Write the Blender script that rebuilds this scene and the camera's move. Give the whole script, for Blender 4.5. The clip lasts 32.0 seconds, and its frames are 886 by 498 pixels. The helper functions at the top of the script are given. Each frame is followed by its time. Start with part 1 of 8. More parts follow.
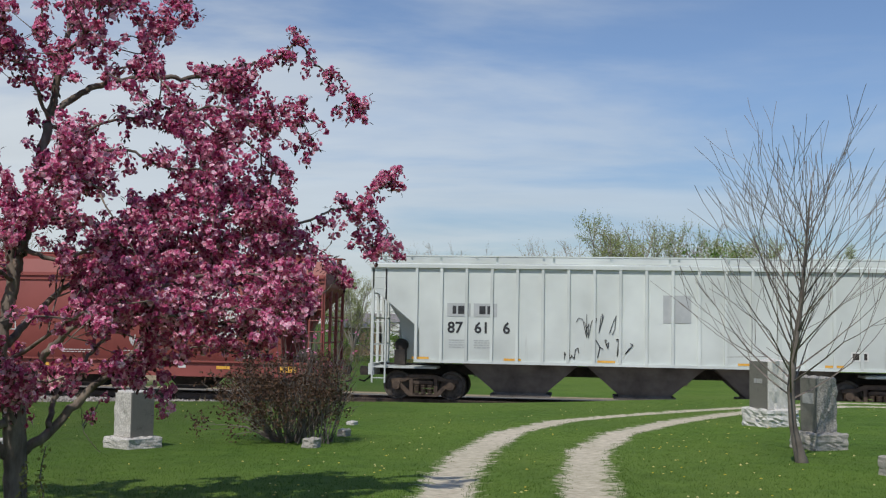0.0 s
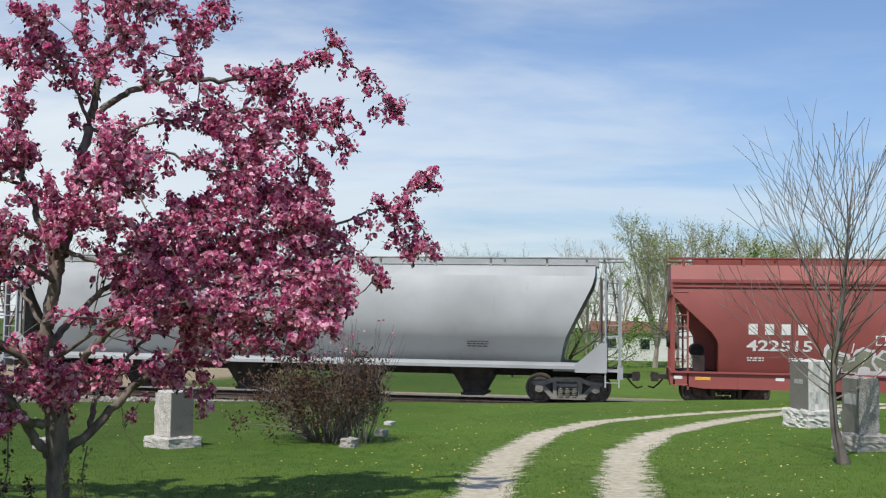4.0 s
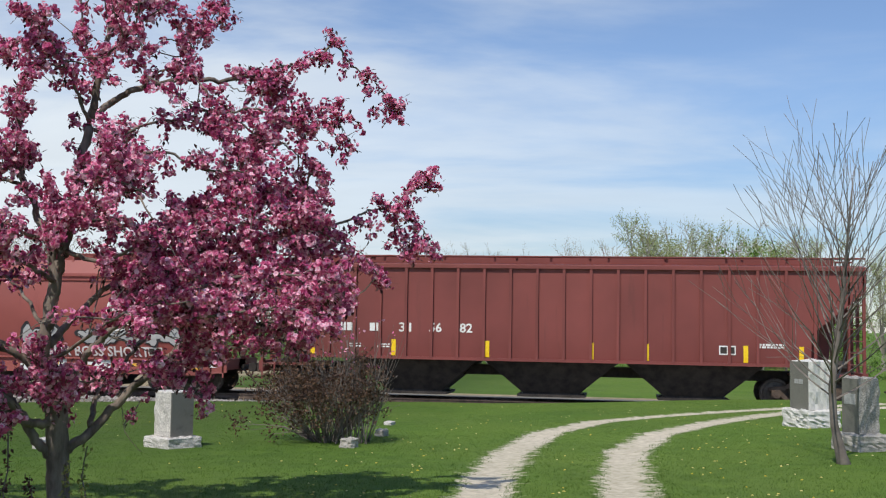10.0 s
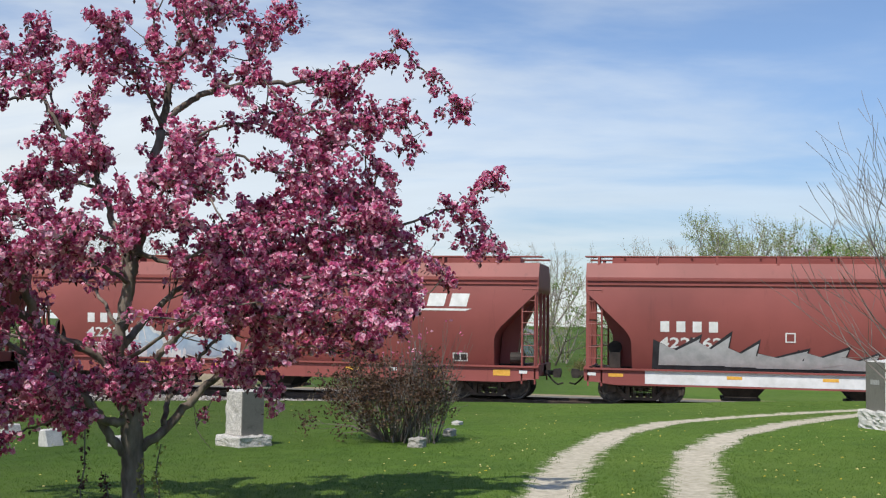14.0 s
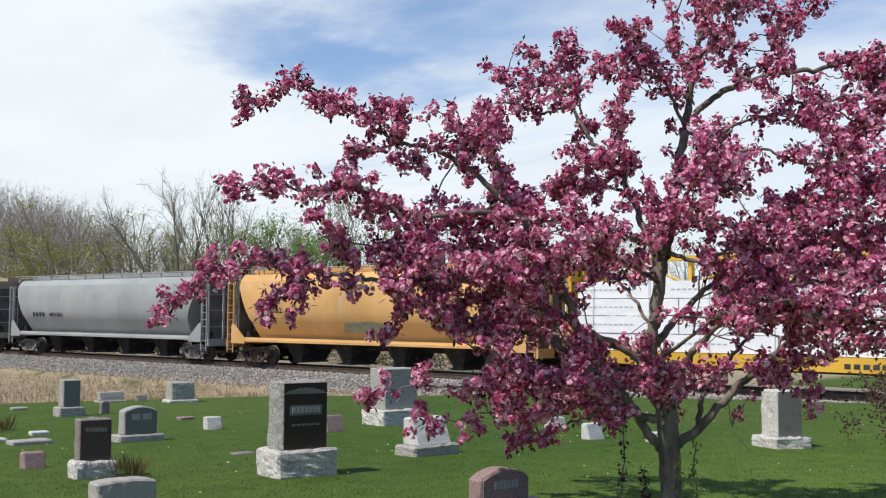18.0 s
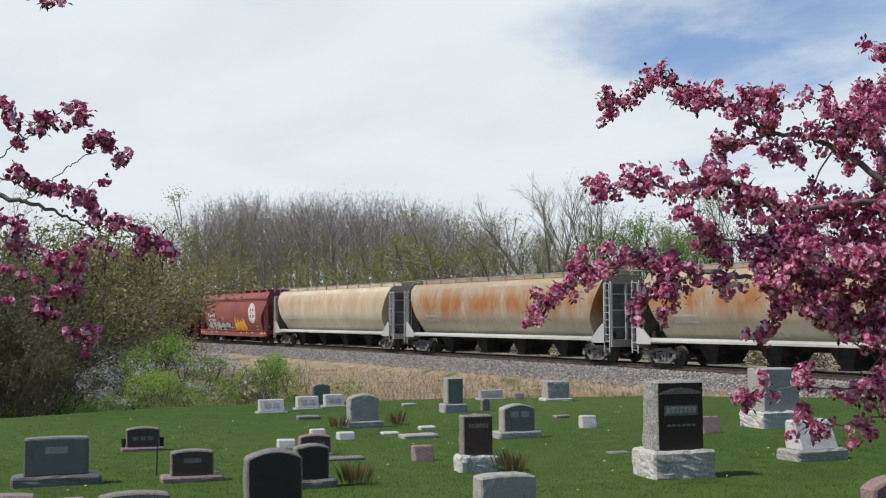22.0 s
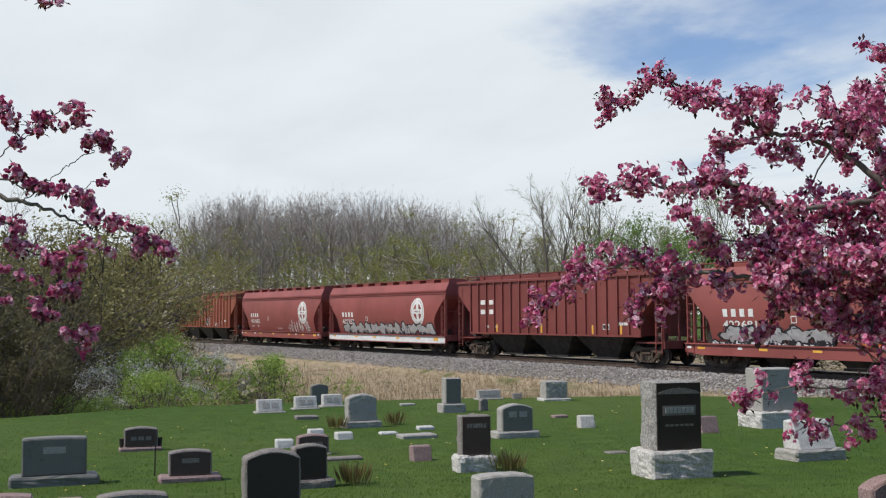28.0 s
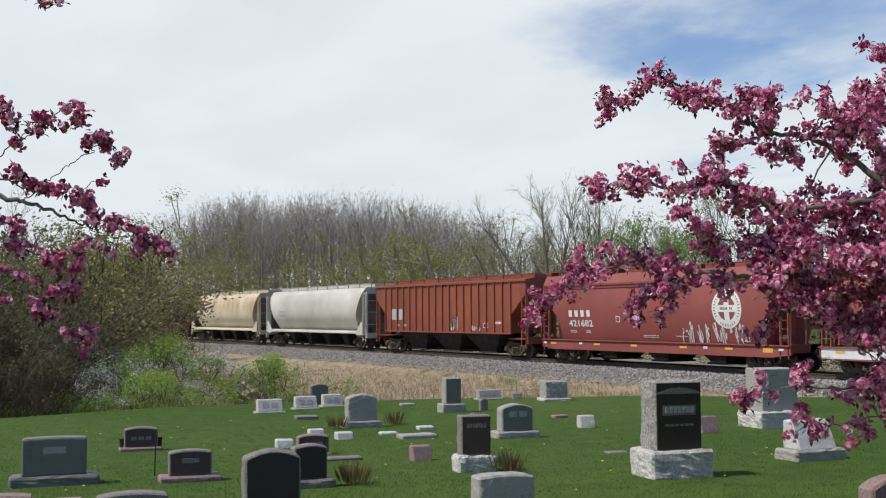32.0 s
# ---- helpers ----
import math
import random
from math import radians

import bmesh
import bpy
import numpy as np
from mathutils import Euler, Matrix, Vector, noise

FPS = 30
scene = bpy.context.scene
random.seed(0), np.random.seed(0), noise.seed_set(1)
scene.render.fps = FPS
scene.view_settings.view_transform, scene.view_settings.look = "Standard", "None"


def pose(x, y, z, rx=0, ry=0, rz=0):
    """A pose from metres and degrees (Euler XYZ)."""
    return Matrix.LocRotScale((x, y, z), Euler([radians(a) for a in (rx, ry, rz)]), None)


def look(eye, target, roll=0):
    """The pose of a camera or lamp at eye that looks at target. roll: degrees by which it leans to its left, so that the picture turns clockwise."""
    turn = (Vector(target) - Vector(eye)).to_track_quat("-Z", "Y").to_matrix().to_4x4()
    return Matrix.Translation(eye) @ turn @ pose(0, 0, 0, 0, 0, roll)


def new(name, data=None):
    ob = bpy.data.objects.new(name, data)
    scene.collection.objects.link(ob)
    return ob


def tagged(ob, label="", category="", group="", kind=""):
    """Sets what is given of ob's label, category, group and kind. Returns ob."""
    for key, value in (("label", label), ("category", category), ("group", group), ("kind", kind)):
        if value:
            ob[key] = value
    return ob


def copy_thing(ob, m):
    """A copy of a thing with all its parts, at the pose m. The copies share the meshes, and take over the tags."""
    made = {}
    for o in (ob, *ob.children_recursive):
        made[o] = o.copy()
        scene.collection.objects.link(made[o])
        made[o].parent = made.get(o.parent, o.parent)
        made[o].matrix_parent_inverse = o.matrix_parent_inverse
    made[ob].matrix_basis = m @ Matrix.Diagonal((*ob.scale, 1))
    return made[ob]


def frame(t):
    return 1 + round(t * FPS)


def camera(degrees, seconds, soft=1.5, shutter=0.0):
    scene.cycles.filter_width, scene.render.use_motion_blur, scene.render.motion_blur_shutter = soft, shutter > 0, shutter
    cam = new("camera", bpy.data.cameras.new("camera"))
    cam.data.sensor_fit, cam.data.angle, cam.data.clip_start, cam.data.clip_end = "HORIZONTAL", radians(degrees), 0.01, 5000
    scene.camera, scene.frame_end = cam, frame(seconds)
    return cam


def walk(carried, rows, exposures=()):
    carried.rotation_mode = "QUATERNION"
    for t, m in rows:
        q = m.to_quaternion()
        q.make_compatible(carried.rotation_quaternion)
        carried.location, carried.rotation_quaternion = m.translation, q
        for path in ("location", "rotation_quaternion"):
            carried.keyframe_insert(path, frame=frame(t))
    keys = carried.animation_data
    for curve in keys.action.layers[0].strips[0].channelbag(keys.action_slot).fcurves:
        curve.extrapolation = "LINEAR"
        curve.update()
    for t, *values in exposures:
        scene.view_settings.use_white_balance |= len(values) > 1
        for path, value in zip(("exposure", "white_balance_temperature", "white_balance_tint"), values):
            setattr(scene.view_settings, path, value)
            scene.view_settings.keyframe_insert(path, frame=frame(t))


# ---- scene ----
# The camera stands on a knoll of a churchyard lawn; x runs along the railway, y away from the eye, z = 0 on the rail heads.
cam = camera(44.11, 32.0, soft=1.2)
EYE = (0.0, 0.0, 2.43)
TURNS = [(0, 93.983, -1.037, 7.306), (0.5, 93.963, -1.056, 7.244), (1, 93.968, -1.056, 7.244), (1.5, 93.954, -1.058, 7.294), (2, 93.97, -1.037, 7.527),
         (2.5, 93.976, -0.992, 8.658), (3, 93.995, -0.97, 9.303), (3.5, 93.963, -0.968, 9.237), (8, 93.963, -0.967, 9.238), (13, 93.963, -0.967, 9.238),
         (13.2, 93.957, -0.96, 9.55), (13.5, 93.941, -0.943, 10.53), (15.5, 93.748, -0.859, 22.807), (16, 93.676, -0.786, 26.862), (16.5, 93.611, -0.676, 30.407),
         (17, 93.576, -0.631, 33.618), (17.5, 93.535, -0.546, 36.415), (18, 93.493, -0.447, 39.989), (18.5, 93.458, -0.34, 43.739), (19, 93.428, -0.233, 47.317),
         (19.5, 93.412, -0.065, 50.87), (20, 93.419, 0.032, 54.217), (20.5, 93.428, 0.121, 55.919), (21, 93.439, 0.169, 57.507), (21.5, 93.439, 0.22, 58.688),
         (22, 93.44, 0.242, 59.219), (22.5, 93.438, 0.243, 59.13), (23, 93.437, 0.244, 59.124), (28, 93.437, 0.246, 59.124), (32, 93.433, 0.25, 59.124)]
walk(cam, [(t, pose(*EYE, rx, ry, rz)) for t, rx, ry, rz in TURNS],
     exposures=[(0, -0.32), (0.6, -0.22), (1.4, -0.12), (2.6, 0.0), (13.5, 0.0), (16.0, 0.32), (17.2, 0.24), (18.0, 0.12), (20.5, -0.06), (32, -0.06)])

# ---- sky and sun ----
SUN_EL, SUN_AZ = radians(54), radians(194)          # azimuth clockwise from +y
sun_way = Vector((math.sin(SUN_AZ) * math.cos(SUN_EL), math.cos(SUN_AZ) * math.cos(SUN_EL), math.sin(SUN_EL)))
sun = new("sun", bpy.data.lights.new("sun", "SUN"))
sun.data.energy, sun.data.angle, sun.data.color = 3.8, radians(0.6), (1.0, 0.95, 0.87)
sun.matrix_basis = look(sun_way * 50, (0, 0, 0))


def build_sky():
    w = bpy.data.worlds.new("sky")
    scene.world = w
    w.use_nodes = True
    nt = w.node_tree
    nt.nodes.clear()

    def nd(kind, **kw):
        n = nt.nodes.new(kind)
        for k, v in kw.items():
            n.inputs[k].default_value = v
        return n
    out = nd("ShaderNodeOutputWorld")
    bg = nd("ShaderNodeBackground", Strength=0.12)
    sky = nd("ShaderNodeTexSky")
    sky.sky_type, sky.sun_disc, sky.sun_elevation, sky.sun_rotation = "NISHITA", False, SUN_EL, SUN_AZ
    sky.air_density, sky.dust_density, sky.ozone_density = 1.0, 0.2, 3.0
    tc = nd("ShaderNodeTexCoord")
    sep = nd("ShaderNodeSeparateXYZ")
    nt.links.new(tc.outputs["Generated"], sep.inputs[0])
    # flatten the direction on a high cloud sheet, so that streaks lie down towards the horizon
    lift = nd("ShaderNodeMath"); lift.operation = "ADD"; lift.inputs[1].default_value = 0.12
    nt.links.new(sep.outputs["Z"], lift.inputs[0])
    px = nd("ShaderNodeMath"); px.operation = "DIVIDE"
    py = nd("ShaderNodeMath"); py.operation = "DIVIDE"
    nt.links.new(sep.outputs["X"], px.inputs[0]); nt.links.new(lift.outputs[0], px.inputs[1])
    nt.links.new(sep.outputs["Y"], py.inputs[0]); nt.links.new(lift.outputs[0], py.inputs[1])
    com = nd("ShaderNodeCombineXYZ")
    nt.links.new(px.outputs[0], com.inputs["X"]); nt.links.new(py.outputs[0], com.inputs["Y"])
    mp = nd("ShaderNodeMapping")
    mp.inputs["Location"].default_value = CLOUD_SHIFT
    mp.inputs["Rotation"].default_value = (0, 0, radians(18))
    mp.inputs["Scale"].default_value = (0.55, 0.95, 1)
    nt.links.new(com.outputs[0], mp.inputs[0])
    n1 = nd("ShaderNodeTexNoise", Scale=1.0, Detail=7.0, Roughness=0.55, Distortion=0.35)
    nt.links.new(mp.outputs[0], n1.inputs["Vector"])
    # the sheet's upper rim climbs towards the west (-x); the noise frays it
    rim = nd("ShaderNodeMath"); rim.operation = "MULTIPLY_ADD"; rim.inputs[1].default_value = -0.30; rim.inputs[2].default_value = 0.17
    nt.links.new(sep.outputs["X"], rim.inputs[0])
    gap = nd("ShaderNodeMath"); gap.operation = "SUBTRACT"
    nt.links.new(rim.outputs[0], gap.inputs[0]); nt.links.new(sep.outputs["Z"], gap.inputs[1])
    fray = nd("ShaderNodeMath"); fray.operation = "MULTIPLY_ADD"; fray.inputs[1].default_value = 1.5; fray.inputs[2].default_value = -0.76
    nt.links.new(n1.outputs["Fac"], fray.inputs[0])
    tot = nd("ShaderNodeMath"); tot.operation = "ADD"
    nt.links.new(gap.outputs[0], tot.inputs[0]); nt.links.new(fray.outputs[0], tot.inputs[1])
    # a clear hole in the sheet to the north-west
    away = nd("ShaderNodeVectorMath"); away.operation = "DISTANCE"; away.inputs[1].default_value = (-3.90, 1.45, 0.0)
    warp = nd("ShaderNodeMix"); warp.data_type, warp.blend_type = "RGBA", "LINEAR_LIGHT"
    warp.inputs["Factor"].default_value = 0.30
    n3 = nd("ShaderNodeTexNoise", Scale=2.6, Detail=6.0, Roughness=0.6)
    nt.links.new(com.outputs[0], n3.inputs["Vector"])
    nt.links.new(com.outputs[0], warp.inputs["A"]); nt.links.new(n3.outputs["Color"], warp.inputs["B"])
    flat = nd("ShaderNodeVectorMath"); flat.operation = "MULTIPLY"; flat.inputs[1].default_value = (1.9, 0.75, 0)
    nt.links.new(warp.outputs["Result"], flat.inputs[0])
    nt.links.new(flat.outputs[0], away.inputs[0])
    hole = nd("ShaderNodeMapRange"); hole.interpolation_type = "SMOOTHSTEP"
    for k, v in (("From Min", 0.10), ("From Max", 0.62), ("To Min", 0.21), ("To Max", 0.0)):
        hole.inputs[k].default_value = v
    nt.links.new(away.outputs["Value"], hole.inputs["Value"])
    left = nd("ShaderNodeMath"); left.operation = "SUBTRACT"
    nt.links.new(tot.outputs[0], left.inputs[0]); nt.links.new(hole.outputs[0], left.inputs[1])
    ramp = nd("ShaderNodeMapRange"); ramp.interpolation_type = "SMOOTHSTEP"
    for k, v in (("From Min", -0.22), ("From Max", 0.20), ("To Min", 0.06), ("To Max", 1.0)):
        ramp.inputs[k].default_value = v
    nt.links.new(left.outputs[0], ramp.inputs["Value"])
    # thinner towards the east
    thin = nd("ShaderNodeMapRange")
    for k, v in (("From Min", 0.22), ("From Max", -0.62), ("To Min", 0.36), ("To Max", 0.97)):
        thin.inputs[k].default_value = v
    nt.links.new(sep.outputs["X"], thin.inputs["Value"])
    cover = nd("ShaderNodeMath"); cover.operation = "MULTIPLY"
    nt.links.new(ramp.outputs[0], cover.inputs[0]); nt.links.new(thin.outputs[0], cover.inputs[1])
    mix = nd("ShaderNodeMix"); mix.data_type = "RGBA"
    nt.links.new(cover.outputs[0], mix.inputs["Factor"])
    tint = nd("ShaderNodeMix"); tint.data_type, tint.blend_type = "RGBA", "MULTIPLY"
    tint.inputs["Factor"].default_value = 1.0
    tint.inputs["B"].default_value = (0.95, 1.0, 1.11, 1)
    nt.links.new(sky.outputs[0], tint.inputs["A"])
    # a duller haze low over the land
    low = nd("ShaderNodeMapRange"); low.interpolation_type = "SMOOTHSTEP"
    for k, v in (("From Min", 0.0), ("From Max", 0.24), ("To Min", 0.70), ("To Max", 1.0)):
        low.inputs[k].default_value = v
    nt.links.new(sep.outputs["Z"], low.inputs["Value"])
    haze = nd("ShaderNodeMix"); haze.data_type, haze.blend_type = "RGBA", "MULTIPLY"
    haze.inputs["Factor"].default_value = 1.0
    nt.links.new(tint.outputs["Result"], haze.inputs["A"]); nt.links.new(low.outputs[0], haze.inputs["B"])
    nt.links.new(haze.outputs["Result"], mix.inputs["A"])
    n2 = nd("ShaderNodeTexNoise", Scale=2.2, Detail=5.0, Roughness=0.5, Distortion=0.2)
    nt.links.new(mp.outputs[0], n2.inputs["Vector"])
    body = nd("ShaderNodeValToRGB")
    body.color_ramp.elements[0].position, body.color_ramp.elements[0].color = 0.36, tuple(c * 0.93 for c in CLOUD[:3]) + (1,)
    body.color_ramp.elements[1].position, body.color_ramp.elements[1].color = 0.62, CLOUD
    nt.links.new(n2.outputs["Fac"], body.inputs[0])
    nt.links.new(body.outputs[0], mix.inputs["B"])
    nt.links.new(mix.outputs["Result"], bg.inputs["Color"])
    nt.links.new(bg.outputs[0], out.inputs["Surface"])


CLOUD = (7.0, 7.5, 7.85, 1)
CLOUD_SHIFT = (0.3, 0.0, 0.0)
build_sky()


# ---- materials ----
class Nodes:
    """A principled material and short calls to wire it."""

    def __init__(self, name, rough=0.7, metal=0.0, spec=0.5):
        self.m = bpy.data.materials.new(name)
        self.m.use_nodes = True
        self.t = self.m.node_tree
        self.b = self.t.nodes["Principled BSDF"]
        self.b.inputs["Roughness"].default_value = rough
        self.b.inputs["Metallic"].default_value = metal
        self.b.inputs["Specular IOR Level"].default_value = spec
        self.pos = self.node("ShaderNodeTexCoord").outputs["Object"]

    def node(self, kind, **kw):
        n = self.t.nodes.new(kind)
        for k, v in kw.items():
            n.inputs[k].default_value = v
        return n

    def link(self, a, b):
        self.t.links.new(a, b)

    def noise(self, scale, detail=4.0, rough=0.6, stretch=None, vec=None):
        n = self.node("ShaderNodeTexNoise", Scale=scale, Detail=detail, Roughness=rough)
        v = vec or self.pos
        if stretch:
            mp = self.node("ShaderNodeMapping")
            mp.inputs["Scale"].default_value = stretch
            self.link(v, mp.inputs[0])
            v = mp.outputs[0]
        self.link(v, n.inputs["Vector"])
        return n.outputs["Fac"]

    def ramp(self, fac, lo, hi, a=(0, 0, 0, 1), b=(1, 1, 1, 1)):
        n = self.node("ShaderNodeValToRGB")
        e = n.color_ramp.elements
        e[0].position, e[0].color, e[1].position, e[1].color = lo, a, hi, b
        self.link(fac, n.inputs[0])
        return n.outputs[0]

    def mix(self, fac, a, b, mode="MIX"):
        n = self.node("ShaderNodeMix")
        n.data_type, n.blend_type = "RGBA", mode
        for s, k in ((fac, "Factor"), (a, "A"), (b, "B")):
            if hasattr(s, "is_output"):
                self.link(s, n.inputs[k])
            else:
                n.inputs[k].default_value = s if k == "Factor" else (*s[:3], 1)
        return n.outputs["Result"]

    def attr(self, name):
        n = self.node("ShaderNodeAttribute")
        n.attribute_name = name
        return n.outputs

    def bump(self, fac, strength=0.3, dist=0.02):
        n = self.node("ShaderNodeBump", Strength=strength, Distance=dist)
        self.link(fac, n.inputs["Height"])
        self.link(n.outputs[0], self.b.inputs["Normal"])

    def colour(self, c):
        if hasattr(c, "is_output"):
            self.link(c, self.b.inputs["Base Color"])
        else:
            self.b.inputs["Base Color"].default_value = (*c[:3], 1)
        return self


def two_tone(name, a, b, scale, rough=0.8, bump=0.2, detail=5.0, stretch=None, spec=0.4, metal=0.0, lo=0.35, hi=0.65, isle=0.0):
    s = Nodes(name, rough, metal, spec)
    n = s.noise(scale, detail, 0.6, stretch)
    c = s.ramp(n, lo, hi, (*a, 1), (*b, 1))
    if isle:
        g = s.node("ShaderNodeNewGeometry").outputs["Random Per Island"]
        c = s.mix(isle, c, s.ramp(g, 0.0, 1.0, (*[v * 0.35 for v in a], 1), (*[min(1, v * 1.5) for v in b], 1)))
    s.colour(c)
    if bump:
        s.bump(s.noise(scale * 6, 4, 0.6, stretch), bump, 0.01)
    return s.m


def car_paint(name, base, rust=(0.20, 0.075, 0.03), dirt=(0.16, 0.13, 0.11), rusty=0.3, dusty=0.4, rough=0.55, upper=None):
    """Old rolling-stock paint: faded patches, vertical streaks of rust and grime."""
    s = Nodes(name, rough, 0.0, 0.4)
    oi = s.node("ShaderNodeObjectInfo").outputs["Random"]
    add = s.node("ShaderNodeVectorMath")
    add.operation = "ADD"
    cb = s.node("ShaderNodeCombineXYZ")
    mul = s.node("ShaderNodeMath"); mul.operation = "MULTIPLY"; mul.inputs[1].default_value = 57.0
    s.link(oi, mul.inputs[0]); s.link(mul.outputs[0], cb.inputs["X"])
    s.link(s.pos, add.inputs[0]); s.link(cb.outputs[0], add.inputs[1])
    v = add.outputs[0]
    fade = s.ramp(s.noise(0.35, 4, 0.55, vec=v), 0.3, 0.7, (*[c * 0.80 for c in base], 1), (*[min(1, c * 1.18) for c in base], 1))
    streak = s.ramp(s.noise(1.0, 6, 0.7, (2.6, 2.6, 0.22), v), 0.50 + 0.22 * (1 - dusty), 0.86)
    c = s.mix(streak, fade, dirt)
    if upper:
        # rust bloom that runs down from the roof
        sep = s.node("ShaderNodeSeparateXYZ"); s.link(s.pos, sep.inputs[0])
        ww = s.node("ShaderNodeMath"); ww.operation = "ADD"
        nn = s.node("ShaderNodeMath"); nn.operation = "MULTIPLY"; nn.inputs[1].default_value = 1.5
        s.link(s.noise(1.0, 7, 0.72, (1.7, 1.7, 0.14), v), nn.inputs[0])
        s.link(sep.outputs["Z"], ww.inputs[0]); s.link(nn.outputs[0], ww.inputs[1])
        h = s.node("ShaderNodeMapRange")
        for k, q in (("From Min", upper[1]), ("From Max", upper[2]), ("To Min", 0.0), ("To Max", upper[3])):
            h.inputs[k].default_value = q
        s.link(ww.outputs[0], h.inputs["Value"])
        fall = s.node("ShaderNodeMapRange")
        for k, q in (("From Min", 3.3), ("From Max", 4.15), ("To Min", 1.0), ("To Max", 0.45)):
            fall.inputs[k].default_value = q
        s.link(sep.outputs["Z"], fall.inputs["Value"])
        blot = s.ramp(s.noise(0.8, 6, 0.7, (1.0, 1.0, 0.35), v), 0.34, 0.56)
        amt = s.node("ShaderNodeMath"); amt.operation = "MULTIPLY"
        s.link(h.outputs[0], amt.inputs[0]); s.link(fall.outputs[0], amt.inputs[1])
        amt2 = s.node("ShaderNodeMath"); amt2.operation = "MULTIPLY"
        s.link(amt.outputs[0], amt2.inputs[0]); s.link(blot, amt2.inputs[1])
        c = s.mix(amt2.outputs[0], c, upper[0])
    patch = s.ramp(s.noise(2.2, 7, 0.72, (1, 1, 0.5), v), 0.72 - 0.16 * rusty, 0.84 - 0.1 * rusty)
    c = s.mix(patch, c, rust)
    s.colour(c)
    s.bump(s.noise(9.0, 3, 0.5, vec=v), 0.06, 0.02)
    return s.m


M_RED = car_paint("oxide_red_paint", (0.285, 0.078, 0.066), rusty=0.18, dusty=0.6, dirt=(0.14, 0.042, 0.036))
M_BROWN = car_paint("mineral_brown_paint", (0.205, 0.054, 0.046), rusty=0.25, dusty=0.6, dirt=(0.10, 0.036, 0.03))
M_BROWN_LIGHT = car_paint("faded_brown_paint", (0.27, 0.078, 0.045), rusty=0.25, dusty=0.35)
M_WHITE = car_paint("chalky_white_paint", (0.62, 0.66, 0.63), rusty=0.06, dusty=0.3, dirt=(0.4, 0.4, 0.37))
M_GREY = car_paint("light_grey_paint", (0.40, 0.415, 0.415), rusty=0.05, dusty=0.5, dirt=(0.24, 0.24, 0.23), rough=0.55)
M_GREY_DARK = car_paint("mid_grey_paint", (0.33, 0.345, 0.335), rusty=0.04, dusty=0.6, dirt=(0.19, 0.19, 0.18), rough=0.55)
M_ORANGE = car_paint("orange_yellow_paint", (0.64, 0.36, 0.13), rusty=0.25, dusty=0.95, dirt=(0.55, 0.42, 0.27))
M_CREAM = car_paint("cream_paint", (0.64, 0.58, 0.42), rusty=0.3, dusty=0.8, dirt=(0.46, 0.36, 0.24), upper=((0.46, 0.22, 0.08), 3.1, 4.3, 0.75))
M_RUSTY = car_paint("rust_stained_cream_paint", (0.46, 0.42, 0.31), rusty=0.55, dusty=0.9, dirt=(0.36, 0.25, 0.15), upper=((0.36, 0.15, 0.045), 2.6, 3.7, 1.0))
M_OFF_WHITE = car_paint("warm_off_white_paint", (0.60, 0.58, 0.50), rusty=0.06, dusty=0.5, dirt=(0.42, 0.39, 0.32))
M_STEEL_DARK = two_tone("grimy_shaded_black_steel", (0.018, 0.016, 0.015), (0.055, 0.045, 0.038), 3.0, 0.75)
M_TRUCK = two_tone("rusty_cast_steel", (0.05, 0.036, 0.028), (0.12, 0.085, 0.06), 4.0, 0.8)
M_TRUCK_GREY = two_tone("dusty_cast_steel", (0.16, 0.15, 0.135), (0.27, 0.25, 0.22), 4.0, 0.8)
M_BAY = two_tone("dusty_dark_hopper_steel", (0.085, 0.075, 0.068), (0.18, 0.16, 0.145), 1.3, 0.8)
M_WHEEL = two_tone("wheel_steel", (0.06, 0.05, 0.045), (0.14, 0.12, 0.1), 6.0, 0.5, metal=0.4)
M_DECAL = two_tone("white_stencil_paint", (0.68, 0.68, 0.64), (0.82, 0.82, 0.79), 5.0, 0.6, 0.0)
M_DECAL_DARK = two_tone("black_stencil_paint", (0.02, 0.022, 0.025), (0.05, 0.05, 0.055), 5.0, 0.6, 0.0)
M_REFLECT = two_tone("amber_reflective_tape", (0.72, 0.36, 0.05), (0.85, 0.48, 0.09), 9.0, 0.4, 0.0)
M_YELLOW = two_tone("yellow_reflective_tape", (0.85, 0.55, 0.01), (0.95, 0.65, 0.03), 9.0, 0.4, 0.0)
M_PATCH = two_tone("grey_touch_up_paint", (0.40, 0.42, 0.42), (0.48, 0.50, 0.50), 2.0, 0.6, 0.0)
M_RAIL = two_tone("rusty_rail_steel", (0.055, 0.036, 0.027), (0.12, 0.085, 0.065), 4.0, 0.6)
M_TIE = two_tone("creosoted_timber", (0.035, 0.028, 0.022), (0.10, 0.085, 0.07), 3.0, 0.9, stretch=(1, 6, 6))
M_BALLAST = two_tone("crushed_stone", (0.15, 0.135, 0.12), (0.37, 0.34, 0.31), 7.0, 0.95, isle=0.6)
M_BARK = two_tone("grey_brown_bark", (0.085, 0.066, 0.054), (0.25, 0.205, 0.17), 9.0, 0.9, 0.6, stretch=(1, 1, 0.3))
M_TWIG = two_tone("grey_twig_bark", (0.10, 0.084, 0.072), (0.215, 0.185, 0.16), 3.0, 0.9, 0.0)


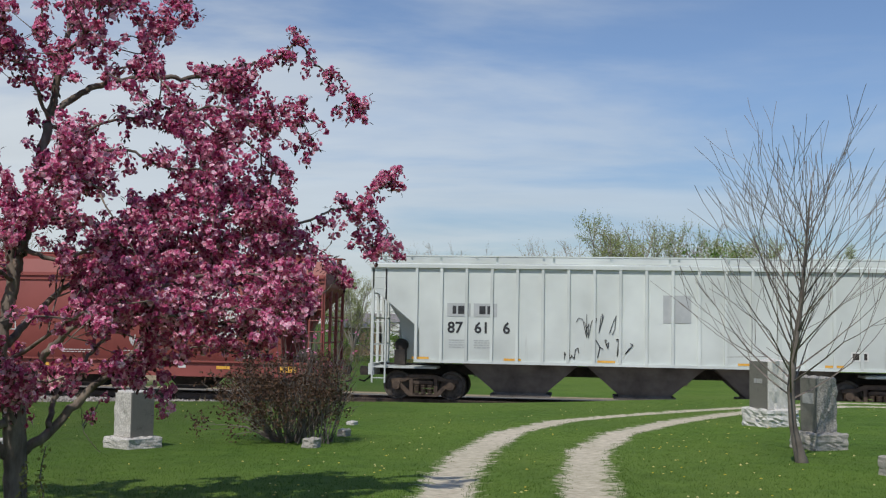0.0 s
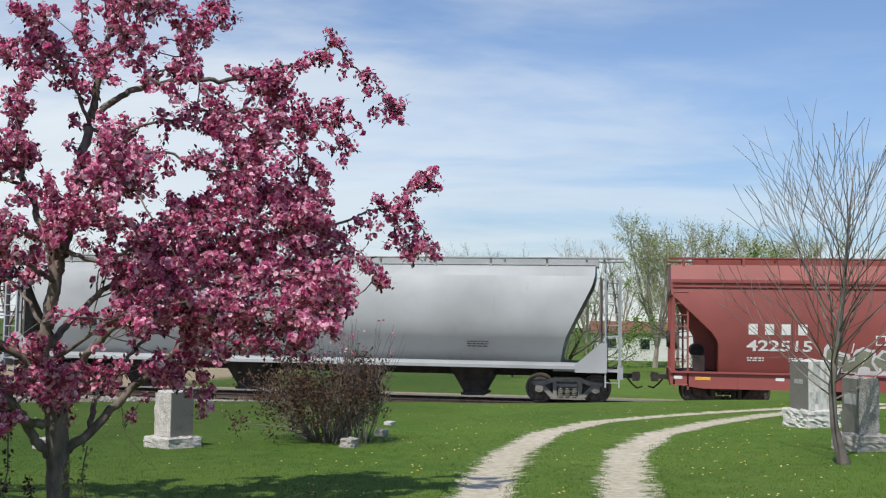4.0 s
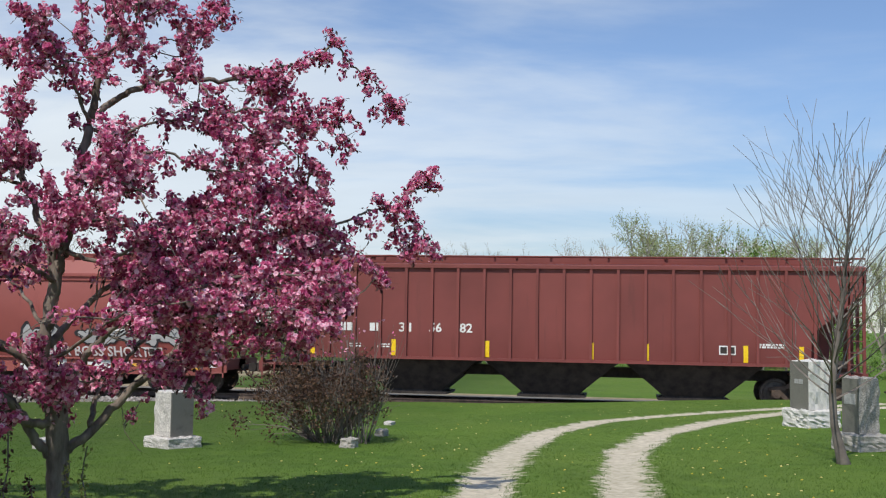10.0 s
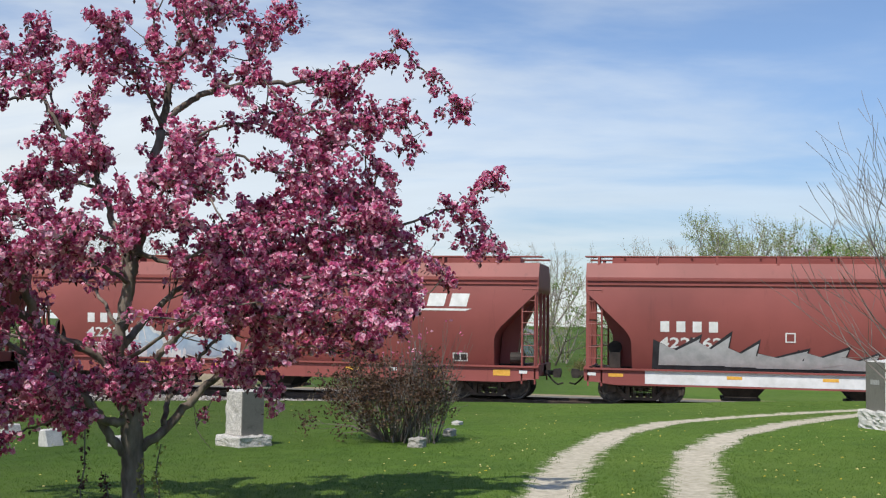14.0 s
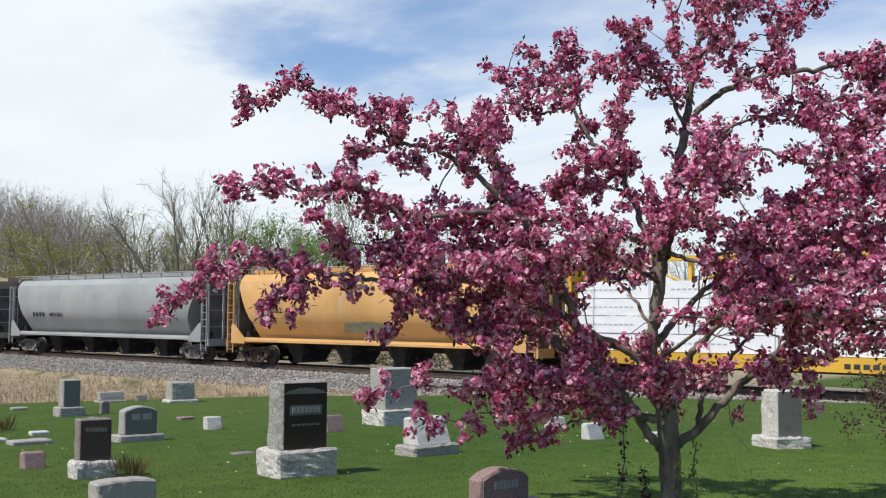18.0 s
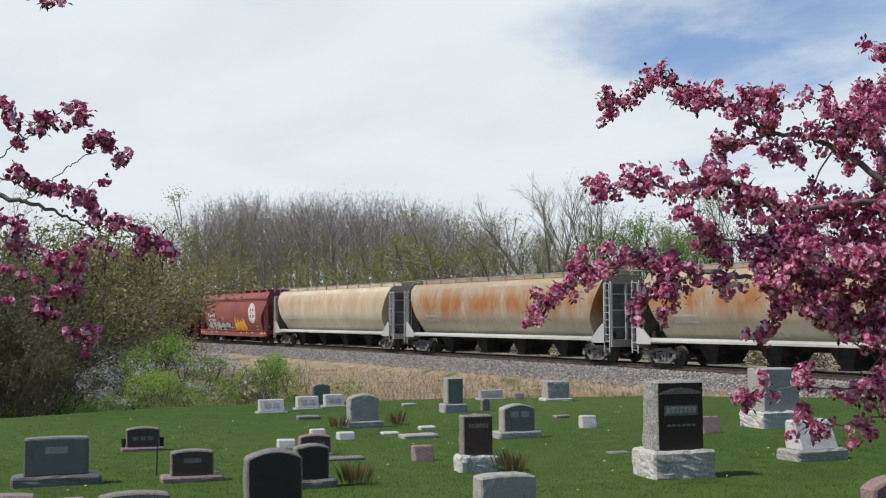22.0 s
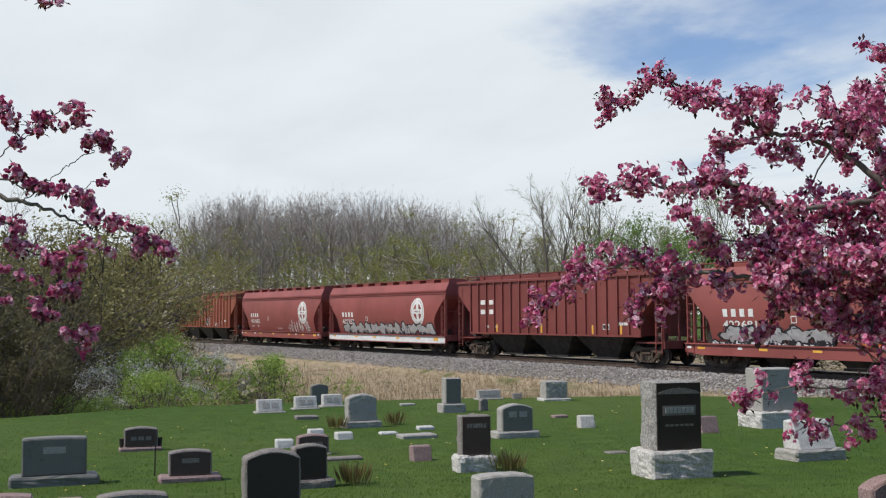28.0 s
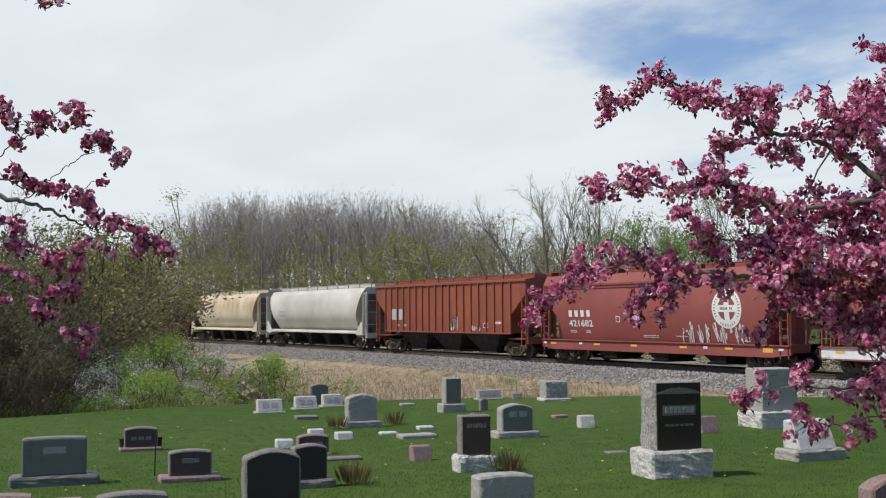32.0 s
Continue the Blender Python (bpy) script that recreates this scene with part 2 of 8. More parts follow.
# ---- mesh building ----
class Mesh:
    """Collects vertices and faces of one part."""

    def __init__(self):
        self.v, self.f = [], []

    def poly(self, pts):
        n, pts = len(self.v), list(pts)
        self.v += [tuple(p) for p in pts]
        self.f.append(tuple(range(n, n + len(pts))))
        return self

    def box(self, x0, x1, y0, y1, z0, z1):
        n = len(self.v)
        self.v += [(x, y, z) for z in (z0, z1) for x, y in ((x0, y0), (x1, y0), (x1, y1), (x0, y1))]
        self.f += [tuple(n + i for i in q) for q in ((3, 2, 1, 0), (4, 5, 6, 7), (0, 1, 5, 4), (1, 2, 6, 5), (2, 3, 7, 6), (3, 0, 4, 7))]
        return self

    def rings(self, rings, caps=True, closed=True):
        n, k = len(self.v), len(rings[0])
        for r in rings:
            self.v += [tuple(p) for p in r]
        for i in range(len(rings) - 1):
            for j in range(k if closed else k - 1):
                a, b = n + i * k + j, n + i * k + (j + 1) % k
                self.f.append((a, b, b + k, a + k))
        if caps:
            self.f.append(tuple(n + j for j in reversed(range(k))))
            self.f.append(tuple(n + (len(rings) - 1) * k + j for j in range(k)))
        return self

    def tube(self, p, q, r0, r1=None, n=6, caps=True):
        p, q = Vector(p), Vector(q)
        r1 = r0 if r1 is None else r1
        d = (q - p).normalized()
        a = d.orthogonal().normalized()
        b = d.cross(a)
        ring = lambda c, r: [c + (a * math.cos(2 * math.pi * i / n) + b * math.sin(2 * math.pi * i / n)) * r for i in range(n)]
        return self.rings([ring(p, r0), ring(q, r1)], caps)

    def prism(self, outline, y0, y1):
        """An outline in x, z drawn out from y0 to y1."""
        return self.rings([[(x, y0, z) for x, z in outline], [(x, y1, z) for x, z in outline]])

    def path(self, pts, radii, n=6):
        """A bent tube through pts."""
        rs = []
        side = Vector((0.31, 0.17, 0.93))
        for i, p in enumerate(pts):
            d = (Vector(pts[min(i + 1, len(pts) - 1)]) - Vector(pts[max(i - 1, 0)])).normalized()
            a = (side - d * side.dot(d))
            a = a.normalized() if a.length > 0.05 else d.orthogonal().normalized()
            b = d.cross(a)
            rs.append([Vector(p) + (a * math.cos(2 * math.pi * j / n) + b * math.sin(2 * math.pi * j / n)) * radii[i] for j in range(n)])
        return self.rings(rs)

    def data(self, name, material, smooth=False):
        me = bpy.data.meshes.new(name)
        me.from_pydata(self.v, [], self.f)
        if smooth:
            me.shade_smooth()
        for m in (material if isinstance(material, (list, tuple)) else [material]):
            me.materials.append(m)
        me.update()
        return me


def part(name, mesh, material, parent=None, label="", smooth=False, m=None):
    ob = new(name, mesh.data(name, material, smooth) if isinstance(mesh, Mesh) else mesh)
    if parent is not None:
        ob.parent = parent
    if m is not None:
        ob.matrix_basis = m
    return tagged(ob, label) if label else ob


def thing(name, label, category, m=None, group="", kind=""):
    ob = new(name)
    ob.empty_display_size = 0.2
    if m is not None:
        ob.matrix_basis = m
    return tagged(ob, label, category, group, kind)


# ---- ground ----
EDGE = [(-21, -70), (-21, -20), (-21.9, 3.4), (-23.3, 7), (-23, 10.5), (-22.5, 13.2), (-20.9, 18.1), (-17.5, 22.6), (-12, 26.3), (-5, 29.2), (5, 30), (25, 30.4), (90, 30.6), (90, -70)]
TRACK_Y = 36.36


def smooth01(t):
    t = np.clip(t, 0, 1)
    return t * t * (3 - 2 * t)


def lawn_z(x, y):
    return np.maximum(1.07 - (0.024 - 0.0095 * smooth01((x + 4) / 9)) * np.sqrt(x * x + y * y + 9), 0.30)


def edge_distance(x, y):
    """Positive outside the mown lawn, in metres."""
    best = np.full(np.shape(x), 1e9)
    inside = np.zeros(np.shape(x), bool)
    for (ax, ay), (bx, by) in zip(EDGE, EDGE[1:] + EDGE[:1]):
        dx, dy = bx - ax, by - ay
        t = np.clip(((x - ax) * dx + (y - ay) * dy) / (dx * dx + dy * dy), 0, 1)
        best = np.minimum(best, np.hypot(x - ax - t * dx, y - ay - t * dy))
        if dy:
            inside ^= ((ay > y) != (by > y)) & (x < (y - ay) / dy * dx + ax)
    return np.where(inside, -best, best)


def ground_z(x, y):
    x, y = np.asarray(x, float), np.asarray(y, float)
    off = np.abs(y - TRACK_Y)
    bank = np.interp(off, [0, 2.4, 3.0, 5.2, 9.0, 14.0], [-0.22, -0.22, -0.30, -1.0, -1.2, -1.3])
    far = np.interp(y, [36, 43, 46, 60, 120], [-0.22, -0.26, -0.45, -0.55, -0.5])
    out = np.where(y > TRACK_Y, far, bank)
    d = edge_distance(x, y)
    k = smooth01(d / 1.6)
    return lawn_z(x, y) * (1 - k) + out * k


def gz(x, y):
    return float(ground_z(x, y))


WHEEL_RUTS = [[(-1.23, 7.0), (-1.23, 9.71), (-1.27, 10.19), (-1.42, 12.15), (-1.46, 14.92), (-1.21, 18.67), (-0.42, 21.56), (0.7, 23.12), (2.19, 24.59), (3.4, 25.7), (4.59, 26.91), (6.61, 29.29), (12.61, 29.6), (40, 29.8)],
              [(0.07, 7.0), (0.07, 9.96), (0.08, 10.44), (0.04, 12.4), (0.08, 15.13), (0.6, 18.39), (1.68, 21.17), (2.59, 22.86), (3.44, 24.25), (4.6, 25.58), (6.22, 27.57), (12.219999999999999, 28.77), (40, 29.8)]]


def rut_distance(x, y):
    best = np.full(np.shape(x), 1e9)
    for line in WHEEL_RUTS:
        for (ax, ay), (bx, by) in zip(line, line[1:]):
            dx, dy = bx - ax, by - ay
            t = np.clip(((x - ax) * dx + (y - ay) * dy) / (dx * dx + dy * dy), 0, 1)
            best = np.minimum(best, np.hypot(x - ax - t * dx, y - ay - t * dy))
    return best


def ground_material():
    s = Nodes("lawn_and_verge", 0.95, 0.0, 0.2)
    mask = s.attr("cover")["Vector"]
    sep = s.node("ShaderNodeSeparateXYZ"); s.link(mask, sep.inputs[0])
    n0, n1, n2 = s.noise(0.35, 4), s.noise(3.0, 5), s.noise(40.0, 4)
    grass = s.ramp(n1, 0.3, 0.72, (0.054, 0.112, 0.014, 1), (0.105, 0.190, 0.024, 1))
    grass = s.mix(s.ramp(n0, 0.35, 0.7), grass, s.ramp(n2, 0.3, 0.7, (0.080, 0.142, 0.017, 1), (0.148, 0.232, 0.033, 1)))
    # Darker west lawn: deeper green, with its side-lit dimness put into the colour
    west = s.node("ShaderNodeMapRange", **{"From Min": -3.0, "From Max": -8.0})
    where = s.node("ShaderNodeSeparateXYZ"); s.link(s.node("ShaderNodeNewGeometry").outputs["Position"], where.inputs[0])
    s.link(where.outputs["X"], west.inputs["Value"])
    turf_side_lit = s.ramp(n1, 0.3, 0.72, (0.036, 0.072, 0.009, 1), (0.068, 0.124, 0.014, 1))
    grass = s.mix(west.outputs[0], grass, turf_side_lit)
    dry = s.ramp(s.noise(2.2, 6, 0.7), 0.3, 0.7, (0.25, 0.185, 0.125, 1), (0.47, 0.375, 0.25, 1))
    dry = s.mix(s.ramp(s.noise(0.5, 5), 0.56, 0.72), dry, (0.07, 0.11, 0.03))
    stone = s.ramp(s.noise(16.0, 5, 0.75), 0.32, 0.68, (0.10, 0.09, 0.08, 1), (0.31, 0.28, 0.25, 1))
    gravel = s.ramp(s.noise(9.0, 6, 0.7), 0.3, 0.7, (0.42, 0.36, 0.265, 1), (0.75, 0.675, 0.535, 1))

    def edge(sock, amount, lo, hi, sc, share=1.0):
        a = s.node("ShaderNodeMath"); a.operation = "MULTIPLY_ADD"
        a.inputs[1].default_value = amount
        k = s.node("ShaderNodeMath"); k.operation = "MULTIPLY"; k.inputs[1].default_value = share
        s.link(sock, k.inputs[0])
        s.link(s.noise(sc, 5, 0.7), a.inputs[0])
        s.link(k.outputs[0], a.inputs[2])
        return s.ramp(a.outputs[0], lo, hi)
    c = s.mix(edge(sep.outputs["X"], 0.4, 0.45, 0.62, 2.0, 0.6), grass, dry)
    c = s.mix(edge(sep.outputs["Y"], 0.4, 0.48, 0.60, 3.0, 0.6), c, stone)
    c = s.mix(edge(sep.outputs["Z"], 0.9, 0.66, 0.80, 6.0, 0.60), c, gravel)
    c = s.mix(s.ramp(s.noise(0.12, 5, 0.6), 0.40, 0.66, (0, 0, 0, 1), (0.45, 0.45, 0.45, 1)), c, s.mix(0.5, c, (0.16, 0.18, 0.05)))
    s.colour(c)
    s.bump(n2, 0.6, 0.03)
    return s.m


def axis(lo, a, b, hi, step, grow=1.16):
    pts = list(np.arange(a, b + step / 2, step))
    d, p = step, pts[-1]
    while p < hi:
        d *= grow
        p += d
        pts.append(p)
    d, p = step, pts[0]
    while p > lo:
        d *= grow
        p -= d
        pts.insert(0, p)
    return np.array(pts)


def build_ground():
    xs, ys = axis(-2600, -42, 24, 2600, 0.3), axis(-600, 0, 44, 2800, 0.3)
    X, Y = np.meshgrid(xs, ys)
    Z = ground_z(X, Y)
    d = edge_distance(X, Y)
    rut = rut_distance(X, Y)
    Z = Z - 0.035 * smooth01(1 - rut / 0.4)
    off = np.abs(Y - TRACK_Y)
    stone = smooth01((np.where(Y > TRACK_Y, 6.4, 4.7) - off) / 1.3) * (d > 0)
    dry = smooth01((d + 0.3) / 1.2) * np.where(Y > 43, smooth01((-X - 16) / 8) * smooth01((90 - Y) / 20), 1.0)
    gravel = smooth01((0.56 - rut) / 0.62)
    k, r = len(xs), len(ys)
    idx = np.arange(k * r).reshape(r, k)
    faces = np.stack([idx[:-1, :-1], idx[:-1, 1:], idx[1:, 1:], idx[1:, :-1]], -1).reshape(-1, 4)
    me = bpy.data.meshes.new("ground")
    me.from_pydata(np.stack([X, Y, Z], -1).reshape(-1, 3).tolist(), [], faces.tolist())
    at = me.attributes.new("cover", "FLOAT_VECTOR", "POINT")
    at.data.foreach_set("vector", np.stack([dry, stone, gravel], -1).reshape(-1).astype(np.float32))
    me.shade_smooth()
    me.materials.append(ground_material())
    tagged(new("ground", me), "mown green lawn with two pale gravel wheel ruts and a dry verge", "ground", kind="structure")


build_ground()


def build_track():
    t = thing("railway_track", "rusty steel rails on dark ties in grey ballast", "railway track", pose(0, TRACK_Y, 0), kind="structure")
    for s in (-1, 1):
        m = Mesh()
        y = s * 0.752
        m.rings([[(x, y + a, z) for a, z in ((-0.07, -0.17), (0.07, -0.17), (0.07, -0.15), (0.012, -0.13), (0.012, -0.045), (0.036, -0.035), (0.036, 0), (-0.036, 0), (-0.036, -0.035), (-0.012, -0.045), (-0.012, -0.13), (-0.07, -0.15))] for x in (-520, 420)])
        part("rail", m, M_RAIL, t)
    m = Mesh()
    x = -260.0
    while x < 60:
        j = random.uniform(-0.04, 0.04)
        m.box(x + j, x + j + 0.22, -1.3 + j, 1.3 + j, -0.30, -0.168)
        x += 0.52
    tagged(part("tie_row", m, M_TIE, t), kind="stuff")


build_track()
# ---- the train ----
M_TRIM = car_paint("dirty_white_trim_paint", (0.52, 0.51, 0.47), rusty=0.2, dusty=0.4, dirt=(0.35, 0.30, 0.24))
M_GALV = two_tone("dull_galvanised_grating", (0.30, 0.29, 0.27), (0.46, 0.45, 0.42), 3.0, 0.7)
def text_data(body, size):
    c = bpy.data.curves.new("stencil", "FONT")
    c.body, c.size, c.resolution_u, c.offset = body, size, 2, size * 0.022
    ob = bpy.data.objects.new("stencil", c)
    scene.collection.objects.link(ob)
    me = bpy.data.meshes.new_from_object(ob.evaluated_get(bpy.context.evaluated_depsgraph_get()))
    bpy.data.objects.remove(ob)
    v = [tuple(p.co) for p in me.vertices]
    f = [tuple(p.vertices) for p in me.polygons]
    bpy.data.meshes.remove(me)
    return v, f


class Side:
    """The near flank of a car: half-width at every height; lays marks on it."""

    def __init__(self, levels):
        self.z, self.w = [a for a, _ in levels], [b for _, b in levels]

    def y(self, z, out=0.012):
        return -float(np.interp(z, self.z, self.w)) - out

    def lay(self, outlines, out=0.012, cuts=2):
        """Closed outlines in x, z as thin paint on the flank."""
        bm = bmesh.new()
        for o in outlines:
            bm.faces.new([bm.verts.new((x, 0, z)) for x, z in o])
        bmesh.ops.triangulate(bm, faces=bm.faces[:])
        if cuts:
            bmesh.ops.subdivide_edges(bm, edges=[e for e in bm.edges if abs(e.verts[0].co.z - e.verts[1].co.z) > 0.15], cuts=cuts)
        for v in bm.verts:
            v.co.y = self.y(v.co.z, out)
        bm.normal_update()
        m = Mesh()
        m.v = [tuple(v.co) for v in bm.verts]
        bm.verts.index_update()
        m.f = [tuple(v.index for v in f.verts) if f.normal.y < 0 else tuple(v.index for v in reversed(f.verts)) for f in bm.faces]
        bm.free()
        return m

    def words(self, body, x, z, size, width=None, out=0.012):
        v, f = text_data(body, size * 1.38)
        w = max(p[0] for p in v)
        k = (width / w) if width else 1.0
        m = Mesh()
        m.v = [(x + p[0] * k, self.y(z + p[1], out), z + p[1]) for p in v]
        m.f = f
        return m

    def bars(self, rows, out=0.012):
        return self.lay([[(x, z), (x + w, z), (x + w, z + h), (x, z + h)] for x, z, w, h in rows], out, 3 if max(r[3] for r in rows) > 0.3 else 0)

    def disc(self, x, z, r, out=0.012, n=40, r0=0.0, a0=0.0, a1=360.0, nr=4):
        m = Mesh()
        k = max(3, int(n * (a1 - a0) / 360))
        for i in range(nr + 1):
            rr = r0 + (r - r0) * i / nr
            for j in range(k + 1):
                a = radians(a0 + (a1 - a0) * j / k)
                zz = z + rr * math.sin(a)
                m.v.append((x + rr * math.cos(a), self.y(zz, out), zz))
        for i in range(nr):
            for j in range(k):
                a = i * (k + 1) + j
                m.f.append((a, a + k + 1, a + k + 2, a + 1))
        return m


def join(*ms):
    out = Mesh()
    for m in ms:
        n = len(out.v)
        out.v += m.v
        out.f += [tuple(i + n for i in f) for f in m.f]
    return out


def emblem(side, car, x, z, r):
    """A round white herald with a cross in it; its ring of letters is worn to bars."""
    e = part("emblem", side.disc(x, z, r), M_DECAL, car, "round white painted herald with a cross")
    def quarter(sx, sz):
        a, R = 0.17 * r, 0.60 * r
        t0, t1 = math.asin(a / R), math.acos(a / R)
        o = [(a, a)] + [(R * math.cos(t0 + (t1 - t0) * i / 8), R * math.sin(t0 + (t1 - t0) * i / 8)) for i in range(9)]
        return [(x + sx * p, z + sz * q) for p, q in o]
    for sx in (-1, 1):
        for sz in (-1, 1):
            part("emblem_field", side.lay([quarter(sx, sz)], 0.016, 1), M_RED, e)
    ring = []
    for a in [208 - i * (236 / 23) for i in range(24) if i not in (11, 12)] + [236 + i * 11.3 for i in range(7)]:
        ring.append(side.disc(x, z, r * 0.90, 0.016, 60, r * 0.77, a - 2.0, a + 1.4, 2))
    ring += [side.bars([(x - 0.42 * r + i * 0.105 * r, z - 0.06 * r, 0.07 * r, 0.12 * r)], 0.016) for i in range(8) if i != 5]
    tagged(part("emblem_lettering", join(*ring), M_BROWN, e), kind="stuff")


def blobs(side, rng, x0, x1, z0, z1, n, out):
    """A row of swollen letter-like shapes that overlap."""
    shapes = []
    w = (x1 - x0) / n
    for i in range(n):
        cx_, cz_ = x0 + (i + 0.5) * w, (z0 + z1) / 2
        ph = [rng.uniform(0, 6.28) for _ in range(3)]
        o = []
        for j in range(28):
            a = j / 28 * 2 * math.pi
            k = 1 + 0.22 * math.sin(3 * a + ph[0]) + 0.16 * math.sin(5 * a + ph[1]) + 0.08 * math.sin(9 * a + ph[2])
            o.append((cx_ + math.cos(a) * w * 0.60 * k, cz_ + math.sin(a) * (z1 - z0) * 0.46 * k))
        shapes.append(o)
    return [side.lay([s], out + 0.001 * i, 1) for i, s in enumerate(shapes)], shapes


def graffiti(side, car, seed, x0, x1, z0, z1, n, fill, rim, label):
    rng = random.Random(seed)
    big, shapes = blobs(side, rng, x0, x1, z0, z1, n, 0.020)
    g = part("graffiti", join(*big), rim, car, label)
    inner = []
    for i, s in enumerate(shapes):
        cx_, cz_ = sum(p[0] for p in s) / len(s), sum(p[1] for p in s) / len(s)
        inner.append(side.lay([[(cx_ + (x - cx_) * 0.78, cz_ + (z - cz_) * 0.82) for x, z in s]], 0.026 + 0.001 * i, 1))
    part("graffiti_fill", join(*inner), fill, g)
    lines = []
    for i in range(n * 3):
        x, z = rng.uniform(x0, x1), rng.uniform(z0 + 0.1, z1 - 0.15)
        a, ln = rng.uniform(0, 3.1), rng.uniform(0.15, 0.4)
        dx, dz = math.cos(a) * ln, math.sin(a) * ln
        lines.append(side.lay([[(x, z), (x + dx, z + dz), (x + dx * 1.02 - dz * 0.12, z + dz + dx * 0.12), (x - dz * 0.1, z + dx * 0.1)]], 0.036, 0))
    part("graffiti_line", join(*lines), rim, g)


def scrawl(side, car, seed, x0, x1, z0, z1, n, mat, name="scrawl", thick=0.03, label="thin sprayed scrawl"):
    rng = random.Random(seed)
    ms = []
    for i in range(n):
        x, z = x0 + (x1 - x0) * (i + 0.2) / n, rng.uniform(z0, z1)
        for _ in range(4):
            q = (min(max(x + rng.uniform(-0.3, 0.35) * (x1 - x0) / n * 1.6, x0), x1), rng.uniform(z0, z1))
            d = Vector((q[0] - x, q[1] - z))
            if d.length < 0.03:
                continue
            nn = Vector((-d.y, d.x)).normalized() * thick / 2
            ms.append(side.lay([[(x + nn.x, z + nn.y), (x - nn.x, z - nn.y), (q[0] - nn.x, q[1] - nn.y), (q[0] + nn.x, q[1] + nn.y)]], 0.03, 0))
            x, z = q
    tagged(part(name, join(*ms), mat, car, label), kind="stuff")


def stock_parts():
    """Meshes that all cars share."""
    P = {}
    # sideframe of a three-piece bogie, in x, z about the bogie's middle
    m = Mesh()
    for s in (-1, 1):
        # upper chord, tension member and column leave two windows either side of the springs
        m.prism([(s * x, z) for x, z in ((0.0, 0.68), (0.40, 0.68), (0.66, 0.58), (1.10, 0.56), (1.12, 0.66), (0.70, 0.71), (0.42, 0.82), (0.0, 0.82))][::s], -0.07, 0.07)
        m.prism([(s * x, z) for x, z in ((0.44, 0.14), (0.52, 0.14), (0.86, 0.50), (0.76, 0.58), (0.44, 0.26))][::s], -0.06, 0.06)
        m.prism([(s * x, z) for x, z in ((0.34, 0.18), (0.46, 0.18), (0.46, 0.72), (0.34, 0.72))][::s], -0.06, 0.06)
        m.box(s * 0.89 - 0.14, s * 0.89 + 0.14, -0.09, 0.09, 0.36, 0.60)
        m.tube((s * 0.89, -0.17, 0.46), (s * 0.89, -0.05, 0.46), 0.13, n=12)
        m.tube((s * 0.89, -0.19, 0.46), (s * 0.89, -0.16, 0.46), 0.05, n=6)
    m.box(-0.48, 0.48, -0.09, 0.09, 0.12, 0.20)
    for x in (-0.22, 0.0, 0.22):
        for k in range(5):
            m.tube((x, -0.05, 0.21 + k * 0.06), (x, -0.05, 0.245 + k * 0.06), 0.085, n=10)
    m.box(-0.32, 0.32, -0.10, 0.08, 0.52, 0.62)
    P["sideframe"] = m
    m = Mesh()
    prof = [(-0.075, 0.05), (-0.075, 0.14), (-0.035, 0.16), (-0.03, 0.37), (-0.065, 0.40), (-0.065, 0.457), (0.05, 0.462), (0.075, 0.485), (0.075, 0.40), (0.04, 0.37), (0.035, 0.16), (0.075, 0.14), (0.075, 0.05)]
    m.rings([[(r * math.cos(i / 20 * 6.2832), y, r * math.sin(i / 20 * 6.2832)) for i in range(20)] for y, r in prof], True)
    P["wheel"] = m
    m = Mesh()
    m.box(-0.22, 0.22, -0.95, 0.95, 0.40, 0.72)
    m.tube((0.89, -0.75, 0.46), (0.89, 0.75, 0.46), 0.085, n=8)
    m.tube((-0.89, -0.75, 0.46), (-0.89, 0.75, 0.46), 0.085, n=8)
    P["bolster"] = m
    m = Mesh()
    m.box(-0.75, 0.0, -0.12, 0.12, 0.75, 1.0)
    m.box(0.0, 0.32, -0.09, 0.09, 0.80, 0.95)
    m.prism([(0.30, 0.72), (0.30, 1.0), (0.52, 1.02), (0.56, 0.9), (0.52, 0.72)][::-1], -0.17, 0.12)
    P["coupler"] = m
    m = Mesh()
    m.path([(0.1, -0.22, 0.86), (0.3, -0.24, 0.62), (0.45, -0.2, 0.50), (0.62, -0.1, 0.55)], [0.03] * 4, 6)
    P["hose"] = m
    return {k: (v.data(k, M_STEEL_DARK, False)) for k, v in P.items()}


STOCK = stock_parts()


def mat_copy(data, material):
    me = data.copy()
    me.materials[0] = material
    return me


STOCK_TRUCKS = {k: {n: mat_copy(STOCK[n], m) for n in ("sideframe", "bolster")} for k, m in (("dark", M_TRUCK), ("grey", M_TRUCK_GREY))}
WHEEL_DATA = mat_copy(STOCK["wheel"], M_WHEEL)


def add_truck(car, x, kind):
    d = STOCK_TRUCKS[kind]
    t = part("truck", d["bolster"], None, car, "three-piece steel bogie", m=pose(x, 0, 0))
    for s in (-1, 1):
        part("sideframe", d["sideframe"], None, t, m=pose(0, s * 1.0, 0, 0, 0, 0 if s < 0 else 180))
        for a in (-0.89, 0.89):
            part("wheel", WHEEL_DATA, None, t, m=pose(a, s * 0.76, 0.46, 0, 0, 0 if s < 0 else 180))


def add_ladder(car, x, y, z0, z1, mat, w=0.42, name="ladder"):
    m = Mesh()
    for a in (-w / 2, w / 2):
        m.box(x + a - 0.025, x + a + 0.025, y - 0.02, y + 0.02, z0, z1)
    z = z0 + 0.15
    while z < z1:
        m.tube((x - w / 2, y - 0.015, z), (x + w / 2, y - 0.015, z), 0.015, n=5)
        z += 0.36
    part(name, m, mat, car)


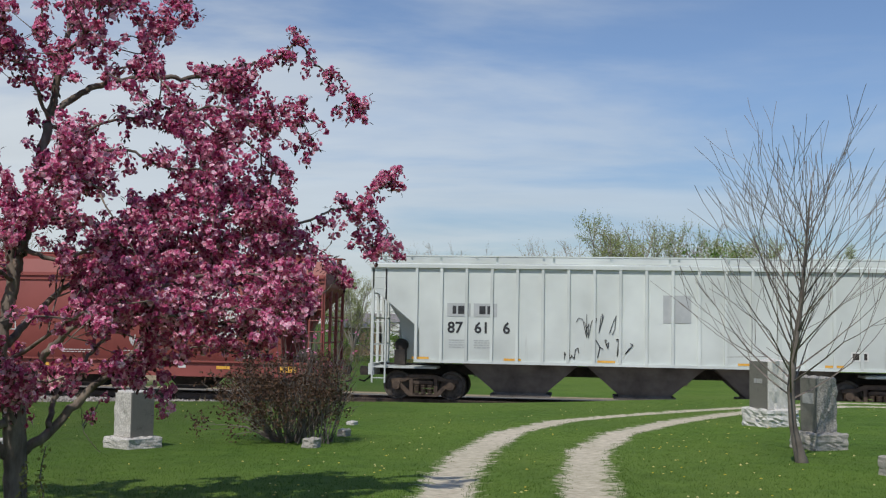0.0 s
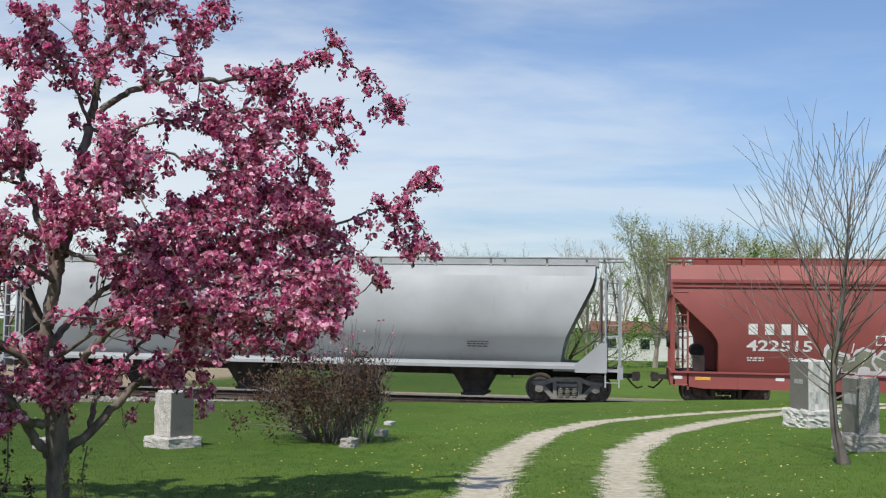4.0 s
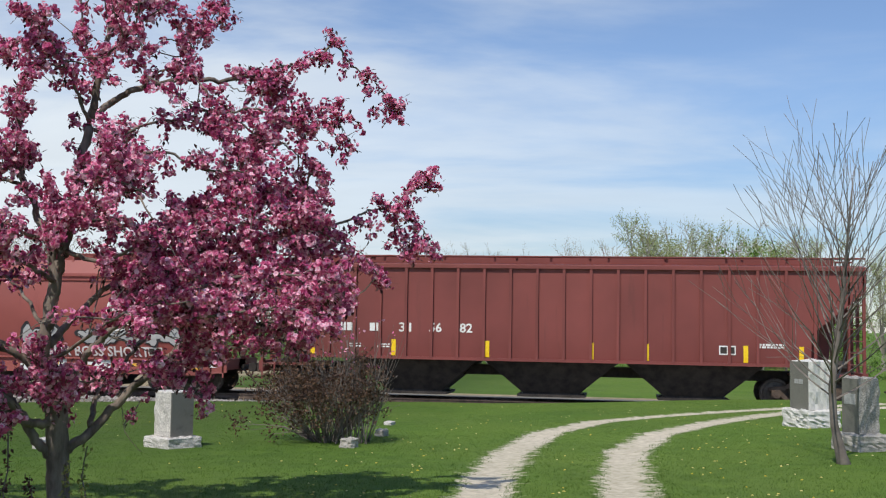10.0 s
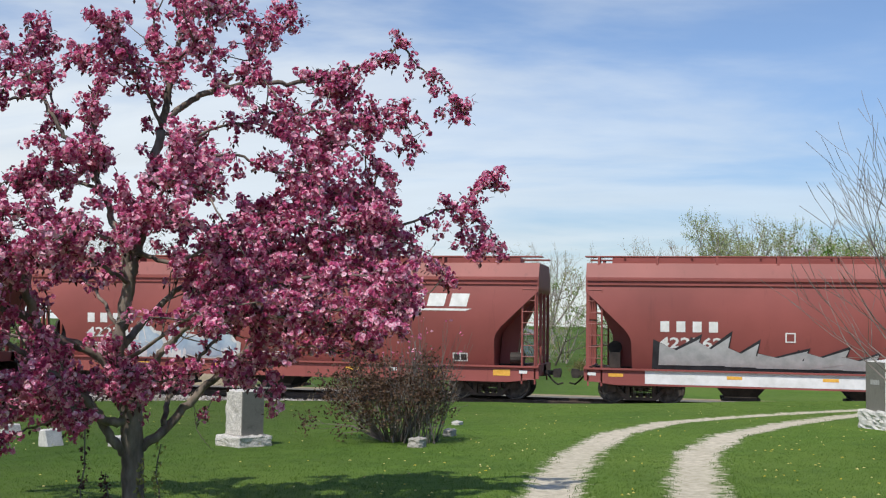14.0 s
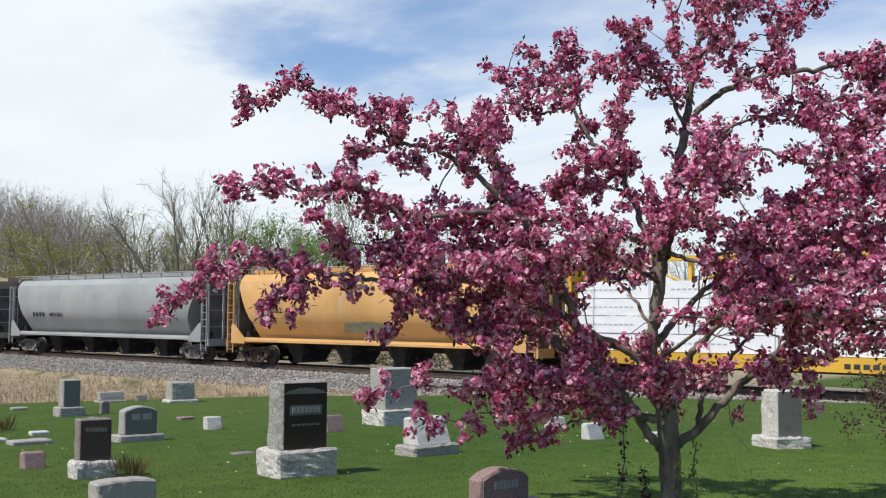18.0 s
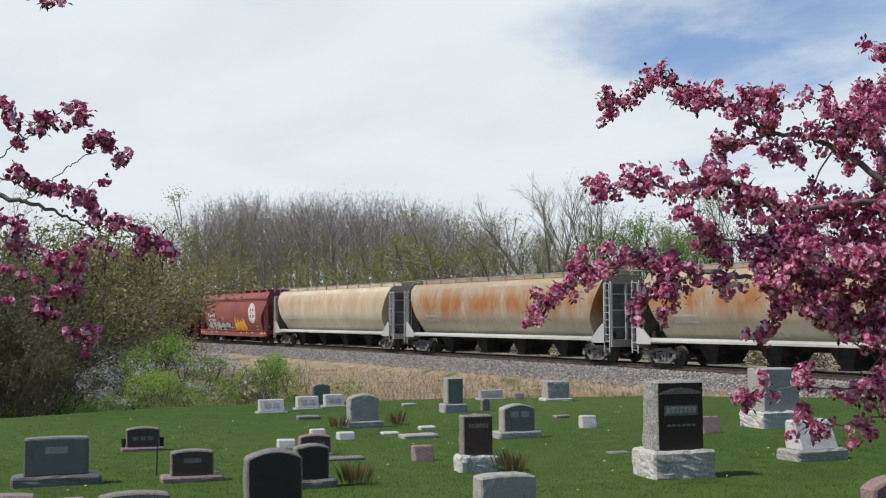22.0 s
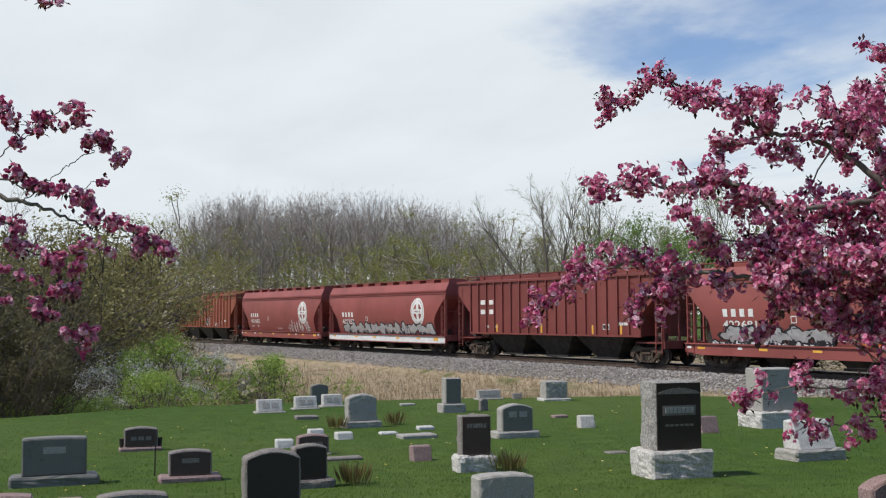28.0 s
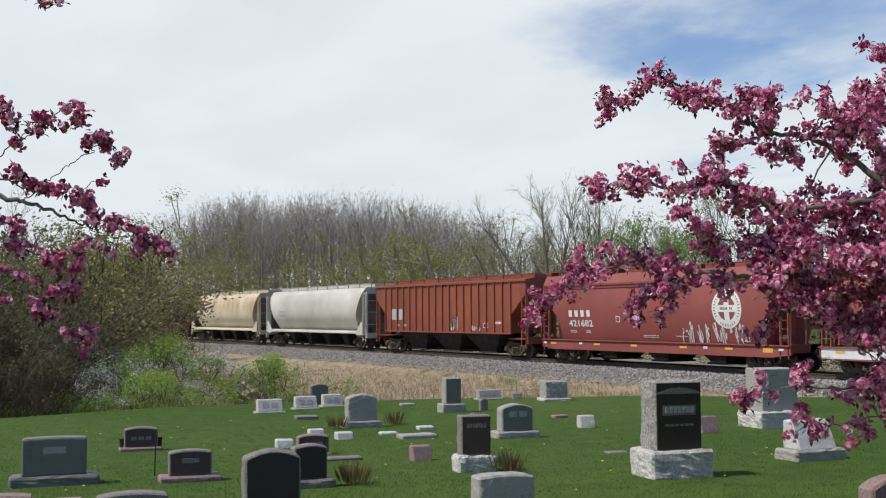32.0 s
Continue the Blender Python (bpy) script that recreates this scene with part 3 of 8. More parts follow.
def loft(levels, half_len, n_end=1):
    """Body shell from heights: (z, half width), and the half length at each height. Flanks and ends keep a crisp edge."""
    m = Mesh()
    for s in (-1, 1):
        flank, end = [], []
        for z, w in levels:
            h = half_len(z)
            xs = [-h, -h / 2, 0, h / 2, h]
            flank.append([(x, s * w, z) for x in (xs if s < 0 else reversed(xs))])
            end.append([(s * h, -s * w, z), (s * h, s * w, z)])
        m.rings(flank, False, False)
        m.rings(end, False, False)
    for k, flip in ((0, True), (-1, False)):
        z, w = levels[k]
        h = half_len(z)
        q = [(-h, -w, z), (h, -w, z), (h, w, z), (-h, w, z)]
        m.poly(reversed(q) if flip else q)
    return m


def hopper(pitch, style, mat, label, dark=M_STEEL_DARK, truck="dark", group="freight train", trim=None):
    """A covered hopper car about x = 0 over the rails. Returns the car and its flank."""
    L = (pitch - 1.43) / 2
    trim = trim or mat
    car = thing("hopper_car", label, "freight car", group=group)
    if style == "bulge":
        lv = [(1.10, 1.24), (1.35, 1.33), (1.6, 1.405), (1.8, 1.455), (1.95, 1.485), (2.12, 1.515), (2.35, 1.547), (2.6, 1.568), (2.8, 1.575), (3.0, 1.57), (3.25, 1.55), (3.52, 1.515), (3.70, 1.48)]
        cut = lambda z: L - 0.04 - float(np.interp(z, [1.1, 1.95, 2.12, 2.35, 3.52, 9], [1.45, 1.43, 1.38, 1.22, 0.0, 0.0]))
        top = [(3.70, 1.48), (3.98, 1.46), (4.44, 1.22)]
        zr, zs = 4.44, (0.60, 1.10)
    elif style == "tank":
        lv = [(1.10, 0.80), (1.36, 0.98), (1.7, 1.19), (2.05, 1.39), (2.25, 1.49), (2.6, 1.56), (3.0, 1.575), (3.4, 1.55), (3.75, 1.48), (4.05, 1.36)]
        cut = lambda z: L - 0.55 - float(np.interp(z, [1.10, 2.0, 3.9, 9], [1.48, 1.30, 0.35, 0.2]))
        top = [(4.05, 1.36), (4.30, 1.16), (4.42, 0.95)]
        zr, zs = 4.42, (1.00, 1.20)
    else:
        zb = {"rib_white": 1.28, "rib_deep": 0.98, "rib_mid": 1.36}[style]
        zt = {"rib_white": 4.34, "rib_deep": 4.36, "rib_mid": 4.34}[style]
        lv = [(zb, 1.50), (zb + 0.12, 1.52), (2.32, 1.52), (2.6, 1.52), (3.28, 1.52), (3.63, 1.52), (3.92, 1.52), (zt - 0.02, 1.52)]
        notch = ([zb, 3.28, 3.92, 9], [1.28, 1.22, 0.0, 0.0]) if style == "rib_deep" else ([zb, 2.32, 3.63, 9], [1.62, 1.60, 0.0, 0.0])
        cut = lambda z: L - 0.05 - float(np.interp(z, *notch))
        top = [(zt - 0.02, 1.52), (zt + 0.05, 1.50), (zt + 0.12, 0.9)]
        zr, zs = zt + 0.12, None
    side = Side(lv + top[1:])
    part("body", loft(lv, cut), mat, car, smooth=True)
    part("roof", loft(top, cut), mat, car, smooth=style == "tank")
    if style == "bulge":
        for z in (3.73, 3.87):
            m = Mesh()
            for s in (-1, 1):
                m.box(-cut(z) + 0.05, cut(z) - 0.05, min(s * 1.44, s * 1.53), max(s * 1.44, s * 1.53), z, z + 0.06)
            part("stiffener", m, mat, car)
    # ribs of a flat side
    if style.startswith("rib"):
        n = max(8, round((2 * L - 0.6) / {"rib_white": 0.94, "rib_deep": 1.05, "rib_mid": 0.96}[style]))
        x0 = L - 1.55
        data = {}
        for i in range(n + 1):
            x = -x0 + 2 * x0 * i / n
            for s in (-1, 1):
                m = Mesh().box(-0.045, 0.045, s * 1.56 - 0.045, s * 1.56 + 0.045, lv[0][0], lv[-1][0])
                if s not in data:
                    data[s] = m.data("rib", mat)
                part("rib", data[s], None, car, m=pose(x, 0, 0))
        m = Mesh()
        for s in (-1, 1):
            m.box(-L + 0.02, L - 0.02, min(s * 1.50, s * 1.615), max(s * 1.50, s * 1.615), lv[-1][0] - 0.06, lv[-1][0] + 0.05)
        part("top_chord", m, mat, car)
        m = Mesh()
        for s in (-1, 1):
            m.box(-x0 - 0.05, x0 + 0.05, min(s * 1.46, s * 1.60), max(s * 1.46, s * 1.60), lv[0][0] - 0.05, lv[0][0] + 0.04)
        part("bottom_chord", m, mat, car)
    # side sills, end sills and the platform over the bogies
    if zs:
        for s in (-1, 1):
            m = Mesh()
            if style == "bulge":
                m.prism([(-L, zs[0] + 0.12), (-L, zs[1]), (L, zs[1]), (L, zs[0] + 0.12), (L - 1.0, zs[0]), (-L + 1.0, zs[0])], min(s * 1.44, s * 1.52), max(s * 1.44, s * 1.52))
                m.box(-L, L, min(s * 1.40, s * 1.60), max(s * 1.40, s * 1.60), zs[1] - 0.03, zs[1] + 0.02)
            else:
                # sloping skirt under the belly, drawn up to the end posts
                prof = [(1.20, 1.30), (1.50, 1.23), (1.56, 1.20), (1.56, 1.10), (1.50, 1.09), (1.20, 1.24)]
                m.rings([[(x, s * y, z + dz) for y, z in (prof if s < 0 else prof[::-1])] for x, dz in ((-L + 0.5, 0.0), (L - 0.5, 0.0))])
                for e in (-1, 1):
                    m.prism([(e * (L - 0.5), 1.00), (e * (L - 0.5), 1.95), (e * (L - 0.68), 1.95), (e * (L - 1.5), 1.24), (e * (L - 1.5), 1.00)][::e], min(s * 1.51, s * 1.565), max(s * 1.51, s * 1.565))
            part("side_sill", m, trim, car)
    m = Mesh().box(-L, L, -0.33, 0.33, 0.82, 1.14)
    part("centre_sill", m, dark, car)
    for s in (-1, 1):
        m = Mesh()
        m.box(min(s * L, s * (L - 0.18)), max(s * L, s * (L - 0.18)), -1.46, 1.46, 0.80, 1.16)
        m.box(min(s * (L - 2.2), s * (L - 0.15)), max(s * (L - 2.2), s * (L - 0.15)), -1.30, 1.30, 1.02, 1.09)
        part("end_platform", m, mat, car)
        # posts and rails of the open end
        zt = lv[-1][0]
        for y in (-1.40, -0.45, 0.45, 1.40):
            part("end_post", Mesh().box(s * (L - 0.10) - 0.045, s * (L - 0.10) + 0.045, y - 0.05, y + 0.05, 1.1, zt - 0.12), trim, car)
        for y in (-1.40, 1.40):
            part("end_post", Mesh().box(s * (L - 0.55) - 0.03, s * (L - 0.55) + 0.03, y - 0.03, y + 0.03, 1.1, 3.1 if style != "tank" else zt), trim, car)
        for z in (1.75, 2.6, 3.4):
            part("end_rail", Mesh().box(s * (L - 0.17) - 0.025, s * (L - 0.17) + 0.025, -1.38, 1.38, z, z + 0.05), trim, car)
        part("end_rail", Mesh().box(s * (L - 0.12) - 0.06, s * (L - 0.12) + 0.06, -1.45, 1.45, zt - 0.12, zt), mat, car)
        for y in (-1.50, 1.50):
            add_ladder(car, s * (L - 0.34), y, 0.55, zt - 0.1, trim)
        if style not in ("tank", "rib_deep"):
            h = 1.12 if style == "bulge" else lv[0][0]
            c0, c1 = (1.49, 0.92) if style == "bulge" else ((1.33, 0.80) if style == "rib_deep" else (1.67, 0.95))
            zk, zt2 = (2.0, 3.5) if style == "bulge" else ((3.2, 3.9) if style == "rib_deep" else (2.3, 3.6))
            part("slope_sheet", Mesh().prism([(s * (L - c0), h), (s * (L - c1), h), (s * (L - c1 + 0.12), zk + 0.2), (s * (L - 0.12), zt2), (s * (L - 0.30), zt2), (s * (L - c0 + 0.1), zk + 0.2)][::s], -0.25, 0.25), mat, car)
        if style == "tank":
            part("end_panel", Mesh().box(s * (L - 0.72) - 0.03, s * (L - 0.72) + 0.03, -1.30, 1.30, 1.15, 4.02), M_BAY, car, "grimy dark end plate")
        add_truck(car, s * (L - 1.75), truck)
        part("coupler", STOCK["coupler"], None, car, m=pose(s * L, 0, 0, 0, 0, 0 if s > 0 else 180))
        part("air_hose", STOCK["hose"], None, car, m=pose(s * L, 0, 0, 0, 0, 0 if s > 0 else 180))
    # brake gear at the rear end
    part("brake_wheel", Mesh().tube((-L + 0.06, 0.5, 2.1), (-L - 0.02, 0.5, 2.1), 0.28, n=16), dark, car)
    part("air_reservoir", Mesh().tube((-L + 0.9, -0.5, 1.75), (-L + 0.9, 0.6, 1.75), 0.22, n=12), dark, car)
    part("brake_valve", Mesh().box(-L + 0.75, -L + 1.1, -0.9, -0.5, 1.12, 1.6), dark, car)
    m = Mesh()
    m.tube((L - 1.0, -0.9, 1.35), (L - 0.55, -0.9, 1.35), 0.19, n=12)
    part("air_tank", m, dark, car)
    # discharge bays
    nb = {"bulge": 3, "tank": 4, "rib_white": 3, "rib_deep": 3, "rib_mid": 3}[style]
    zb = lv[0][0] if not style == "bulge" else 1.1
    span = 2 * (L - 2.9)
    wide = {"bulge": 0.62, "tank": 0.40, "rib_white": 0.98, "rib_deep": 0.62, "rib_mid": 0.98}[style]
    for i in range(nb):
        x = -span / 2 + span * (i + 0.5) / nb
        hw = span / nb / 2 * wide
        m = Mesh()
        rings = []
        for z, k, w in ((zb + 0.02, 1.0, 1.36 if style != "tank" else 1.08), (0.30, 0.42, 0.80), (0.16, 0.42, 0.80)):
            rings.append([(-hw * k, -w, z), (hw * k, -w, z), (hw * k, w, z), (-hw * k, w, z)])
        m.rings(rings)
        m.box(-hw * 0.50, hw * 0.50, -0.88, 0.88, 0.17, 0.25)
        # the dark bays carry the shade under the frame in their colour
        part("discharge_bay", m, M_BAY if style == "rib_white" else M_STEEL_DARK if style == "tank" else dark, car, m=pose(x, 0, 0))
    # roof walk and hatches
    zw = zr + (0.02 if style == "rib_deep" else 0.20)
    for s in (-1, 1):
        m = Mesh()
        m.box(-L - 0.02, L + 0.02, min(s * 0.72, s * 1.18), max(s * 0.72, s * 1.18), zw, zw + 0.035)
        x = -L + 0.4
        while x < L:
            a, b = (0.75, 1.25) if style == "bulge" else (1.02, 1.07)
            m.box(x, x + 0.07, min(s * a, s * b), max(s * a, s * b), zr - 0.16 if style == "tank" else zr - 0.06, zw)
            x += 1.83
        part("running_board", m, {"tank": M_GALV}.get(style, mat), car)
    m = Mesh()
    m.box(-L + 0.8, L - 0.8, -0.42, 0.42, zr - 0.02, zr + 0.22)
    for i in range(8):
        x = -L + 1.2 + (2 * L - 2.4) * i / 7
        m.box(x - 0.03, x + 0.03, -0.48, 0.48, zr + 0.2, zr + 0.26)
    part("hatch_cover", m, mat, car)
    if style == "rib_deep":
        for x, w in ((L - 9.4, 1.9), (L - 5.5, 1.5), (L - 3.25, 1.35)):
            part("roof_patch", Mesh().box(x, x + w, -1.44, -1.19, zr - 0.08, zr + 0.03), M_WHITE, car, "pale bare patch on the roof edge")
    return car, side, L


def reflectors(side, car, xs, z, mat, w=0.46, h=0.10, y=None):
    for x in xs:
        m = side.bars([(x - w / 2, z, w, h)], 0.014)
        if y is not None:
            m.v = [(a, y, c) for a, b, c in m.v]
        part("reflector", m, mat, car)


def consolidated_stencil(side, car, x, z, w=0.5, h=0.28):
    p = part("stencil_panel", side.bars([(x, z, w, h)]), M_DECAL, car)
    part("stencil_field", side.bars([(x + 0.035, z + 0.04, w / 2 - 0.055, h - 0.08), (x + w / 2 + 0.02, z + 0.04, w / 2 - 0.055, h - 0.08)], 0.016), M_STEEL_DARK, p)


def small_print(side, car, x, z, rows, w, h=0.045, mat=M_DECAL, gap=0.075):
    rng = random.Random(int(x * 100) + rows)
    out = []
    for r in range(rows):
        a = x + rng.uniform(0, 0.04)
        while a < x + w:
            ln = rng.uniform(0.06, 0.16)
            out.append((a, z - r * gap, min(ln, x + w - a + 0.02), h))
            a += ln + 0.03
    tagged(part("small_print", side.bars(out), mat, car), kind="stuff")


def initial_blocks(side, car, rows, mat, label):
    for r in rows:
        part("initial_block", side.bars([r], 0.02), mat, car, label)


def red_car(pitch, number, label, herald=True):
    car, side, L = hopper(pitch, "bulge", M_RED, label)
    if herald:
        emblem(side, car, L - (3.45 if herald is True else herald), 2.64, 0.87)
    # owner's initials as worn white blocks, the number in full
    x = -L + 2.32
    for i in range(4):
        part("initial_block", side.bars([(x + i * 0.49 + 0.05, 2.29, 0.27, 0.33)]), M_DECAL, car, "blocked-out white initial")
    part("car_number", side.words(number, x, 1.80, 0.33, 1.95), M_DECAL, car)
    small_print(side, car, x, 1.55, 2, 0.5)
    small_print(side, car, x + 1.25, 1.55, 2, 0.4)
    small_print(side, car, -0.6, 1.38, 2, 1.1, 0.035)
    small_print(side, car, 1.6, 1.38, 1, 0.8, 0.035)
    consolidated_stencil(side, car, L - 2.85, 1.22)
    p = part("stencil_panel", side.bars([(-L + 6.1, 2.02, 0.3, 0.3)]), M_DECAL, car)
    part("stencil_field", side.bars([(-L + 6.14, 2.06, 0.22, 0.22)], 0.016), M_RED, p)
    reflectors(side, car, [-L + 1.0, -L + 4.6, -L + 7.4, L - 6.2, L - 3.4], 0.86, M_REFLECT, y=-1.53)
    reflectors(side, car, [-L + 0.25, -L + 3.3, L - 4.8, L - 0.5], 0.88, M_DECAL, 0.26, 0.10, y=-1.53)
    reflectors(side, car, [L - 1.2], 0.80, M_REFLECT, 0.55, 0.2, y=-1.53)
    return car, side, L


M_LINER = two_tone("shaded_dark_grime", (0.02, 0.02, 0.022), (0.045, 0.045, 0.05), 3.0, 0.8, 0.0)
M_SPRAY_SILVER = two_tone("silver_spray_paint", (0.36, 0.37, 0.36), (0.5, 0.5, 0.49), 3.0, 0.5, 0.0)
M_SPRAY_GREEN = two_tone("grey_green_spray_paint", (0.20, 0.22, 0.15), (0.30, 0.32, 0.22), 3.0, 0.55, 0.0)
M_SPRAY_WHITE = two_tone("white_spray_paint", (0.66, 0.66, 0.63), (0.8, 0.8, 0.78), 3.0, 0.55, 0.0)
M_SPRAY_BLUE = two_tone("pale_blue_spray_paint", (0.38, 0.50, 0.62), (0.55, 0.65, 0.72), 3.0, 0.55, 0.0)
M_SPRAY_ORANGE = two_tone("orange_spray_paint", (0.62, 0.16, 0.02), (0.75, 0.24, 0.04), 3.0, 0.5, 0.0)
M_SPRAY_YELLOW = two_tone("yellow_spray_paint", (0.75, 0.42, 0.03), (0.85, 0.55, 0.06), 3.0, 0.5, 0.0)

SPEED = 11.37   # metres a second
TRAIN = []      # (car, x of its middle at the start)


def put(car, right, left):
    TRAIN.append((car, (right + left) / 2))
    car.matrix_basis = pose((right + left) / 2, TRACK_Y, 0)


def build_train():
    # white ribbed grain hopper
    car, side, L = hopper(19.1, "rib_white", M_WHITE, "chalky white ribbed covered hopper car with black numbers")
    part("patch", side.bars([(-L + 2.55, 2.72, 0.75, 0.42), (-L + 3.40, 2.72, 0.75, 0.42)], 0.014), M_PATCH, car)
    initial_blocks(side, car, [(-L + x, 2.80, w, 0.26) for x, w in ((2.72, 0.12), (2.9, 0.2), (3.58, 0.2), (3.84, 0.18))], M_DECAL_DARK, "blocked-out black initial")
    for s, x in (("87", 2.56), ("61", 3.42), ("6", 4.33)):
        part("car_number", side.words(s, -L + x, 2.20, 0.36), M_DECAL_DARK, car)
    part("patch", side.bars([(-L + 9.35, 2.62, 0.86, 0.86)], 0.014), M_PATCH, car, "grey painted-out panel")
    scrawl(side, car, 5, -L + 6.6, -L + 7.9, 2.1, 2.9, 5, M_DECAL_DARK, thick=0.02)
    scrawl(side, car, 6, -L + 7.2, -L + 8.6, 1.5, 2.2, 4, M_DECAL_DARK, thick=0.025)
    scrawl(side, car, 7, -L + 6.3, -L + 6.9, 1.4, 1.8, 3, M_DECAL_DARK, thick=0.025)
    small_print(side, car, -L + 2.6, 1.95, 4, 0.6, 0.03, M_PATCH)
    small_print(side, car, -L + 3.4, 1.95, 4, 0.6, 0.03, M_PATCH)
    consolidated_stencil(side, car, -L + 15.0, 1.55)
    reflectors(side, car, [-L + 1.7, -L + 4.65, -L + 7.6, -L + 11.9, -L + 14.5], 1.34, M_REFLECT, 0.55, 0.07)
    put(car, 11.5, -7.6)

    car, side, L = red_car(18.5, "422524", "oxide red covered hopper car with a round white herald")
    scrawl(side, car, 11, L - 6.7, L - 6.1, 1.55, 1.95, 3, M_SPRAY_WHITE)
    put(car, -7.6, -26.1)

    car, side, L = red_car(18.6, "422515", "oxide red covered hopper car with pale graffiti along its flank")
    graffiti(side, car, 3, -L + 4.6, -L + 8.4, 0.92, 1.95, 5, M_SPRAY_GREEN, M_SPRAY_WHITE, "grey-green bubble graffiti with white rims")
    graffiti(side, car, 4, -L + 9.6, -L + 11.8, 0.80, 1.95, 3, M_SPRAY_SILVER, M_LINER, "silver graffiti with black rims")
    scrawl(side, car, 8, -L + 11.9, -L + 12.5, 1.35, 1.6, 4, M_SPRAY_WHITE, thick=0.02)
    put(car, -26.1, -44.7)

    car, side, L = hopper(22.6, "tank", M_GREY, "long light grey covered hopper car with a smooth curved flank", truck="grey")
    initial_blocks(side, car, [(-L + 2.9 + i * 0.36, 2.2, 0.26, 0.24) for i in range(4)], M_DECAL_DARK, "blocked-out black initial")
    part("car_number", side.words("590084", -L + 4.6, 2.2, 0.24, 1.5), M_DECAL_DARK, car)
    small_print(side, car, L - 5.0, 1.9, 3, 0.7, 0.03, M_DECAL_DARK)
    put(car, -44.7, -67.3)

    car, side, L = hopper(19.7, "rib_deep", M_BROWN, "mineral brown ribbed covered hopper car with white numbers")
    for x in (2.72, 3.04, 3.78, 4.10):
        initial_blocks(side, car, [(-L + x, 1.93, 0.24, 0.28)], M_DECAL, "blocked-out white initial")
    part("car_number", side.words("430", -L + 2.70, 1.55, 0.28, 0.7), M_DECAL, car)
    part("car_number", side.words("080", -L + 3.76, 1.55, 0.28, 0.7), M_DECAL, car)
    emblem(side, car, L - 3.15, 3.62, 0.37)
    part("weld_seam", side.bars([(-L + 1.5, 2.36, 2 * L - 3.0, 0.025)], 0.006), M_BROWN, car)
    scrawl(side, car, 21, L - 7.85, L - 7.15, 1.25, 1.95, 7, M_SPRAY_WHITE, thick=0.035)
    scrawl(side, car, 22, L - 6.95, L - 6.15, 1.25, 1.95, 8, M_SPRAY_WHITE, thick=0.035)
    scrawl(side, car, 23, -L + 6.75, -L + 7.5, 1.3, 1.6, 5, M_PATCH, thick=0.03)
    for x in (2.75, 3.85):
        small_print(side, car, -L + x, 1.42, 2, 0.4)
    small_print(side, car, -L + 10.0, 1.5, 3, 0.6)
    small_print(side, car, L - 2.2, 1.6, 3, 0.6)
    consolidated_stencil(side, car, L - 3.5, 1.4)
    reflectors(side, car, [-L + 5.0, -L + 7.0, -L + 9.0, -L + 11.0, L - 4.2, L - 2.0], 1.08, M_DECAL, 0.3, 0.09)
    put(car, -67.3, -87)

    car, side, L = red_car(18.6, "422469", "oxide red covered hopper car with a round white herald")
    scrawl(side, car, 31, 0.2, 1.0, 1.25, 1.5, 5, M_PATCH, thick=0.03)
    put(car, -87, -105.6)

    def mid_brown(pitch, right, left, mat, number, label):
        car, side, L = hopper(pitch, "rib_mid", mat, label)
        if number:
            emblem(side, car, -L + 2.18, 3.45, 0.31)
            for x in (2.78, 3.75):
                initial_blocks(side, car, [(-L + x, 2.2, 0.17, 0.26), (-L + x + 0.21, 2.2, 0.17, 0.26)], M_DECAL, "blocked-out white initial")
            for i in range(3):
                part("car_number", side.words(number[i * 2:i * 2 + 2], -L + 4.70 + i * 1.0, 2.2, 0.29, 0.42), M_DECAL, car)
        small_print(side, car, -L + 3.05, 1.75, 2, 0.4)
        small_print(side, car, -L + 4.0, 1.75, 2, 0.4)
        consolidated_stencil(side, car, L - 4.4, 1.65)
        small_print(side, car, L - 3.3, 1.95, 2, 0.9, 0.06)
        if number:
            reflectors(side, car, [-L + 1.85, -L + 4.55, -L + 7.6, -L + 10.9, L - 6.6, L - 3.6, L - 1.95], 1.42, M_YELLOW, 0.14, 0.52)
        put(car, right, left)
        return car, side, L
    mid_brown(20.64, -105.6, -126.24, M_BROWN, "315682", "mineral brown ribbed covered hopper car with upright yellow marks")

    car, side, L = red_car(18.6, "422342", "oxide red covered hopper car with grey patches and graffiti")
    part("patch", side.bars([(-L + 5.7, 1.12, 1.5, 0.95)], 0.02), M_PATCH, car, "grey painted-out panel")
    m = side.bars([(-L + 5.7, 0.62, 1.5, 0.46)])
    m.v = [(a, -1.525, c) for a, b, c in m.v]
    part("patch", m, M_SPRAY_WHITE, car, "white painted-out panel")
    graffiti(side, car, 14, L - 7.4, L - 6.0, 1.1, 2.3, 2, M_SPRAY_SILVER, M_LINER, "silver graffiti with black rims")
    graffiti(side, car, 15, L - 5.3, L - 1.6, 1.55, 2.15, 5, M_SPRAY_SILVER, M_LINER, "silver graffiti with black rims")
    part("scrawl", side.words("IS YOUR BOSS SHORT", L - 7.4, 1.18, 0.34, 4.6, 0.045), M_SPRAY_WHITE, car, "sprayed white words")
    m = side.bars([(L - 7.4, 0.62, 1.7, 0.44), (L - 4.7, 0.62, 0.6, 0.44)])
    m.v = [(a, -1.525, c) for a, b, c in m.v]
    part("patch", m, M_SPRAY_WHITE, car)
    put(car, -125.9, -144.5)

    car, side, L = red_car(18.7, "422362", "oxide red covered hopper car with angular grey graffiti", herald=2.97)
    rng = random.Random(9)
    big, mid = [], []
    x = -L + 2.4
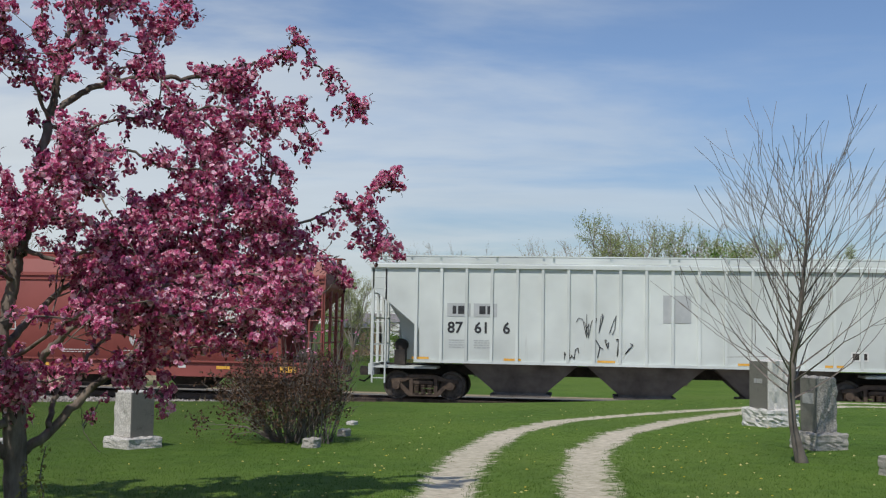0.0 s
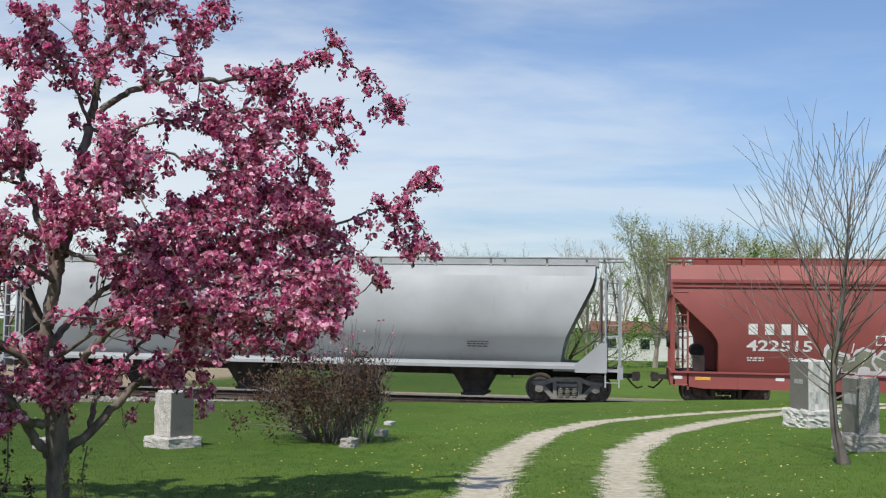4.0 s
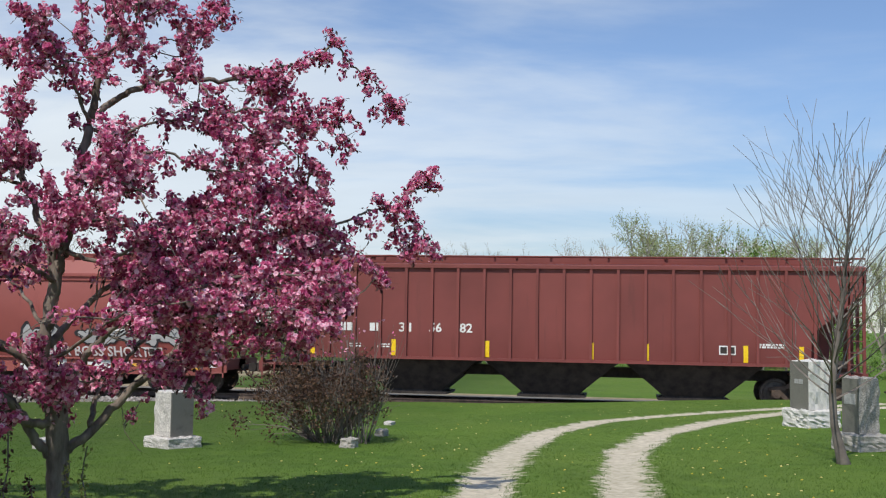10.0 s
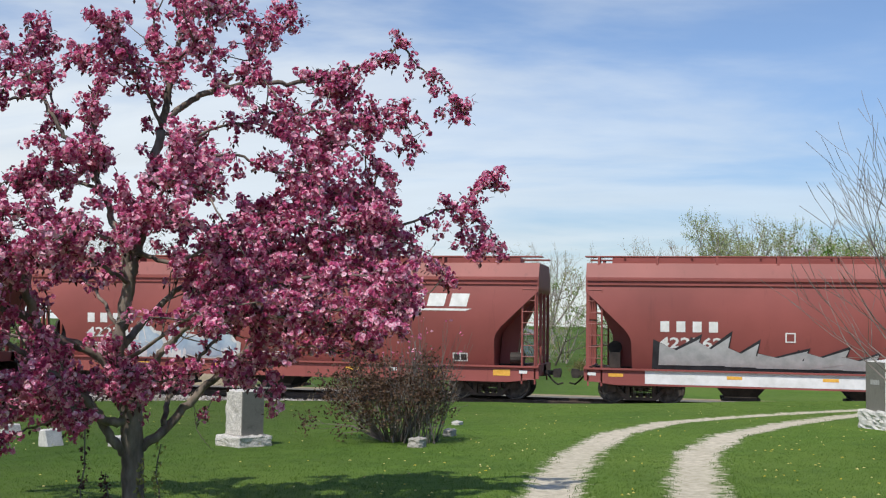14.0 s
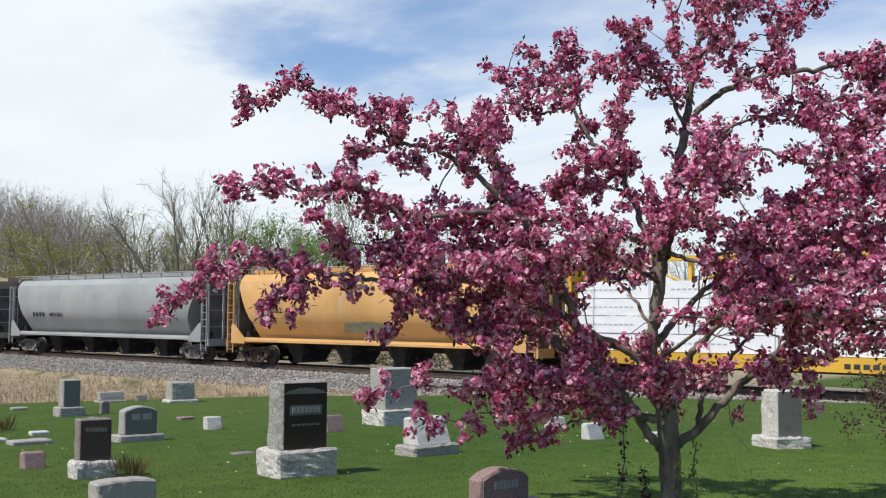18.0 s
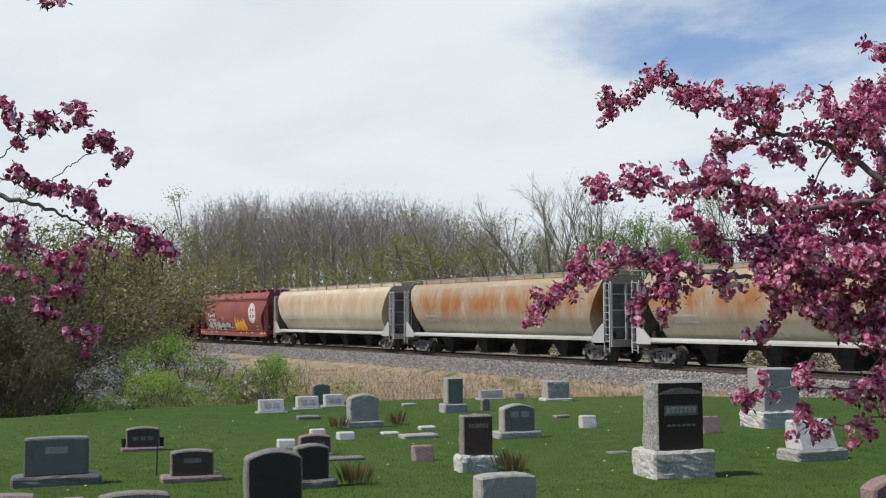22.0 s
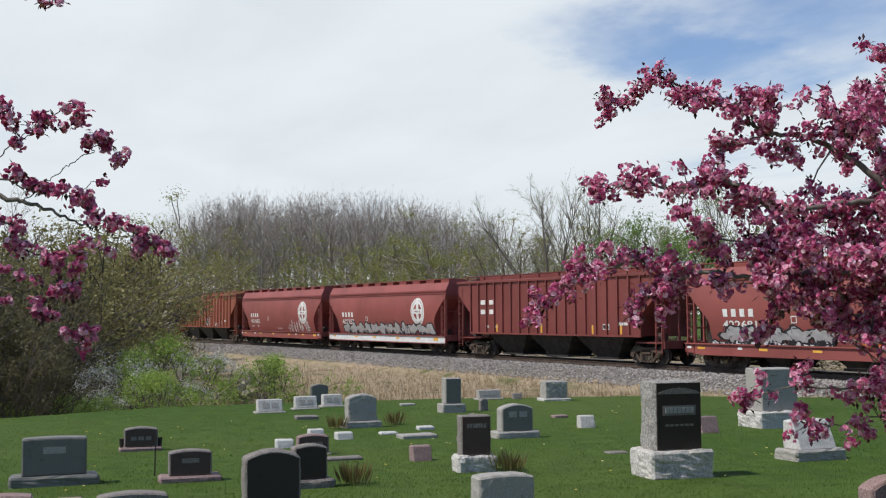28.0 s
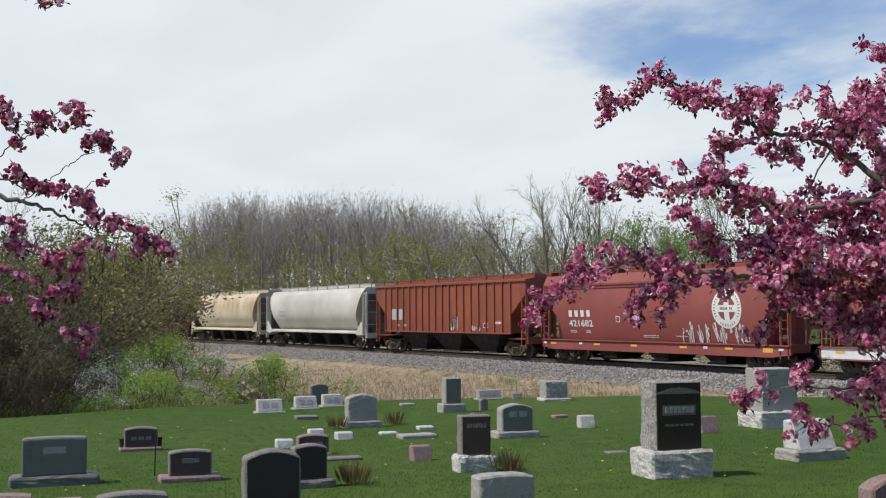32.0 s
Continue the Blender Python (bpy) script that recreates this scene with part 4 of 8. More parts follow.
    while x < L - 8.0 + 1.2:
        w = rng.uniform(0.8, 1.4)
        h = rng.uniform(0.9, 1.35) * (1.0 - 0.085 * len(big))
        o = [(x - 0.3, 1.12), (x + w * 1.2, 1.12), (x + w * 2.3, 1.20 + h * 0.30), (x + w * 1.0, 1.24 + h * 0.34), (x + w * 1.15, 1.18 + h), (x + w * 0.35, 1.22 + h * 0.5), (x - 0.25, 1.15 + h * 0.85)]
        big.append(side.lay([o], 0.020 + 0.002 * (len(big) % 4), 1))
        c = (sum(p[0] for p in o) / 7, sum(p[1] for p in o) / 7)
        mid.append(side.lay([[(c[0] + (a - c[0]) * 0.82, c[1] + (b - c[1]) * 0.74) for a, b in o]], 0.030 + 0.002 * (len(mid) % 4), 2))
        x += w * 1.05
    g = part("graffiti", join(*big), M_LINER, car, "angular grey graffiti with black rims")
    part("graffiti_fill", join(*mid), M_SPRAY_SILVER, g)
    m = side.bars([(-L + 1.9, 0.66, L + 1.6, 0.42)])
    m.v = [(a, -1.525, c) for a, b, c in m.v]
    part("patch", m, M_SPRAY_WHITE, car, "white sprayed band on the sill")
    put(car, -144.5, -163.2)

    car, side, L = red_car(19.75, "422345", "oxide red covered hopper car with a slanted white wordmark", herald=False)
    part("wordmark", side.lay([[(L - 5.2 + i * 0.75, 3.0), (L - 4.62 + i * 0.75, 3.0), (L - 4.52 + i * 0.75, 3.42), (L - 5.10 + i * 0.75, 3.42)] for i in range(4)], cuts=0), M_DECAL, car, "blocked-out slanted white wordmark")
    part("wordmark_bar", side.lay([[(L - 5.4, 2.86), (L - 2.4, 2.86), (L - 2.2, 2.93), (L - 5.35, 2.93)]], cuts=0), M_DECAL, car)
    graffiti(side, car, 17, -L + 4.0, -L + 8.0, 0.9, 2.2, 3, M_SPRAY_BLUE, M_SPRAY_WHITE, "blue and white graffiti")
    put(car, -163.2, -182.95)

    car, side, L = red_car(18.45, "422562", "oxide red covered hopper car with grey lettered graffiti")
    graffiti(side, car, 19, L - 7.3, L - 4.3, 0.9, 2.2, 4, M_SPRAY_GREEN, M_SPRAY_SILVER, "grey-green graffiti with silver rims")
    m = side.bars([(-L + 2.0, 0.66, 2 * L - 6.4, 0.42)])
    m.v = [(a, -1.525, c) for a, b, c in m.v]
    part("patch", m, M_SPRAY_WHITE, car, "white sprayed band on the sill")
    graffiti(side, car, 20, -L + 4.4, -L + 7.2, 1.2, 1.9, 3, M_SPRAY_YELLOW, M_SPRAY_SILVER, "yellow and silver graffiti")
    put(car, -182.95, -201.4)

    centre_beam(27.0, -201.4, -228.4)

    car, side, L = hopper(20.3, "tank", M_ORANGE, "orange-yellow covered hopper car with a smooth curved flank", truck="dark")
    initial_blocks(side, car, [(-L + 2.7 + i * 0.36, 2.95, 0.26, 0.24) for i in range(4)], M_DECAL_DARK, "blocked-out dark initial")
    part("car_number", side.words("450382", -L + 2.7, 2.5, 0.26, 1.5), M_DECAL_DARK, car)
    part("patch", side.lay([[(-1.5, 1.65), (1.5, 1.6), (1.8, 1.95), (0.4, 2.15), (-1.2, 2.05)]]), M_SPRAY_GREEN, car, "grey-blue painted-out graffiti")
    part("stencil_panel", side.bars([(L - 3.6, 1.75, 0.35, 0.35)]), M_DECAL_DARK, car)
    put(car, -228.4, -248.7)

    car, side, L = hopper(21.2, "tank", M_GREY_DARK, "mid grey covered hopper car with a smooth curved flank", truck="grey")
    initial_blocks(side, car, [(-L + 2.9 + i * 0.36, 2.2, 0.26, 0.24) for i in range(4)], M_DECAL_DARK, "blocked-out black initial")
    part("car_number", side.words("480084", -L + 4.7, 2.2, 0.24, 1.5), M_DECAL_DARK, car)
    put(car, -248.7, -269.9)

    for right, left, mat, label in ((-269.9, -291.7, M_RUSTY, "cream covered hopper car with heavy rust stains"), (-291.7, -314.5, M_RUSTY, "cream covered hopper car with heavy rust stains"),
                                    (-314.5, -337.2, M_CREAM, "dirty cream covered hopper car")):
        car, side, L = hopper(right - left, "tank", mat, label, truck="grey", trim=M_TRIM)
        small_print(side, car, -L + 3.0, 2.3, 2, 1.6, 0.12, M_PATCH, 0.3)
        put(car, right, left)

    car, side, L = red_car(18.8, "422681", "oxide red covered hopper car with yellow and white graffiti")
    graffiti(side, car, 24, -L + 1.2, -L + 8.0, 0.7, 1.3, 9, M_SPRAY_WHITE, M_LINER, "white graffiti on the sill")
    graffiti(side, car, 25, L - 8.0, L - 5.2, 0.75, 2.2, 4, M_SPRAY_YELLOW, M_SPRAY_ORANGE, "yellow graffiti with orange rims")
    graffiti(side, car, 27, -L + 2.2, L - 9.2, 1.05, 1.95, 5, M_SPRAY_SILVER, M_LINER, "silver graffiti with black rims")
    put(car, -337.2, -356)
    car, side, L = mid_brown(19.6, -356, -375.6, M_BROWN, "", "mineral brown ribbed covered hopper car with white stencils")
    for z, n in ((3.0, 2), (2.45, 2)):
        initial_blocks(side, car, [(-L + 2.6 + i * 0.9, z, 0.6, 0.26) for i in range(n)], M_DECAL, "blocked-out white initial")
    reflectors(side, car, [-L + 4.3, -L + 8.6, L - 5.2, L - 3.0], 1.42, M_REFLECT, 0.14, 0.45)
    car, side, L = red_car(18.4, "422257", "oxide red covered hopper car with silver graffiti along its sill")
    graffiti(side, car, 26, -L + 2.4, L - 1.6, 1.0, 1.95, 12, M_SPRAY_SILVER, M_LINER, "silver graffiti with black rims")
    m = side.bars([(-L + 0.1, 0.66, 2 * L - 0.2, 0.42)])
    m.v = [(a, -1.525, c) for a, b, c in m.v]
    part("patch", m, M_SPRAY_WHITE, car, "white sprayed band on the sill")
    put(car, -375.6, -394)
    car, side, L = red_car(18.4, "421682", "oxide red covered hopper car with thin white graffiti")
    scrawl(side, car, 41, L - 6.4, L - 2.4, 0.9, 2.1, 16, M_SPRAY_WHITE, thick=0.05)
    put(car, -394, -412.4)
    car, side, L = mid_brown(19.5, -412.4, -431.9, M_BROWN_LIGHT, "", "faded brown ribbed covered hopper car")
    part("patch", side.bars([(-L + 2.3, 2.1, 0.9, 0.7), (-L + 3.4, 2.1, 0.7, 0.7)], 0.02), M_PATCH, car, "pale stencilled panels")
    scrawl(side, car, 43, L - 8.0, L - 7.2, 1.45, 2.3, 9, M_SPRAY_WHITE, thick=0.09)
    scrawl(side, car, 44, L - 5.8, L - 4.6, 1.45, 1.8, 7, M_SPRAY_WHITE, thick=0.06)
    car, side, L = hopper(20.3, "tank", M_OFF_WHITE, "off-white covered hopper car with a smooth curved flank", truck="dark")
    small_print(side, car, -L + 3.0, 2.6, 2, 1.4, 0.2, M_PATCH, 0.3)
    put(car, -431.9, -452.2)
    car, side, L = hopper(20, "tank", M_CREAM, "dirty cream covered hopper car", truck="dark")
    scrawl(side, car, 47, -L + 4.0, -L + 7.0, 2.7, 3.3, 8, M_SPRAY_BLUE, thick=0.12)
    put(car, -452.2, -472.2)
    car, side, L = hopper(19.5, "rib_mid", M_BROWN, "mineral brown ribbed covered hopper car")
    put(car, -472.2, -491.7)


M_BEAM = car_paint("yellow_flatcar_paint", (0.62, 0.36, 0.04), rusty=0.15, dusty=0.4, dirt=(0.35, 0.22, 0.06))
M_WRAP = two_tone("white_lumber_wrap", (0.74, 0.75, 0.76), (0.84, 0.84, 0.84), 2.0, 0.45, 0.3, stretch=(0.6, 2, 3))


def centre_beam(pitch, right, left):
    """A centre-beam flatcar loaded with wrapped lumber."""
    L = (pitch - 1.05) / 2
    car = thing("centrebeam_flatcar", "yellow centre-beam flatcar loaded with lumber", "freight car", group="freight train")
    m = Mesh()
    m.box(-L, L, -1.42, 1.42, 1.02, 1.18)
    for s in (-1, 1):
        m.prism([(-L, 0.85), (-L, 1.2), (L, 1.2), (L, 0.85), (L - 3, 0.72), (-L + 3, 0.72)], min(s * 1.36, s * 1.44), max(s * 1.36, s * 1.44))
    part("deck", m, M_BEAM, car)
    m = Mesh().box(-L, L, -0.3, 0.3, 0.6, 1.05)
    part("centre_sill", m, M_STEEL_DARK, car)
    m = Mesh()
    m.box(-L, L, -0.28, 0.28, 4.52, 4.68)
    part("top_beam", m, M_BEAM, car)
    n = 12
    for i in range(n + 1):
        x = -L + 0.3 + (2 * L - 0.6) * i / n
        part("stake", Mesh().prism([(x - 0.07, 1.18), (x - 0.07, 4.52), (x + 0.07, 4.52), (x + 0.07, 1.18)], -0.12, 0.12), M_BEAM, car)
        if i < n:
            x2 = -L + 0.3 + (2 * L - 0.6) * (i + 1) / n
            part("brace", Mesh().tube((x, 0, 4.45 if i % 2 else 3.6), (x2, 0, 3.6 if i % 2 else 4.45), 0.05, n=5), M_BEAM, car)
    for s in (-1, 1):
        bh = part("bulkhead", Mesh().box(s * (L - 0.05) - 0.02, s * (L - 0.05) + 0.02, -1.38, 1.38, 1.18, 4.3), M_BEAM, car)
        for y in (-1.32, -0.45, 0.45, 1.32):
            part("bulkhead_post", Mesh().box(s * (L - 0.16) - 0.07, s * (L - 0.16) + 0.07, y - 0.07, y + 0.07, 1.18, 4.4), M_BEAM, bh)
        for z in (1.6, 2.1, 2.6, 3.1, 3.6, 4.0, 4.33):
            part("bulkhead_rib", Mesh().box(s * (L - 0.10) - 0.05, s * (L - 0.10) + 0.05, -1.38, 1.38, z, z + 0.09), M_BEAM, bh)
        add_truck(car, s * (L - 2.4), "dark")
        part("coupler", STOCK["coupler"], None, car, m=pose(s * L, 0, 0, 0, 0, 0 if s > 0 else 180))
    side = Side([(1.0, 1.36), (4.4, 1.36)])
    rng = random.Random(2)
    for s in (-1, 1):
        for row in range(4):
            z0 = 1.22 + row * 0.635
            x = -L + 0.45
            while x < L - 1.0:
                w = min(rng.choice((3.66, 4.27, 4.88)), L - 0.4 - x)
                d = rng.uniform(-0.04, 0.03)
                m = Mesh().box(x + 0.03, x + w - 0.03, min(s * 0.16, s * (1.34 + d)), max(s * 0.16, s * (1.34 + d)), z0, z0 + 0.61)
                p = part("wrapped_lumber", m, M_WRAP, car, "bundle of lumber in white wrap")
                if s < 0 and w > 2:
                    bars = [(x + 0.3 + i * 0.22, z0 + 0.27, 0.16, 0.06) for i in range(int(min(w - 1.0, 2.4) / 0.22))]
                    b = side.bars(bars)
                    b.v = [(q[0], -1.34 - d - 0.006, q[2]) for q in b.v]
                    tagged(part("wrap_print", b, M_PATCH, p), kind="stuff")
                x += w
        for i in range(11):
            x = -L + 1.2 + i * (2 * L - 2.4) / 10
            m = Mesh().box(x - 0.012, x + 0.012, min(s * 1.375, s * 1.385), max(s * 1.375, s * 1.385), 1.1, 3.78)
            part("tie_down", m, M_PATCH, car)
    bars = side.bars([(-2.4 + i * 0.3, 0.84, 0.2, 0.16) for i in range(8)])
    bars.v = [(q[0], -1.45, q[2]) for q in bars.v]
    tagged(part("small_print", bars, M_DECAL_DARK, car), kind="stuff")
    put(car, right, left)


build_train()
# ---- trees and shrubs ----
def leaf_material(name, a, b, rough=0.6):
    s = Nodes(name, rough, 0.0, 0.3)
    g = s.node("ShaderNodeNewGeometry").outputs["Random Per Island"]
    s.colour(s.ramp(g, 0.0, 1.0, (*a, 1), (*b, 1)))
    tr = s.node("ShaderNodeBsdfTranslucent")
    s.link(s.b.inputs["Base Color"].links[0].from_socket, tr.inputs["Color"])
    mx = s.node("ShaderNodeMixShader", Fac=0.3)
    s.link(s.b.outputs[0], mx.inputs[1])
    s.link(tr.outputs[0], mx.inputs[2])
    s.link(mx.outputs[0], s.t.nodes["Material Output"].inputs["Surface"])
    return s.m


def blossom_material():
    """Double crab-apple flowers: each flower has its own pink, and the petals pale towards their rims."""
    s = Nodes("crab_apple_petals", 0.5, 0.0, 0.35)
    g = s.node("ShaderNodeNewGeometry").outputs["Random Per Island"]
    r = s.node("ShaderNodeValToRGB")
    e = r.color_ramp.elements
    e[0].position, e[0].color = 0.0, (0.38, 0.038, 0.135, 1)
    e[1].position, e[1].color = 1.0, (0.97, 0.66, 0.76, 1)
    e.new(0.38).color = (0.67, 0.145, 0.315, 1)
    e.new(0.70).color = (0.85, 0.30, 0.48, 1)
    s.link(g, r.inputs[0])
    pale = s.node("ShaderNodeMath"); pale.operation = "MULTIPLY"
    s.link(s.attr("rim")["Fac"], pale.inputs[0]); s.link(g, pale.inputs[1])
    rim = s.ramp(pale.outputs[0], 0.25, 1.0, (0.0, 0.0, 0.0, 1), (0.85, 0.85, 0.85, 1))
    c = s.mix(rim, r.outputs[0], (0.98, 0.76, 0.84))
    s.colour(c)
    tr = s.node("ShaderNodeBsdfTranslucent")
    s.link(c, tr.inputs["Color"])
    mx = s.node("ShaderNodeMixShader", Fac=0.30)
    s.link(s.b.outputs[0], mx.inputs[1]); s.link(tr.outputs[0], mx.inputs[2])
    s.link(mx.outputs[0], s.t.nodes["Material Output"].inputs["Surface"])
    return s.m


M_PETAL = blossom_material()
M_BRONZE = leaf_material("bronze_young_leaves", (0.035, 0.015, 0.018), (0.11, 0.05, 0.042))
M_LEAF_OLIVE = leaf_material("olive_spring_leaves", (0.19, 0.20, 0.055), (0.37, 0.37, 0.12))
M_LEAF_FRESH = leaf_material("fresh_green_leaves", (0.09, 0.17, 0.03), (0.20, 0.32, 0.06))
M_LEAF_DARK = leaf_material("shaded_green_leaves", (0.035, 0.05, 0.018), (0.10, 0.12, 0.04))
M_LEAF_THICKET = leaf_material("dull_olive_leaves", (0.17, 0.155, 0.055), (0.32, 0.29, 0.115))
# darker copy of the thicket leaves, with the undergrowth's shade put into the colour
M_LEAF_SHADE = leaf_material("shade_toned_olive_brown_leaves", (0.095, 0.085, 0.042), (0.19, 0.17, 0.08))
M_LEAF_BUD = leaf_material("pale_green_buds", (0.24, 0.28, 0.09), (0.42, 0.47, 0.19))
M_LEAF_GRASSY = leaf_material("yellow_green_leaves", (0.20, 0.31, 0.05), (0.38, 0.50, 0.12))
M_LEAF_RED = leaf_material("dark_red_shrub_leaves", (0.05, 0.026, 0.02), (0.17, 0.10, 0.06))
M_FLOWER_WHITE = leaf_material("white_wild_blossom", (0.42, 0.42, 0.38), (0.72, 0.72, 0.68))
M_STRAW = leaf_material("dry_straw_blades", (0.24, 0.175, 0.095), (0.50, 0.40, 0.25))
M_GRASS = leaf_material("grass_blades", (0.056, 0.112, 0.013), (0.098, 0.172, 0.022))
M_WOOD_FAR = two_tone("grey_brown_woodland_bark", (0.22, 0.185, 0.16), (0.42, 0.37, 0.325), 1.0, 0.95, 0.0)
M_WOOD_TWIG = two_tone("brown_grey_twigs", (0.24, 0.20, 0.172), (0.38, 0.325, 0.285), 1.0, 0.95, 0.0)
M_BARK_MID = two_tone("grey_willow_bark", (0.11, 0.095, 0.08), (0.22, 0.19, 0.16), 1.0, 0.95, 0.0)
M_BARK_DARK = two_tone("dark_thicket_bark", (0.07, 0.058, 0.047), (0.16, 0.135, 0.11), 1.0, 0.95, 0.0)


def curve_points(pts, n):
    """A smooth line through pts, with n steps between neighbours."""
    P = [Vector(p) for p in pts]
    P = [P[0] * 2 - P[1]] + P + [P[-1] * 2 - P[-2]]
    out = []
    for i in range(1, len(P) - 2):
        for j in range(n):
            t = j / n
            a, b, c, d = P[i - 1], P[i], P[i + 1], P[i + 2]
            out.append(0.5 * ((2 * b) + (c - a) * t + (2 * a - 5 * b + 4 * c - d) * t * t + (3 * b - a - 3 * c + d) * t ** 3))
    out.append(P[-2])
    return out


def rand_dir(rng):
    while True:
        v = Vector((rng.uniform(-1, 1), rng.uniform(-1, 1), rng.uniform(-1, 1)))
        if 0.1 < v.length < 1:
            return v.normalized()


def leaf_quad(m, p, d, up, ln, w):
    """A pointed leaf folded a little along its rib."""
    d = d.normalized()
    s = d.cross(up)
    s = s.normalized() if s.length > 0.01 else d.orthogonal().normalized()
    u = s.cross(d)
    n = len(m.v)
    m.v += [tuple(p), tuple(p + d * ln * 0.5 + s * w / 2 + u * w * 0.15), tuple(p + d * ln), tuple(p + d * ln * 0.5 - s * w / 2 + u * w * 0.15)]
    m.f.append((n, n + 1, n + 2, n + 3))


class Petals(Mesh):
    """Flowers whose petals share a heart; rim runs from 0 in the heart to 1 at the petals' ends."""

    def __init__(self):
        self.v, self.f, self.rim = [], [], []

    def flower(self, rng, c, d, s):
        a = d.orthogonal().normalized()
        b = d.cross(a)
        ph, n0 = rng.uniform(0, 6.28), len(self.v)
        self.v.append(tuple(c))
        self.rim.append(0.0)
        for ring, (count, rise, k) in enumerate(((5, 0.30, 1.0), (3, 0.95, 0.72))):
            for i in range(count):
                t = ph + ring * 0.6 + i * 6.2832 / count
                o = (a * math.cos(t) + b * math.sin(t) + d * (rise + rng.uniform(-0.2, 0.25))).normalized()
                w = d.cross(o).normalized() * s * k * 0.62
                n = len(self.v)
                tip = c + o * s * k + rand_dir(rng) * s * 0.12
                mid = c + o * s * k * 0.62 + d * s * 0.10
                self.v += [tuple(mid + w), tuple(tip), tuple(mid - w)]
                self.rim += [0.6, 1.0, 0.6]
                self.f.append((n0, n, n + 1, n + 2))

    def data(self, name, material, smooth=False):
        me = Mesh.data(self, name, material, smooth)
        at = me.attributes.new("rim", "FLOAT", "POINT")
        at.data.foreach_set("value", np.array(self.rim, np.float32))
        return me


def blossom_cluster(petals, leaves, rng, c, r):
    """A pompon of double flowers with a bronze leaf or two."""
    ax = rand_dir(rng)
    for _ in range(int(8 + r * 125)):
        d = rand_dir(rng)
        petals.flower(rng, c + d * r * rng.uniform(0.45, 0.95) + ax * r * rng.uniform(-0.6, 0.6), (d + rand_dir(rng) * 0.5).normalized(), rng.uniform(0.016, 0.0245))
    for _ in range(rng.randint(0, 4)):
        d = rand_dir(rng)
        leaf_quad(leaves, c + d * r * 1.0, d + Vector((0, 0, -0.3)), Vector((0, 0, 1)), rng.uniform(0.04, 0.065), 0.026)


def inside(poly, x, y):
    hit = False
    for (ax, ay), (bx, by) in zip(poly, poly[1:] + poly[:1]):
        if (ay > y) != (by > y) and x < (y - ay) / (by - ay) * (bx - ax) + ax:
            hit = not hit
    return hit


def crab_apple(label, m, limbs, seed, fillers=0, room=None, size=1.0, spurs=0.55):
    """A flowering tree: limbs are (points, first radius, last radius, bare share, clumps a metre); fillers: branchlets grown
    between the limbs wherever room(point) allows; room gives 0 to 1."""
    rng = random.Random(seed)
    tree = thing("crab_apple_tree", label, "tree", m)
    petals, leaves, shoots = Petals(), Mesh(), Mesh()
    room = room or (lambda p: 1.0)

    def dress(line, f0, rate, spread=0.045, free=False):
        """Pompons of blossom along a line from the share f0 on; the last one sits on the tip."""
        total = sum((b - a).length for a, b in zip(line, line[1:]))
        run = 0.0
        for a, b in zip(line, line[1:]):
            ln = (b - a).length
            run += ln
            if run / total <= f0:
                continue
            for _ in range(int(ln * rate + rng.random())):
                q = a.lerp(b, rng.random()) + rand_dir(rng) * spread * rng.random() ** 0.5 * (1.4 - 0.6 * run / total)
                if free or rng.random() < room(q):
                    blossom_cluster(petals, leaves, rng, q, rng.uniform(0.032, 0.068) * size)
        blossom_cluster(petals, leaves, rng, line[-1], 0.045 * size)

    def sprig(p, d, ln, r):
        pts = [p]
        for i in range(4):
            d = (d + rand_dir(rng) * 0.3 + Vector((0, 0, 0.05 if i < 2 else -0.10))).normalized()
            pts.append(pts[-1] + d * ln / 4)
        return pts, [r, r * 0.8, r * 0.62, r * 0.45, 0.0025]

    lines = []
    for pts, r0, r1, bare, rate in limbs:
        line = curve_points(pts, 6)
        n = len(line)
        for i in range(1, n - 1):
            line[i] = line[i] + rand_dir(rng) * (0.006 if r0 > 0.085 else 0.012)
        radii = [r0 + (r1 - r0) * (i / (n - 1)) ** 0.8 for i in range(n)]
        part("trunk" if r0 > 0.08 else "limb", Mesh().path(line, radii, 10 if r0 > 0.04 else 6), M_BARK, tree, "grey-brown trunk" if r0 > 0.08 else "", smooth=True)
        if rate:
            dress(line, bare, rate, free=True)
        lines.append((line, bare))
        # short spurs
        for i in range(1, n - 1):
            if i / n > bare and rate and rng.random() < spurs:
                d = (line[i] - line[i - 1]).normalized()
                q, rad = sprig(line[i], (d * 0.4 + rand_dir(rng)).normalized(), rng.uniform(0.08, 0.20), 0.005)
                shoots.path(q, rad, 4)
                dress(q, 0.3, 11, 0.03, True)
    made = tries = 0
    weights = [max(0.2, sum((b - a).length for a, b in zip(ln, ln[1:]))) for ln, _ in lines]
    while made < fillers and tries < fillers * 30:
        tries += 1
        line, bare = rng.choices(lines, weights)[0]
        i = rng.randint(int(len(line) * 0.25), len(line) - 2)
        d = ((line[i + 1] - line[i]).normalized() * 0.7 + rand_dir(rng)).normalized()
        q, rad = sprig(line[i], d, rng.uniform(0.30, 0.75), 0.008)
        if min(room(q[2]), room(q[3]), room(q[4])) <= rng.random():
            continue
        made += 1
        shoots.path(q, rad, 5)
        dress(q, 0.25, 13)
        for _ in range(2):
            k = rng.randint(1, 3)
            w, rad = sprig(q[k], ((q[k + 1] - q[k]).normalized() + rand_dir(rng) * 1.1).normalized(), rng.uniform(0.12, 0.30), 0.005)
            if room(w[-1]) > 0.5:
                shoots.path(w, rad, 4)
                dress(w, 0.3, 12)
